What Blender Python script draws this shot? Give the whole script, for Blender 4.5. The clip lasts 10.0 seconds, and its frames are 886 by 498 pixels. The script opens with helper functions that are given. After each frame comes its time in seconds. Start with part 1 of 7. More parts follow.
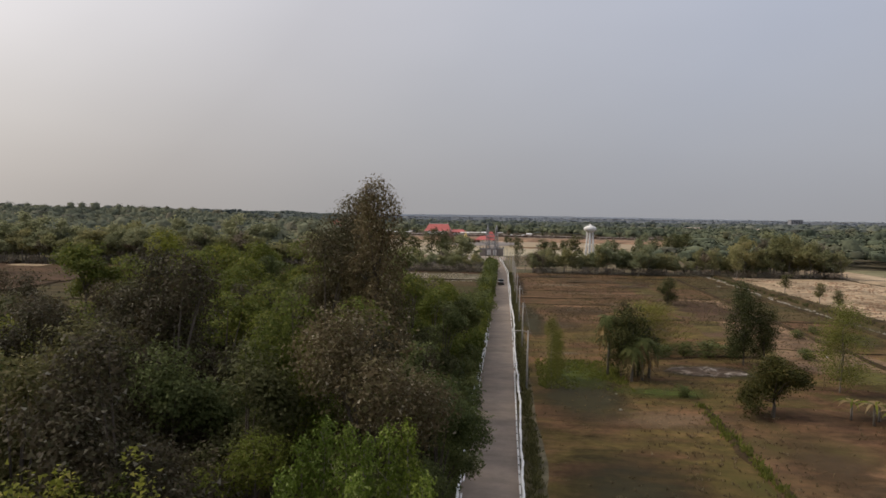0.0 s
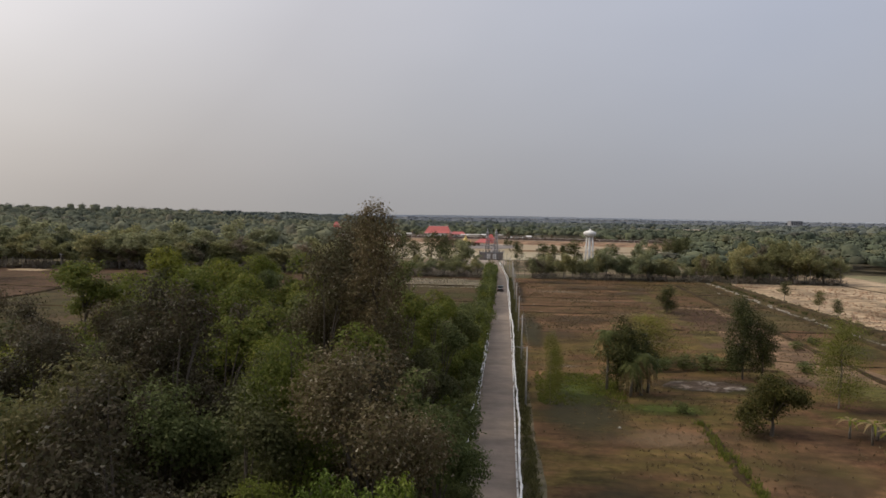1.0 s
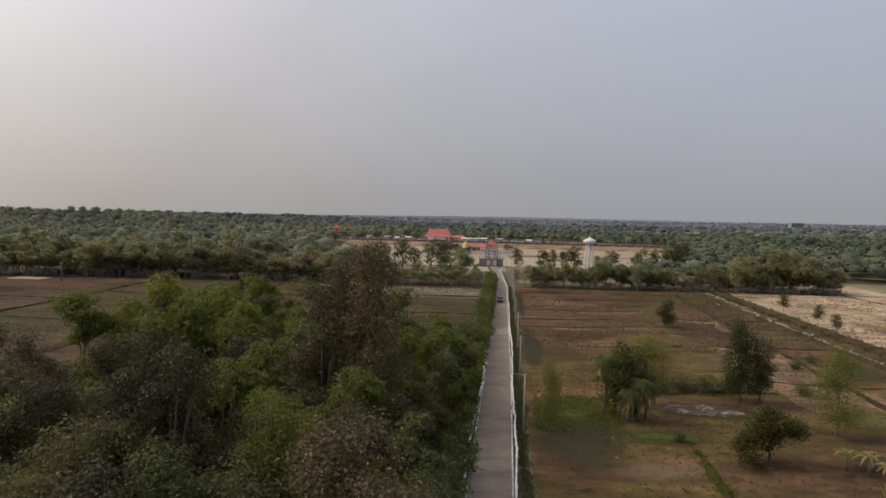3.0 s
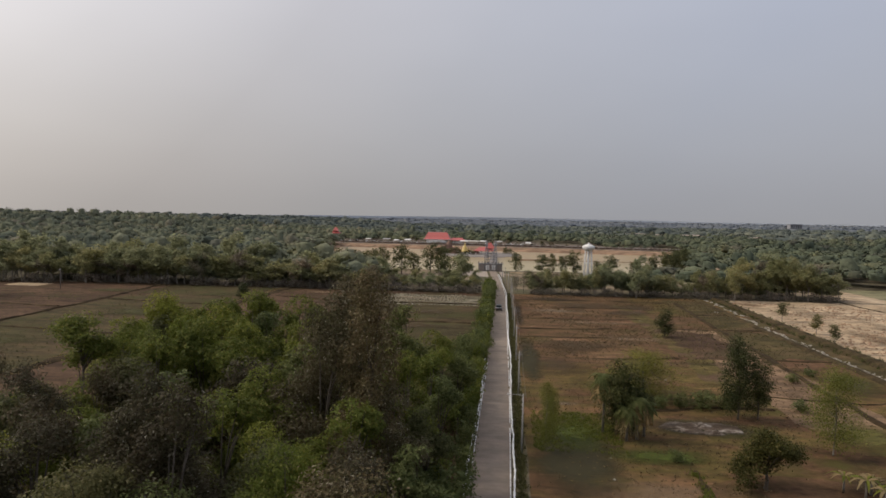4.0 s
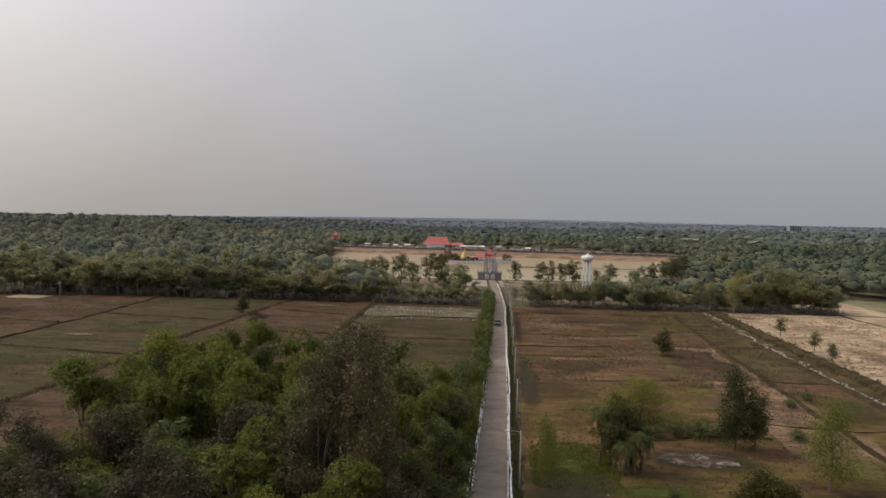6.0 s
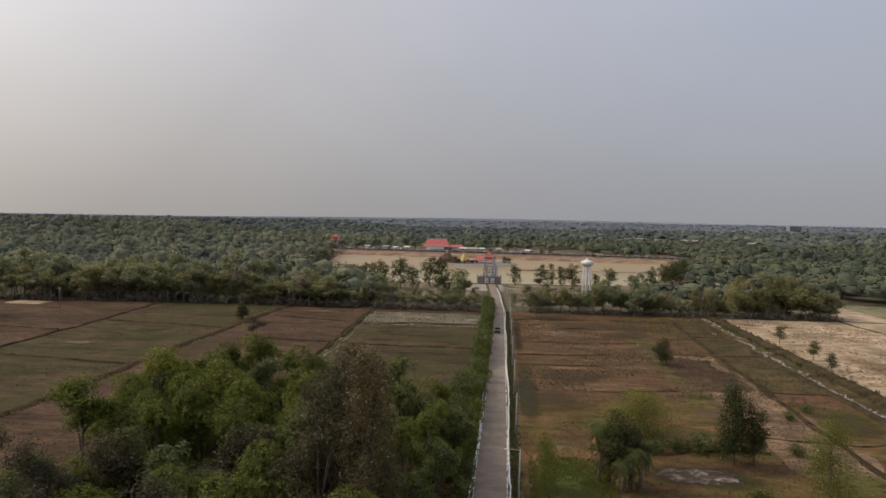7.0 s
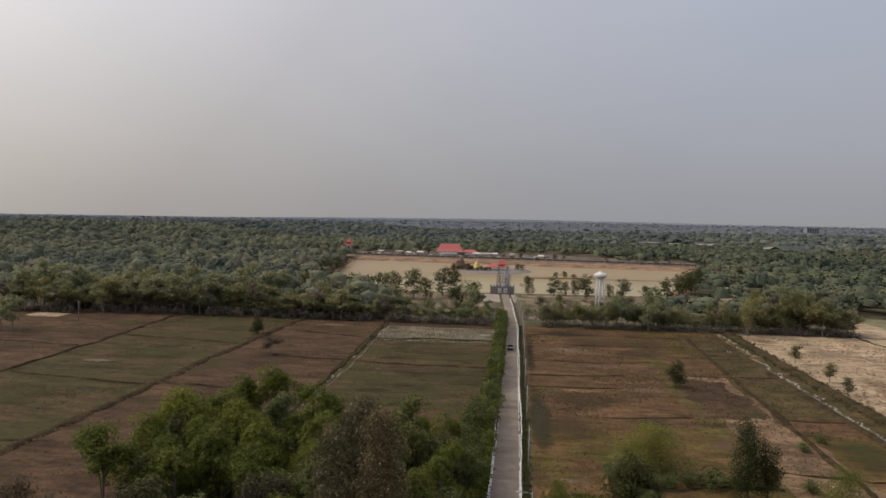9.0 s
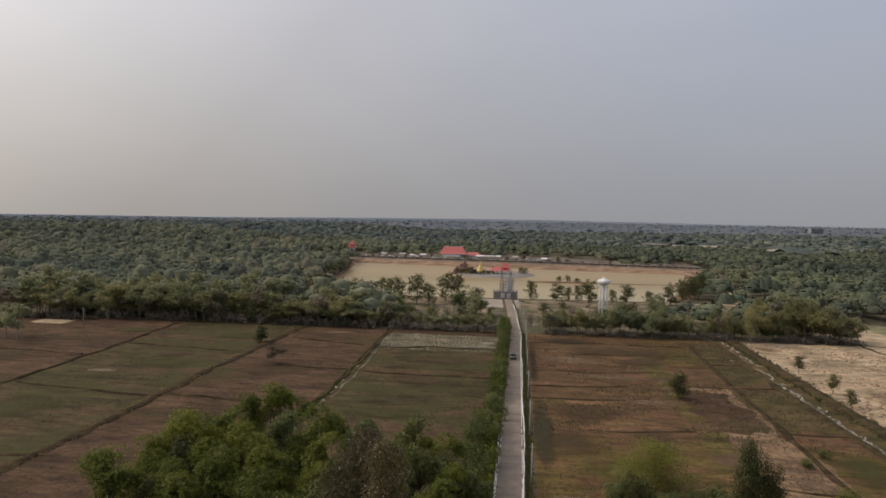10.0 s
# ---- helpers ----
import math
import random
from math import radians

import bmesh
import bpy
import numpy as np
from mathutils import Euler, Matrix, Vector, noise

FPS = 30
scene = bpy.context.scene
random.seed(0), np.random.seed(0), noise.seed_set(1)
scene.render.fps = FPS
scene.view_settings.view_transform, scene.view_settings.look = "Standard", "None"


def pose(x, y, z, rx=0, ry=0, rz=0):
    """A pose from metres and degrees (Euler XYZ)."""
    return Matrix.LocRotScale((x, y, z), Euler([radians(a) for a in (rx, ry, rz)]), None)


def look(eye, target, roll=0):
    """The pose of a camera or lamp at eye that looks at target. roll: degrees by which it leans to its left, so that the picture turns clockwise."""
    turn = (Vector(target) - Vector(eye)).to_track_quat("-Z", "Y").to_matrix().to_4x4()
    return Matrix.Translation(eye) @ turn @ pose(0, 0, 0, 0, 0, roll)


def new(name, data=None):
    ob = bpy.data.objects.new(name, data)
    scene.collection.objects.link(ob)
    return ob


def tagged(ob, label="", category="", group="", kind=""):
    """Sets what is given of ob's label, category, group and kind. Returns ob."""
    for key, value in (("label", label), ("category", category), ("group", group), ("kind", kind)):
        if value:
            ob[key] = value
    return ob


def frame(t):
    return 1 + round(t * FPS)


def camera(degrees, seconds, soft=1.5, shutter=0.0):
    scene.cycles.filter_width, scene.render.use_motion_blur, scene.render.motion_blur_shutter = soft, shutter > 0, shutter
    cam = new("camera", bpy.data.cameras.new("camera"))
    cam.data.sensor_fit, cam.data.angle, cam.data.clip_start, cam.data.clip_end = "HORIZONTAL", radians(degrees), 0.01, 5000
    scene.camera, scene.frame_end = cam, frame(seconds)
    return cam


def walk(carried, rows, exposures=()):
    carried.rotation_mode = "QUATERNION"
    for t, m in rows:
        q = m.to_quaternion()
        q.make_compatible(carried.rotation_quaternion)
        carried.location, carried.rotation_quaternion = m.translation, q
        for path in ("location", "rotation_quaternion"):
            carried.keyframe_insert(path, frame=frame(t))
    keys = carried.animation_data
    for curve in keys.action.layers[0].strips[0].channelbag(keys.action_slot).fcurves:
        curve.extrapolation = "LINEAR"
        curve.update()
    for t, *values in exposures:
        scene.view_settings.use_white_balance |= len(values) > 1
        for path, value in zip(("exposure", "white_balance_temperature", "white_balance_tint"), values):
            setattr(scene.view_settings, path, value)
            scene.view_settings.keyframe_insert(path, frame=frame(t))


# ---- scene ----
cam = camera(71.0, 10.0, 1.6)
# seconds, eye x y z in metres, heading, tilt and lean to the left in degrees: a slow climb beside a straight road
ROWS = [
    (0.0, -0.00, -0.00, 22.00, 5.60, -2.95, 0.77),
    (0.5, 0.02, 0.01, 23.16, 5.57, -2.92, 0.79),
    (1.0, 0.05, 0.02, 24.04, 5.59, -2.92, 0.82),
    (1.5, 0.10, 0.02, 24.77, 5.60, -2.91, 0.84),
    (2.0, 0.16, 0.01, 25.46, 5.63, -2.90, 0.87),
    (2.5, 0.25, -0.00, 26.34, 5.66, -2.89, 0.89),
    (4.0, 0.36, -0.02, 30.06, 5.57, -2.85, 0.93),
    (4.5, 0.45, -0.05, 31.20, 5.59, -2.83, 0.92),
    (5.0, 0.50, -0.09, 32.38, 5.59, -2.79, 0.90),
    (5.5, 0.52, -0.13, 33.57, 5.57, -2.78, 0.90),
    (7.0, 0.53, -0.20, 37.26, 5.52, -2.81, 0.90),
    (7.5, 0.54, -0.29, 38.49, 5.88, -2.84, 0.90),
    (8.0, 0.53, -0.40, 39.69, 6.16, -2.87, 0.89),
    (8.5, 0.53, -0.52, 41.21, 6.43, -2.87, 0.89),
    (9.0, 0.53, -0.65, 43.03, 6.74, -2.84, 0.89),
    (9.5, 0.53, -0.77, 44.80, 7.01, -2.84, 0.89),
    (10.0, 0.54, -0.91, 46.19, 7.04, -2.87, 0.87),
]
walk(cam, [(t, pose(x, y, z, 90 + tilt, 0, turn) @ pose(0, 0, 0, 0, 0, lean)) for t, x, y, z, turn, tilt, lean in ROWS],
     ((0.0, 0.09, 6610, 10), (4.0, 0.06, 6610, 10), (7.5, 0.02, 6610, 10), (10.0, -0.03, 6610, 10)))

# ---- world, sun ----
SUN_AZ, SUN_EL = 82.0, 42.0  # degrees to the left of +y, and above the horizon
sun_dir = Vector((-math.sin(radians(SUN_AZ)) * math.cos(radians(SUN_EL)), math.cos(radians(SUN_AZ)) * math.cos(radians(SUN_EL)), math.sin(radians(SUN_EL))))

world = bpy.data.worlds.new("hazy_sky")
scene.world = world
world.use_nodes = True
wn, wl = world.node_tree.nodes, world.node_tree.links
wn.clear()


def wnode(kind, **values):
    n = wn.new(kind)
    for key, value in values.items():
        setattr(n, key, value)
    return n


coord = wnode("ShaderNodeTexCoord")
sky = wnode("ShaderNodeTexSky", sky_type="NISHITA", sun_disc=False, sun_elevation=radians(SUN_EL), sun_rotation=radians(-SUN_AZ), air_density=1.5, dust_density=6.0)
sky_gain = wnode("ShaderNodeVectorMath", operation="SCALE")
sky_gain.inputs["Scale"].default_value = 0.07
wl.new(sky.outputs["Color"], sky_gain.inputs[0])
# thin overcast: brighter and warmer towards the veiled sun, bluer higher up and away from it
toward = wnode("ShaderNodeVectorMath", operation="DOT_PRODUCT")
toward.inputs[1].default_value = sun_dir
wl.new(coord.outputs["Generated"], toward.inputs[0])
glow = wnode("ShaderNodeValToRGB")
for stop, colour in ((0.0, (0.435, 0.465, 0.52, 1)), (0.3, (0.475, 0.487, 0.51, 1)), (0.5, (0.54, 0.532, 0.53, 1)), (0.66, (0.70, 0.68, 0.655, 1)), (0.78, (0.89, 0.855, 0.812, 1)), (1.0, (1.1, 1.03, 0.94, 1))):
    e = glow.color_ramp.elements.new(stop)
    e.color = colour
glow.color_ramp.elements.remove(glow.color_ramp.elements[0])
wl.new(toward.outputs["Value"], glow.inputs[0])
split = wnode("ShaderNodeSeparateXYZ")
wl.new(coord.outputs["Generated"], split.inputs[0])
height = wnode("ShaderNodeValToRGB")
height.color_ramp.elements[0].position, height.color_ramp.elements[0].color = 0.0, (0.80, 0.765, 0.74, 1)
height.color_ramp.elements[1].position, height.color_ramp.elements[1].color = 0.42, (1.13, 1.16, 1.30, 1)
wl.new(split.outputs["Z"], height.inputs[0])
veil = wnode("ShaderNodeMix", data_type="RGBA", blend_type="MULTIPLY")
veil.inputs[0].default_value = 1.0
wl.new(glow.outputs[0], veil.inputs[6])
wl.new(height.outputs[0], veil.inputs[7])
stretch = wnode("ShaderNodeMapping")
stretch.inputs["Scale"].default_value = (1.6, 1.6, 4.0)
wl.new(coord.outputs["Generated"], stretch.inputs[0])
cloud = wnode("ShaderNodeTexNoise")
cloud.inputs["Scale"].default_value, cloud.inputs["Detail"].default_value = 1.3, 3.0
wl.new(stretch.outputs[0], cloud.inputs["Vector"])
soft = wnode("ShaderNodeMapRange")
soft.inputs["To Min"].default_value, soft.inputs["To Max"].default_value = 0.93, 1.07
wl.new(cloud.outputs[0], soft.inputs[0])
streak = wnode("ShaderNodeVectorMath", operation="SCALE")
wl.new(veil.outputs[2], streak.inputs[0])
wl.new(soft.outputs[0], streak.inputs["Scale"])
blend = wnode("ShaderNodeMix", data_type="RGBA")
blend.inputs[0].default_value = 0.88
wl.new(sky_gain.outputs[0], blend.inputs[6])
wl.new(streak.outputs[0], blend.inputs[7])
backlight = wnode("ShaderNodeBackground")
backlight.inputs["Strength"].default_value = 1.0
wl.new(blend.outputs[2], backlight.inputs[0])
wl.new(backlight.outputs[0], wnode("ShaderNodeOutputWorld").inputs[0])

sun = new("sun", bpy.data.lights.new("sun", "SUN"))
sun.data.energy, sun.data.angle, sun.data.color = 2.0, radians(24), (1.0, 0.9, 0.74)
sun.matrix_world = look(sun_dir * 100, (0, 0, 0))


# ---- materials ----
def material(name, rough=0.9):
    m = bpy.data.materials.new(name)
    m.use_nodes = True
    return m, m.node_tree.nodes, m.node_tree.links, m.node_tree.nodes["Principled BSDF"]


def ramp(nodes, stops):
    r = nodes.new("ShaderNodeValToRGB")
    while len(r.color_ramp.elements) < len(stops):
        r.color_ramp.elements.new(0.5)
    for e, (place, colour) in zip(r.color_ramp.elements, stops):
        e.position, e.color = place, (*colour, 1)
    return r


def noise_node(nodes, links, source, scale, detail=4.0, rough=0.6, stretch_by=None):
    n = nodes.new("ShaderNodeTexNoise")
    n.inputs["Scale"].default_value, n.inputs["Detail"].default_value, n.inputs["Roughness"].default_value = scale, detail, rough
    if stretch_by:
        mp = nodes.new("ShaderNodeMapping")
        mp.inputs["Scale"].default_value = stretch_by
        links.new(source, mp.inputs[0])
        source = mp.outputs[0]
    links.new(source, n.inputs["Vector"])
    return n


def mix(nodes, links, a, b, fac, mode="MIX"):
    x = nodes.new("ShaderNodeMix")
    x.data_type, x.blend_type = "RGBA", mode
    for socket, value in ((x.inputs[6], a), (x.inputs[7], b), (x.inputs[0], fac)):
        if isinstance(value, tuple):
            socket.default_value = (*value, 1)
        elif isinstance(value, (int, float)):
            socket.default_value = value
        else:
            links.new(value, socket)
    return x.outputs[2]


def earth(name, stops, big=0.02, fine=0.8, stretch_by=(1, 1, 1), bump=0.4, fleck=None, fleck_scale=0.25, fleck_at=(0.58, 0.7), streak_amount=0.8, rough=0.95, mottle=0.9):
    """Soil and grass: broad patches, finer mottling, optional flecks, at world size."""
    m, nodes, links, b = material(name)
    geo = nodes.new("ShaderNodeNewGeometry").outputs["Position"]
    broad = noise_node(nodes, links, geo, big, 5, 0.62, stretch_by)
    base = ramp(nodes, stops)
    links.new(broad.outputs[0], base.inputs[0])
    small = noise_node(nodes, links, geo, fine, 6, 0.7)
    grain = ramp(nodes, ((0.3, (0.55, 0.55, 0.55)), (0.7, (1.4, 1.4, 1.4))))
    links.new(small.outputs[0], grain.inputs[0])
    colour = mix(nodes, links, base.outputs[0], grain.outputs[0], streak_amount, "MULTIPLY")
    middle = noise_node(nodes, links, geo, 0.2, 7, 0.72, (0.5, 1.5, 1))
    blotch = ramp(nodes, ((0.36, (0.5, 0.52, 0.55)), (0.64, (1.5, 1.46, 1.4))))
    links.new(middle.outputs[0], blotch.inputs[0])
    colour = mix(nodes, links, colour, blotch.outputs[0], mottle, "MULTIPLY")
    if fleck:
        spots = noise_node(nodes, links, geo, fleck_scale, 6, 0.65)
        mask = ramp(nodes, ((fleck_at[0], (0, 0, 0)), (fleck_at[1], (1, 1, 1))))
        links.new(spots.outputs[0], mask.inputs[0])
        colour = mix(nodes, links, colour, fleck, mask.outputs[0])
    links.new(colour, b.inputs["Base Color"])
    b.inputs["Roughness"].default_value = rough
    b.inputs["Specular IOR Level"].default_value = 0.06
    bp = nodes.new("ShaderNodeBump")
    bp.inputs["Strength"].default_value, bp.inputs["Distance"].default_value = bump, 0.25
    links.new(small.outputs[0], bp.inputs["Height"])
    links.new(bp.outputs[0], b.inputs["Normal"])
    return m


def stain(name, colour, edge=1.7, scale=0.13, cover=0.8, core=0.14):
    """A patch of other growth or soil that fades out raggedly into the ground."""
    m, nodes, links, b = material(name)
    geo = nodes.new("ShaderNodeNewGeometry").outputs["Position"]
    local = nodes.new("ShaderNodeTexCoord").outputs["Object"]
    flat = nodes.new("ShaderNodeVectorMath")
    flat.operation = "LENGTH"
    links.new(local, flat.inputs[0])
    big = noise_node(nodes, links, geo, scale, 8, 0.78, (0.55, 1.4, 1))
    add = nodes.new("ShaderNodeMath")
    add.operation = "MULTIPLY_ADD"
    links.new(big.outputs[0], add.inputs[0])
    add.inputs[1].default_value = edge
    links.new(flat.outputs["Value"], add.inputs[2])
    fade = nodes.new("ShaderNodeMapRange")
    fade.inputs["From Min"].default_value, fade.inputs["From Max"].default_value = edge * 0.5 + core, edge * 0.5 + 0.66 + (core - 0.14) * 0.7
    fade.inputs["To Min"].default_value, fade.inputs["To Max"].default_value = cover, 0.0
    links.new(add.outputs[0], fade.inputs[0])
    small = noise_node(nodes, links, geo, 0.9, 6, 0.7)
    tone = ramp(nodes, ((0.3, tuple(c * 0.6 for c in colour)), (0.7, tuple(c * 1.35 for c in colour))))
    links.new(small.outputs[0], tone.inputs[0])
    links.new(tone.outputs[0], b.inputs["Base Color"])
    b.inputs["Roughness"].default_value, b.inputs["Specular IOR Level"].default_value = 0.95, 0.2
    bp = nodes.new("ShaderNodeBump")
    bp.inputs["Strength"].default_value, bp.inputs["Distance"].default_value = 0.5, 0.25
    links.new(small.outputs[0], bp.inputs["Height"])
    links.new(bp.outputs[0], b.inputs["Normal"])
    clear = nodes.new("ShaderNodeBsdfTransparent")
    both = nodes.new("ShaderNodeMixShader")
    links.new(fade.outputs[0], both.inputs[0])
    links.new(clear.outputs[0], both.inputs[1])
    links.new(b.outputs[0], both.inputs[2])
    links.new(both.outputs[0], nodes["Material Output"].inputs[0])
    return m


def leaf(name, stops, glow_through=0.25, rough=0.6, tint=0.25, stand=False):
    """Foliage: every leaf takes its own tone, every tree a slight shift of it."""
    m, nodes, links, b = material(name)
    geo = nodes.new("ShaderNodeNewGeometry")
    tone = ramp(nodes, stops)
    links.new(geo.outputs["Random Per Island"], tone.inputs[0])
    info = nodes.new("ShaderNodeObjectInfo")
    shift = ramp(nodes, ((0.0, (0.72, 0.78, 0.7)), (0.5, (1.0, 1.0, 1.0)), (1.0, (1.3, 1.18, 1.05))))
    links.new(info.outputs["Random"], shift.inputs[0])
    colour = mix(nodes, links, tone.outputs[0], shift.outputs[0], tint * 3, "MULTIPLY")
    patch_noise = noise_node(nodes, links, geo.outputs["Position"], 0.35, 3)
    vary = ramp(nodes, ((0.3, (0.7, 0.72, 0.7)), (0.7, (1.25, 1.25, 1.2))))
    links.new(patch_noise.outputs[0], vary.inputs[0])
    colour = mix(nodes, links, colour, vary.outputs[0], 0.8, "MULTIPLY")
    if stand:
        broad = noise_node(nodes, links, geo.outputs["Position"], 0.03, 6, 0.75)
        tree_tone = ramp(nodes, ((0.3, (0.5, 0.6, 0.56)), (0.44, (0.82, 0.95, 0.85)), (0.56, (1.15, 1.1, 0.95)), (0.7, (1.6, 1.3, 1.1))))
        links.new(broad.outputs[0], tree_tone.inputs[0])
        colour = mix(nodes, links, colour, tree_tone.outputs[0], 1.0, "MULTIPLY")
        tract = noise_node(nodes, links, geo.outputs["Position"], 0.009, 3, 0.6, (0.7, 1.6, 1))
        tract_tone = ramp(nodes, ((0.38, (0.68, 0.72, 0.78)), (0.5, (0.98, 0.98, 0.96)), (0.62, (1.32, 1.22, 1.08))))
        links.new(tract.outputs[0], tract_tone.inputs[0])
        colour = mix(nodes, links, colour, tract_tone.outputs[0], 1.0, "MULTIPLY")
    links.new(colour, b.inputs["Base Color"])
    b.inputs["Roughness"].default_value = rough
    b.inputs["Specular IOR Level"].default_value = 0.09
    thin = nodes.new("ShaderNodeBsdfTranslucent")
    links.new(colour, thin.inputs[0])
    both = nodes.new("ShaderNodeMixShader")
    both.inputs[0].default_value = glow_through
    links.new(b.outputs[0], both.inputs[1])
    links.new(thin.outputs[0], both.inputs[2])
    links.new(both.outputs[0], nodes["Material Output"].inputs[0])
    return m


def canopy(name, stops, clump=0.45, relief=0.9, gaps=0.55):
    """Closed far woods: every crown has its own tone, mottled by clumps of foliage, with broad stands of lighter and darker trees."""
    m, nodes, links, b = material(name)
    place = nodes.new("ShaderNodeNewGeometry").outputs["Position"]
    own = nodes.new("ShaderNodeAttribute")
    own.attribute_name = "tone"
    tone = ramp(nodes, stops)
    links.new(own.outputs["Fac"], tone.inputs[0])
    leafage = noise_node(nodes, links, place, clump, 5, 0.7)
    mottle = ramp(nodes, ((0.34, (gaps, gaps, gaps)), (0.5, (0.97, 0.97, 0.97)), (0.68, (1.22, 1.21, 1.17))))
    links.new(leafage.outputs[0], mottle.inputs[0])
    colour = mix(nodes, links, tone.outputs[0], mottle.outputs[0], 1.0, "MULTIPLY")
    tract = noise_node(nodes, links, place, 0.008, 4, 0.6, (0.7, 1.6, 1))
    stand = ramp(nodes, ((0.36, (0.62, 0.66, 0.72)), (0.5, (1.0, 1.0, 1.0)), (0.64, (1.28, 1.2, 1.05))))
    links.new(tract.outputs[0], stand.inputs[0])
    colour = mix(nodes, links, colour, stand.outputs[0], 1.0, "MULTIPLY")
    links.new(colour, b.inputs["Base Color"])
    b.inputs["Roughness"].default_value, b.inputs["Specular IOR Level"].default_value = 0.95, 0.05
    bp = nodes.new("ShaderNodeBump")
    bp.inputs["Strength"].default_value, bp.inputs["Distance"].default_value = 0.4, relief
    links.new(leafage.outputs[0], bp.inputs["Height"])
    links.new(bp.outputs[0], b.inputs["Normal"])
    return m


def plain(name, colour, rough=0.6, wear=(0.75, 1.15), scale=1.5, metal=0.0, bump=0.1):
    m, nodes, links, b = material(name)
    geo = nodes.new("ShaderNodeNewGeometry").outputs["Position"]
    n = noise_node(nodes, links, geo, scale, 5, 0.65)
    r = ramp(nodes, ((0.3, tuple(c * wear[0] for c in colour)), (0.7, tuple(min(1, c * wear[1]) for c in colour))))
    links.new(n.outputs[0], r.inputs[0])
    links.new(r.outputs[0], b.inputs["Base Color"])
    b.inputs["Roughness"].default_value, b.inputs["Metallic"].default_value = rough, metal
    bp = nodes.new("ShaderNodeBump")
    bp.inputs["Strength"].default_value, bp.inputs["Distance"].default_value = bump, 0.05
    links.new(n.outputs[0], bp.inputs["Height"])
    links.new(bp.outputs[0], b.inputs["Normal"])
    return m


M_GROUND = earth("wood_floor", ((0.3, (0.09, 0.078, 0.052)), (0.5, (0.125, 0.106, 0.072)), (0.7, (0.105, 0.102, 0.06))), 0.03, 0.5)
M_FIELD = earth("dry_field", ((0.30, (0.057, 0.036, 0.020)), (0.42, (0.107, 0.060, 0.033)), (0.52, (0.093, 0.070, 0.025)), (0.62, (0.157, 0.089, 0.046)), (0.75, (0.213, 0.117, 0.060))), 0.05, 0.9, (0.6, 1.6, 1), 0.5, (0.071, 0.063, 0.020), 0.06, (0.52, 0.66))
M_FALLOW = earth("brown_fallow", ((0.3, (0.067, 0.038, 0.022)), (0.43, (0.114, 0.063, 0.037)), (0.56, (0.101, 0.063, 0.033)), (0.7, (0.182, 0.104, 0.060)), (0.8, (0.216, 0.124, 0.071))), 0.055, 0.7, (0.45, 1.8, 1), 0.4, (0.074, 0.058, 0.023), 0.05, (0.52, 0.68))
M_PADDY = earth("green_stubble", ((0.3, (0.048, 0.039, 0.020)), (0.5, (0.065, 0.050, 0.025)), (0.7, (0.092, 0.056, 0.036))), 0.04, 0.7, (0.5, 1.3, 1), 0.4, (0.057, 0.054, 0.022), 0.07, (0.48, 0.64))
M_PADDYDRY = earth("dry_paddy", ((0.3, (0.054, 0.033, 0.022)), (0.5, (0.079, 0.049, 0.031)), (0.7, (0.102, 0.063, 0.040))), 0.05, 0.7, (0.5, 1.6, 1), 0.4, (0.054, 0.044, 0.020), 0.05, (0.52, 0.68))
M_SHORE = earth("shore_soil", ((0.3, (0.13, 0.1, 0.065)), (0.5, (0.2, 0.155, 0.105)), (0.7, (0.27, 0.21, 0.15))), 0.06, 0.7, (1, 1, 1), 0.4, (0.075, 0.075, 0.035), 0.07, (0.5, 0.62))
M_PALE = earth("pale_stubble", ((0.35, (0.082, 0.070, 0.044)), (0.55, (0.135, 0.118, 0.082)), (0.75, (0.29, 0.265, 0.21))), 0.12, 1.1, (1, 1, 1), 0.5)
M_SAND = earth("bare_sand", ((0.28, (0.265, 0.195, 0.126)), (0.5, (0.343, 0.257, 0.168)), (0.72, (0.421, 0.328, 0.227))), 0.05, 0.6, (1.6, 0.5, 1), 0.5, (0.196, 0.142, 0.088), 0.22, (0.60, 0.68))
M_BANK = earth("pond_bank", ((0.3, (0.185, 0.116, 0.076)), (0.55, (0.260, 0.172, 0.114)), (0.75, (0.311, 0.212, 0.141))), 0.06, 0.5, (1, 1, 1), 0.5, (0.101, 0.076, 0.040), 0.08, (0.58, 0.68))
M_GREENFIELD = earth("green_field", ((0.3, (0.15, 0.148, 0.08)), (0.7, (0.22, 0.19, 0.12))), 0.05, 0.7)
M_DIKE = earth("grassy_dike", ((0.3, (0.040, 0.030, 0.016)), (0.55, (0.065, 0.047, 0.025)), (0.75, (0.057, 0.055, 0.023))), 0.15, 1.2, (1, 1, 1), 0.6)
M_LANE = earth("tan_lane", ((0.3, (0.106, 0.068, 0.043)), (0.5, (0.168, 0.110, 0.068)), (0.7, (0.224, 0.149, 0.094))), 0.06, 0.8, (0.8, 1.2, 1), 0.4, (0.084, 0.060, 0.032), 0.08, (0.56, 0.7))
M_BAND = earth("yellow_green_weeds", ((0.3, (0.063, 0.048, 0.021)), (0.5, (0.092, 0.073, 0.027)), (0.7, (0.128, 0.094, 0.042))), 0.12, 1.0, (1, 1, 1), 0.6, (0.102, 0.062, 0.042), 0.15, (0.5, 0.62))
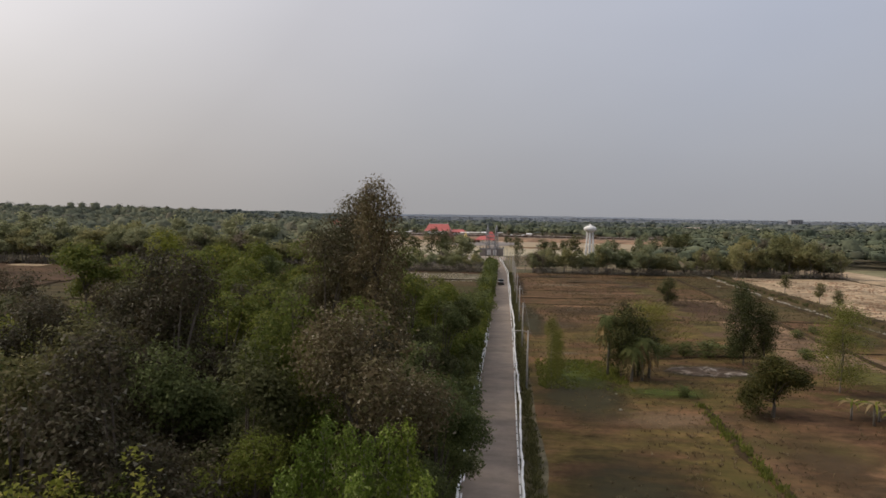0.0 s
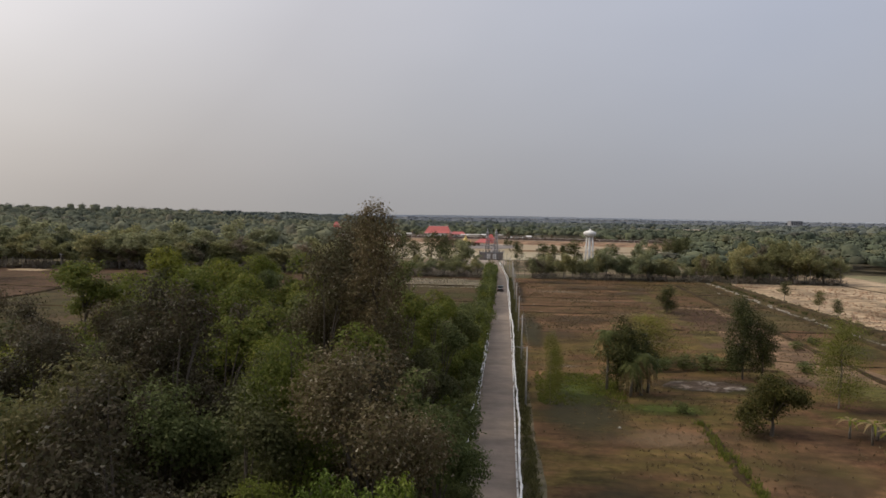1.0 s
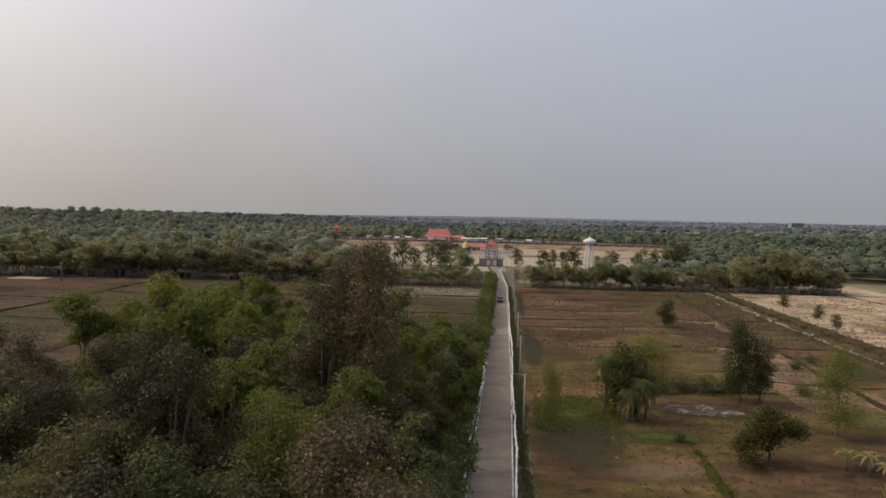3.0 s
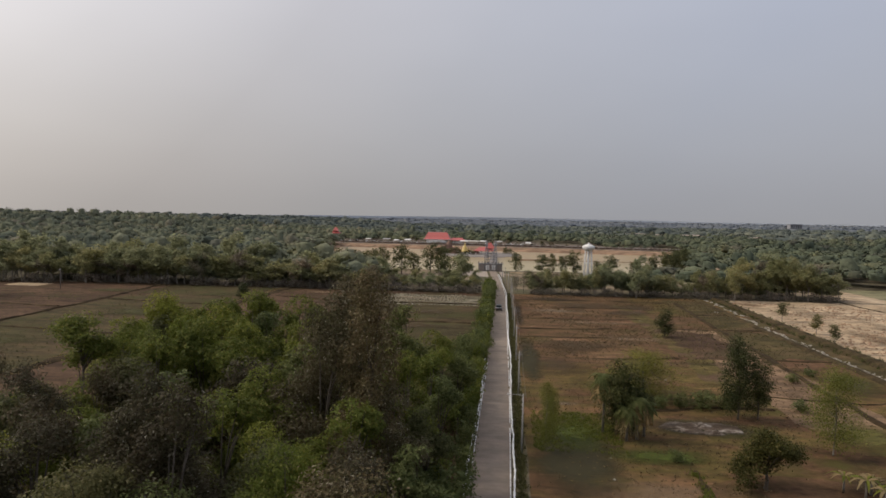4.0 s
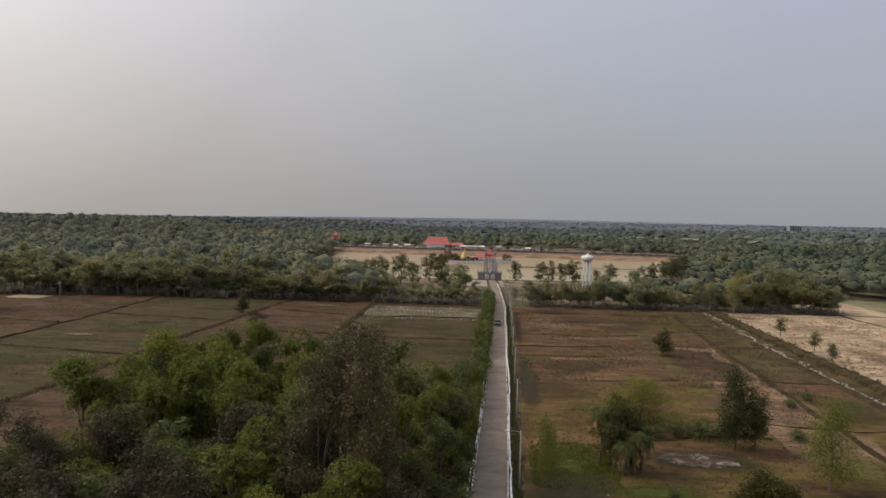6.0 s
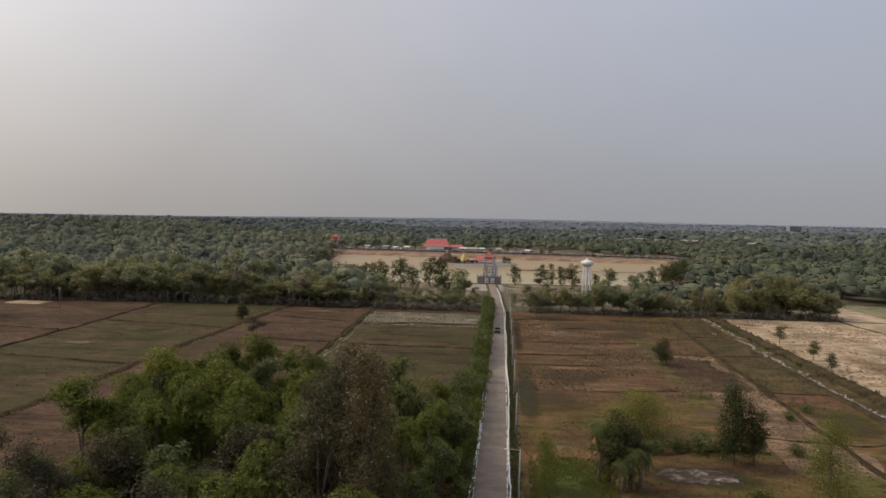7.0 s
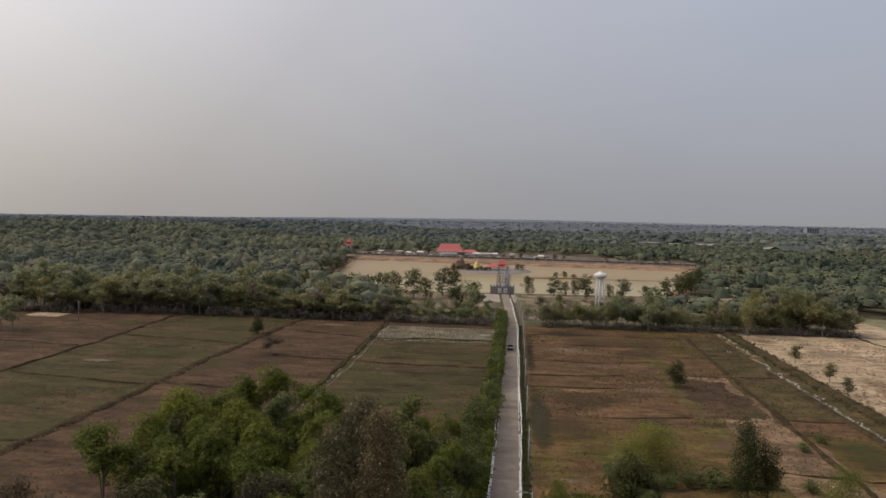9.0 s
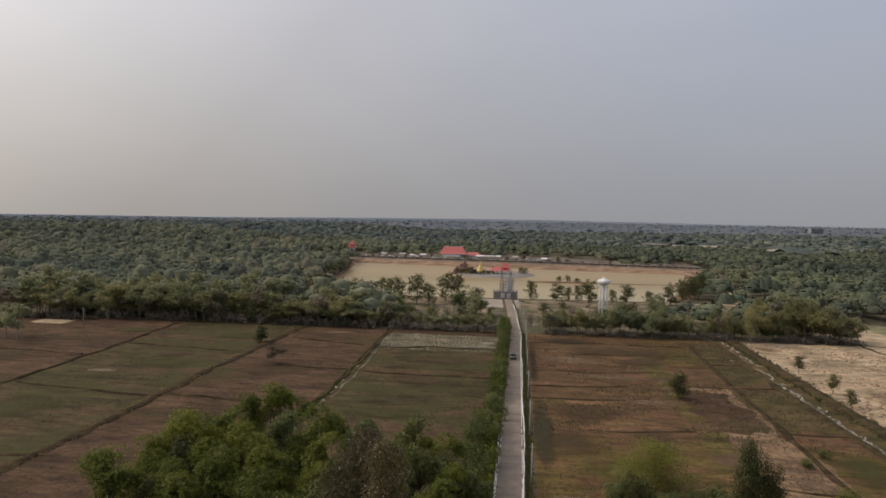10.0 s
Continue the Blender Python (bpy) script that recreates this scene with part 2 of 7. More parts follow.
M_OLIVEFIELD = earth("olive_plot", ((0.3, (0.056, 0.044, 0.021)), (0.5, (0.074, 0.058, 0.026)), (0.7, (0.105, 0.068, 0.038))), 0.06, 0.8, (0.8, 1.2, 1), 0.5, (0.1, 0.066, 0.038), 0.07, (0.54, 0.64))
M_YARD = earth("trodden_yard", ((0.3, (0.115, 0.092, 0.076)), (0.55, (0.165, 0.132, 0.108)), (0.75, (0.22, 0.18, 0.15))), 0.06, 0.5, (1, 1, 1), 0.4, (0.075, 0.072, 0.045), 0.09, (0.54, 0.64))
M_BUND = earth("bare_bund", ((0.3, (0.032, 0.022, 0.013)), (0.55, (0.05, 0.035, 0.019)), (0.75, (0.06, 0.048, 0.022))), 0.15, 1.2, (1, 1, 1), 0.6)
M_ASH = earth("ash_mound", ((0.38, (0.05, 0.036, 0.028)), (0.52, (0.09, 0.07, 0.056)), (0.6, (0.2, 0.175, 0.155)), (0.7, (0.34, 0.31, 0.28))), 0.55, 2.2, (0.6, 1.3, 1), 0.6, (0.05, 0.036, 0.026), 0.5, (0.5, 0.6))
M_ROAD = earth("road_concrete", ((0.3, (0.200, 0.162, 0.130)), (0.5, (0.240, 0.194, 0.156)), (0.7, (0.280, 0.228, 0.184))), 0.09, 0.5, (1, 0.35, 1), 0.12, (0.180, 0.143, 0.112), 0.14, (0.6, 0.75), 0.3, 0.85, 0.35)
M_PLAZA = earth("plaza_concrete", ((0.3, (0.27, 0.225, 0.185)), (0.5, (0.32, 0.27, 0.225)), (0.7, (0.37, 0.315, 0.265))), 0.09, 0.5, (1, 1, 1), 0.12, (0.22, 0.18, 0.145), 0.14, (0.6, 0.75), 0.3, 0.85, 0.35)
M_VERGE = earth("verge", ((0.3, (0.07, 0.062, 0.035)), (0.7, (0.115, 0.095, 0.055))), 0.2, 1.2)
M_WHITE = plain("white_paint", (0.72, 0.7, 0.67), 0.6, (0.7, 1.1), 0.9)
M_CLOTH = plain("white_cloth", (0.74, 0.72, 0.69), 0.85, (0.82, 1.08), 0.7)
M_CONCRETE = plain("grey_concrete", (0.38, 0.36, 0.34), 0.85, (0.75, 1.15), 1.2)
M_WORN = plain("worn_concrete", (0.22, 0.19, 0.168), 0.9, (0.7, 1.2), 0.8)
M_STONE = plain("pale_stone", (0.5, 0.47, 0.42), 0.85, (0.7, 1.15), 0.6)
M_RUBBLE = plain("pale_rubble", (0.4, 0.36, 0.3), 0.9, (0.6, 1.15), 0.8)
M_RED = plain("red_roof_tile", (0.43, 0.095, 0.08), 0.5, (0.85, 1.12), 0.5)
M_GOLD = plain("gold_paint", (0.56, 0.4, 0.12), 0.4, (0.8, 1.1), 0.8)
M_DARK = plain("dark_metal", (0.06, 0.06, 0.065), 0.5, (0.8, 1.2), 2.0)
M_GREY = plain("grey_steel", (0.22, 0.22, 0.23), 0.5, (0.8, 1.2), 2.0)
M_BARK = plain("bark", (0.085, 0.068, 0.052), 0.95, (0.6, 1.3), 3.0, 0.0, 0.5)
M_BARK_PALE = plain("pale_bark", (0.2, 0.175, 0.145), 0.95, (0.7, 1.2), 3.0, 0.0, 0.4)
M_CAR = plain("dark_car_paint", (0.05, 0.055, 0.05), 0.3, (0.9, 1.1), 1.0)
M_CARWHITE = plain("white_car_paint", (0.72, 0.72, 0.7), 0.3, (0.95, 1.05), 1.0)
M_GLASS = plain("dark_glass", (0.02, 0.024, 0.028), 0.08, (0.9, 1.1), 1.0, 0.0, 0.0)
M_RUBBER = plain("tyre_rubber", (0.025, 0.025, 0.025), 0.9)
M_ROCK = plain("brown_rock", (0.21, 0.125, 0.095), 0.95, (0.55, 1.3), 0.5, 0.0, 0.6)
# pale blue-grey of distance: haze painted onto the ridge
M_HAZEHILL = plain("hazed_ridge", (0.50, 0.53, 0.58), 1.0, (0.94, 1.06), 0.004, 0.0, 0.0)

L_TEAK = leaf("dry_teak_leaves", ((0.0, (0.078, 0.059, 0.035)), (0.3, (0.105, 0.081, 0.045)), (0.55, (0.089, 0.085, 0.039)), (0.82, (0.133, 0.108, 0.061)), (0.95, (0.199, 0.169, 0.113)), (1.0, (0.337, 0.305, 0.233))), 0.38)
L_BROWN = leaf("brown_leaves", ((0.0, (0.048, 0.038, 0.024)), (0.4, (0.066, 0.052, 0.031)), (0.62, (0.057, 0.057, 0.029)), (0.88, (0.091, 0.075, 0.048)), (0.965, (0.138, 0.121, 0.085)), (1.0, (0.283, 0.265, 0.219))), 0.38)
L_GREEN = leaf("green_leaves", ((0.0, (0.090, 0.111, 0.025)), (0.45, (0.120, 0.139, 0.030)), (0.8, (0.155, 0.169, 0.037)), (1.0, (0.239, 0.220, 0.065))), 0.45)
L_DEEP = leaf("deep_green_leaves", ((0.0, (0.078, 0.095, 0.035)), (0.5, (0.104, 0.120, 0.044)), (0.85, (0.134, 0.149, 0.055)), (1.0, (0.189, 0.195, 0.084))), 0.38)
L_BRIGHT = leaf("bright_green_leaves", ((0.0, (0.114, 0.133, 0.024)), (0.5, (0.144, 0.164, 0.030)), (0.85, (0.182, 0.195, 0.042)), (1.0, (0.260, 0.241, 0.076))), 0.49)
L_LIME = leaf("lime_green_leaves", ((0.0, (0.079, 0.114, 0.018)), (0.5, (0.127, 0.172, 0.028)), (0.85, (0.183, 0.227, 0.049)), (1.0, (0.286, 0.318, 0.108))), 0.4)
L_OLIVE = leaf("olive_leaves", ((0.0, (0.073, 0.076, 0.032)), (0.5, (0.097, 0.097, 0.041)), (0.85, (0.123, 0.117, 0.051)), (1.0, (0.192, 0.172, 0.093))), 0.38)
L_OLIVEDARK = leaf("dark_olive_leaves", ((0.0, (0.04, 0.042, 0.012)), (0.5, (0.062, 0.06, 0.016)), (0.85, (0.09, 0.082, 0.024)), (1.0, (0.16, 0.125, 0.05))), 0.25)
L_DARKTREE = leaf("dark_tree_leaves", ((0.0, (0.032, 0.04, 0.015)), (0.5, (0.05, 0.058, 0.021)), (0.85, (0.078, 0.084, 0.032)), (1.0, (0.13, 0.12, 0.055))), 0.3)
# far belt: leaf colours paled and greyed, with the haze put into them
L_BELT = leaf("hazed_belt_leaves", ((0.0, (0.230, 0.236, 0.138)), (0.5, (0.279, 0.285, 0.164)), (0.85, (0.331, 0.323, 0.185)), (1.0, (0.399, 0.359, 0.222))), 0.6, 0.95, 0.2)
L_BELTDARK = leaf("hazed_dark_belt_leaves", ((0.0, (0.197, 0.213, 0.129)), (0.5, (0.246, 0.261, 0.156)), (1.0, (0.316, 0.309, 0.187))), 0.6, 0.95, 0.2)
L_BELTOLIVE = leaf("hazed_olive_belt_leaves", ((0.0, (0.216, 0.215, 0.105)), (0.5, (0.268, 0.259, 0.128)), (1.0, (0.346, 0.307, 0.167))), 0.6, 0.95, 0.2)
L_BELTBROWN = leaf("hazed_brown_belt_leaves", ((0.0, (0.134, 0.108, 0.079)), (0.5, (0.186, 0.154, 0.115)), (1.0, (0.279, 0.239, 0.191))), 0.45, 0.9, 0.3)
# nearest woods greyed and lifted a little, a first step of painted haze
C_WOOD = canopy("wood_canopy", ((0.0, (0.123, 0.134, 0.094)), (0.3, (0.133, 0.144, 0.100)), (0.6, (0.143, 0.152, 0.104)), (0.85, (0.161, 0.162, 0.108)), (1.0, (0.159, 0.144, 0.110))), 0.5, 0.4, 0.85)
# darker copy of the wood canopy; the dimmer light is put into its colour
C_DIMWOOD = canopy("darkened_wood_canopy", ((0.0, (0.089, 0.104, 0.069)), (0.3, (0.097, 0.111, 0.075)), (0.6, (0.104, 0.118, 0.077)), (0.85, (0.118, 0.125, 0.081)), (1.0, (0.116, 0.111, 0.082))), 0.5, 0.4, 0.85)
# middle and far crowns turn bluer and greyer with distance: painted haze
C_MIDWOOD = canopy("hazed_middle_wood_canopy", ((0.0, (0.101, 0.115, 0.103)), (0.5, (0.110, 0.124, 0.109)), (1.0, (0.120, 0.131, 0.115))), 0.2, 0.5, 0.85)
# roof sheets: the crown colours again, darkened for the shaded gaps between crowns
C_MIDROOF = canopy("shaded_middle_wood_roof", ((0.0, (0.082, 0.092, 0.083)), (0.5, (0.088, 0.100, 0.088)), (1.0, (0.096, 0.105, 0.092))), 0.2, 0.5, 0.85)
C_FARWOOD = canopy("hazed_far_wood_canopy", ((0.0, (0.134, 0.149, 0.167)), (0.5, (0.140, 0.154, 0.174)), (1.0, (0.145, 0.158, 0.178))), 0.05, 1.0, 0.94)
C_FARROOF = canopy("shaded_far_wood_roof", ((0.0, (0.103, 0.114, 0.129)), (0.5, (0.108, 0.119, 0.134)), (1.0, (0.112, 0.122, 0.138))), 0.05, 1.0, 0.94)
# pale brown undergrowth: the haze over the belt's foot is put into the colour
L_UNDER = leaf("hazed_undergrowth", ((0.0, (0.153, 0.133, 0.115)), (0.5, (0.214, 0.186, 0.161)), (1.0, (0.294, 0.254, 0.220))), 0.4, 0.95, 0.2)
L_SHORE = leaf("dark_shore_leaves", ((0.0, (0.075, 0.082, 0.040)), (0.5, (0.100, 0.106, 0.050)), (1.0, (0.140, 0.136, 0.068))), 0.4, 0.95, 0.2)
L_WISP = leaf("thin_yellow_green_leaves", ((0.0, (0.105, 0.115, 0.022)), (0.5, (0.155, 0.165, 0.034)), (1.0, (0.230, 0.220, 0.065))), 0.45)
L_BLOSSOM = leaf("white_blossom", ((0.0, (0.1, 0.1, 0.05)), (0.5, (0.3, 0.29, 0.24)), (0.75, (0.6, 0.58, 0.54)), (1.0, (0.75, 0.73, 0.7))), 0.2)
L_DRY = leaf("dry_grass_blades", ((0.0, (0.149, 0.109, 0.052)), (0.5, (0.242, 0.176, 0.090)), (0.85, (0.335, 0.246, 0.132)), (1.0, (0.484, 0.369, 0.215))), 0.3)
L_DRYSOIL = leaf("withered_grass_blades", ((0.0, (0.094, 0.068, 0.041)), (0.5, (0.157, 0.116, 0.070)), (0.9, (0.230, 0.176, 0.109)), (1.0, (0.355, 0.286, 0.194))), 0.3)
L_STRAW = leaf("pale_straw_blades", ((0.0, (0.22, 0.2, 0.155)), (0.5, (0.34, 0.315, 0.25)), (1.0, (0.5, 0.47, 0.4))), 0.3)
S_GREEN = stain("green_growth", cover=0.95, colour=(0.054, 0.067, 0.011))
S_YELLOW = stain("yellow_green_growth", (0.1, 0.088, 0.022), cover=0.9)
S_DARK = stain("dark_ground", (0.031, 0.023, 0.014), 0.9, 0.16, 0.62)
S_MURK = stain("rank_olive_growth", (0.046, 0.040, 0.019), 1.1, 0.14, 0.8, 0.4)
S_OLIVE = stain("olive_growth", (0.059, 0.055, 0.016), cover=0.75)
S_TAN = stain("bare_tan_soil", (0.193, 0.125, 0.072), cover=0.65)
S_PALE = stain("pale_dust", cover=0.45, colour=(0.264, 0.200, 0.136))
S_BROWN = stain("brown_soil", (0.075, 0.049, 0.025), cover=0.7)


def water_material():
    """Turbid pond: pale silt in the near half, tan shallows beyond, with a light ripple."""
    m, nodes, links, b = material("muddy_water")
    geo = nodes.new("ShaderNodeNewGeometry").outputs["Position"]
    sep = nodes.new("ShaderNodeSeparateXYZ")
    links.new(geo, sep.inputs[0])
    wob = noise_node(nodes, links, geo, 0.02, 4, 0.6, (0.5, 1.6, 1))
    shift = nodes.new("ShaderNodeMath")
    shift.operation = "MULTIPLY_ADD"
    links.new(wob.outputs[0], shift.inputs[0])
    shift.inputs[1].default_value = 110.0
    links.new(sep.outputs["Y"], shift.inputs[2])
    rng = nodes.new("ShaderNodeMapRange")
    rng.inputs["From Min"].default_value, rng.inputs["From Max"].default_value = 380.0, 640.0
    links.new(shift.outputs[0], rng.inputs[0])
    tone = ramp(nodes, ((0.0, (0.345, 0.285, 0.16)), (0.35, (0.335, 0.265, 0.135)), (0.52, (0.26, 0.185, 0.08)), (0.7, (0.31, 0.215, 0.095)), (1.0, (0.28, 0.19, 0.09))))
    links.new(rng.outputs[0], tone.inputs[0])
    links.new(tone.outputs[0], b.inputs["Base Color"])
    b.inputs["Roughness"].default_value = 0.35
    b.inputs["Specular IOR Level"].default_value = 0.12
    rip = noise_node(nodes, links, geo, 1.4, 3)
    bp = nodes.new("ShaderNodeBump")
    bp.inputs["Strength"].default_value, bp.inputs["Distance"].default_value = 0.12, 0.05
    links.new(rip.outputs[0], bp.inputs["Height"])
    links.new(bp.outputs[0], b.inputs["Normal"])
    return m


M_WATER = water_material()


# ---- mesh helpers ----
def mesh_from(name, verts, faces, mat, smooth=False):
    me = bpy.data.meshes.new(name)
    me.from_pydata([tuple(v) for v in verts], [], faces)
    me.materials.append(mat)
    if smooth:
        me.polygons.foreach_set("use_smooth", [True] * len(me.polygons))
    me.update()
    return me


def part(name, bm, mat, parent=None, label=""):
    """Links a bmesh or a mesh as one object under a thing or a part."""
    if isinstance(bm, bmesh.types.BMesh):
        me = bpy.data.meshes.new(name)
        bm.to_mesh(me)
        bm.free()
        me.materials.append(mat)
    else:
        me = bm
    ob = new(name, me)
    if parent is not None:
        ob.parent = parent
    return tagged(ob, label)


def thing(name, at, label, category, group="", turn=0.0):
    ob = new(name)
    ob.empty_display_size = 0.2
    ob.matrix_world = pose(*at, 0, 0, turn)
    return tagged(ob, label, category, group)


def add_box(bm, x0, x1, y0, y1, z0, z1, bevel=0.0):
    r = bmesh.ops.create_cube(bm, size=1.0, matrix=Matrix.Translation(((x0 + x1) / 2, (y0 + y1) / 2, (z0 + z1) / 2)) @ Matrix.Diagonal((x1 - x0, y1 - y0, z1 - z0, 1)))
    if bevel:
        edges = {e for v in r["verts"] for e in v.link_edges}
        bmesh.ops.bevel(bm, geom=list(edges), offset=bevel, segments=1, affect="EDGES")
    return bm


def box(x0, x1, y0, y1, z0, z1, bevel=0.0):
    return add_box(bmesh.new(), x0, x1, y0, y1, z0, z1, bevel)


def add_tube(verts, faces, points, radii, sides=6):
    """A tapered round limb along points, added to the lists."""
    base = len(verts)
    points = [Vector(p) for p in points]
    for i, (p, r) in enumerate(zip(points, radii)):
        way = (points[min(i + 1, len(points) - 1)] - points[max(i - 1, 0)]).normalized()
        a = way.cross(Vector((0.31, 0.87, 0.12))).normalized()
        b = way.cross(a)
        for k in range(sides):
            t = 2 * math.pi * k / sides
            verts.append(p + a * (r * math.cos(t)) + b * (r * math.sin(t)))
    for i in range(len(points) - 1):
        for k in range(sides):
            q = base + i * sides
            faces.append((q + k, q + (k + 1) % sides, q + sides + (k + 1) % sides, q + sides + k))
    faces.append(tuple(base + k for k in range(sides))[::-1])
    faces.append(tuple(base + (len(points) - 1) * sides + k for k in range(sides)))


def tube(name, points, radii, mat, sides=8):
    v, f = [], []
    add_tube(v, f, points, radii, sides)
    return mesh_from(name, v, f, mat, True)


def revolve(name, profile, mat, sides=20):
    """A turned shape from (radius, height) pairs."""
    v, f = [], []
    for r, z in profile:
        for k in range(sides):
            t = 2 * math.pi * k / sides
            v.append((r * math.cos(t), r * math.sin(t), z))
    for i in range(len(profile) - 1):
        for k in range(sides):
            f.append((i * sides + k, i * sides + (k + 1) % sides, (i + 1) * sides + (k + 1) % sides, (i + 1) * sides + k))
    f.append(tuple(range(sides))[::-1])
    f.append(tuple((len(profile) - 1) * sides + k for k in range(sides)))
    return mesh_from(name, v, f, mat, True)


def leaf_mesh(name, centres, size, mat, rng, flat=0.35, aspect=0.7, hang=0.0, out=None, jitter=0.55):
    """One mesh of many leaf blades, each a pointed blade of its own, about the given centres; they face outwards, more or less."""
    n = len(centres)
    face = rng.normal(size=(n, 3)) * jitter
    face[:, 2] += 0.55
    if out is not None:
        face += out
    face /= np.linalg.norm(face, axis=1)[:, None]
    u = rng.normal(size=(n, 3))
    u[:, 2] -= hang
    u -= face * (u * face).sum(1)[:, None]
    u /= np.linalg.norm(u, axis=1)[:, None]
    w = np.cross(face, u)
    s = np.asarray(size) * rng.uniform(0.6, 1.35, n)
    u, w = u * (s / 2)[:, None], w * (s * aspect / 2)[:, None]
    co = np.stack([centres - u - w, centres - u + w, centres + u], 1).reshape(-1, 3)
    me = bpy.data.meshes.new(name)
    me.vertices.add(3 * n)
    me.vertices.foreach_set("co", co.ravel())
    me.loops.add(3 * n)
    me.loops.foreach_set("vertex_index", np.arange(3 * n))
    me.polygons.add(n)
    me.polygons.foreach_set("loop_start", np.arange(0, 3 * n, 3))
    me.materials.append(mat)
    me.update(calc_edges=True)
    return me


def lobe_points(rng, lobes, count, per_twig, spread, shell=0.72, top=0.25):
    """Leaf places: twigs on the skins of several uneven lobes, several leaves about each."""
    lobes = np.array(lobes, float)
    area = lobes[:, 3] * lobes[:, 4] + lobes[:, 4] * lobes[:, 5]
    pick = rng.choice(len(lobes), count // per_twig + 1, p=area / area.sum())
    d = rng.normal(size=(len(pick), 3))
    d[:, 2] += top
    d /= np.linalg.norm(d, axis=1)[:, None]
    r = shell + (1.08 - shell) * rng.random(len(pick)) ** 0.7
    twig = lobes[pick, :3] + d * lobes[pick, 3:6] * r[:, None]
    pts = np.repeat(twig, per_twig, 0)[:count]
    return pts + rng.normal(size=pts.shape) * spread, np.repeat(d, per_twig, 0)[:count]


def limb_mesh(name, rng, lobes, trunk_top, radius, mat, lean=0.0, sides=6, limbs=9):
    """Trunk with forked limbs out to the lobes."""
    v, f = [], []
    top = Vector((lean, lean * 0.4, trunk_top))
    mid = Vector((rng.normal() * 0.15, rng.normal() * 0.15, trunk_top * 0.5))
    add_tube(v, f, [(0, 0, -0.3), (0, 0, 0.25), mid, top], [radius * 1.5, radius * 1.1, radius * 0.85, radius * 0.62], sides + 2)
    for lb in lobes[::max(1, len(lobes) // limbs)]:
        end = Vector(lb[:3])
        start = mid.lerp(top, rng.uniform(0.7, 1.0)) if end.z > trunk_top else mid.lerp(top, rng.uniform(0.0, 0.8))
        bend = start.lerp(end, 0.5) + Vector((0, 0, 0.12 * (end - start).length))
        add_tube(v, f, [start, bend, end, end + Vector((rng.normal() * 0.3, rng.normal() * 0.3, lb[5] * 0.7))], [radius * 0.45, radius * 0.3, radius * 0.16, radius * 0.05], 5 if limbs > 6 else 3)
    return mesh_from(name, v, f, mat, True)


TREES = {}


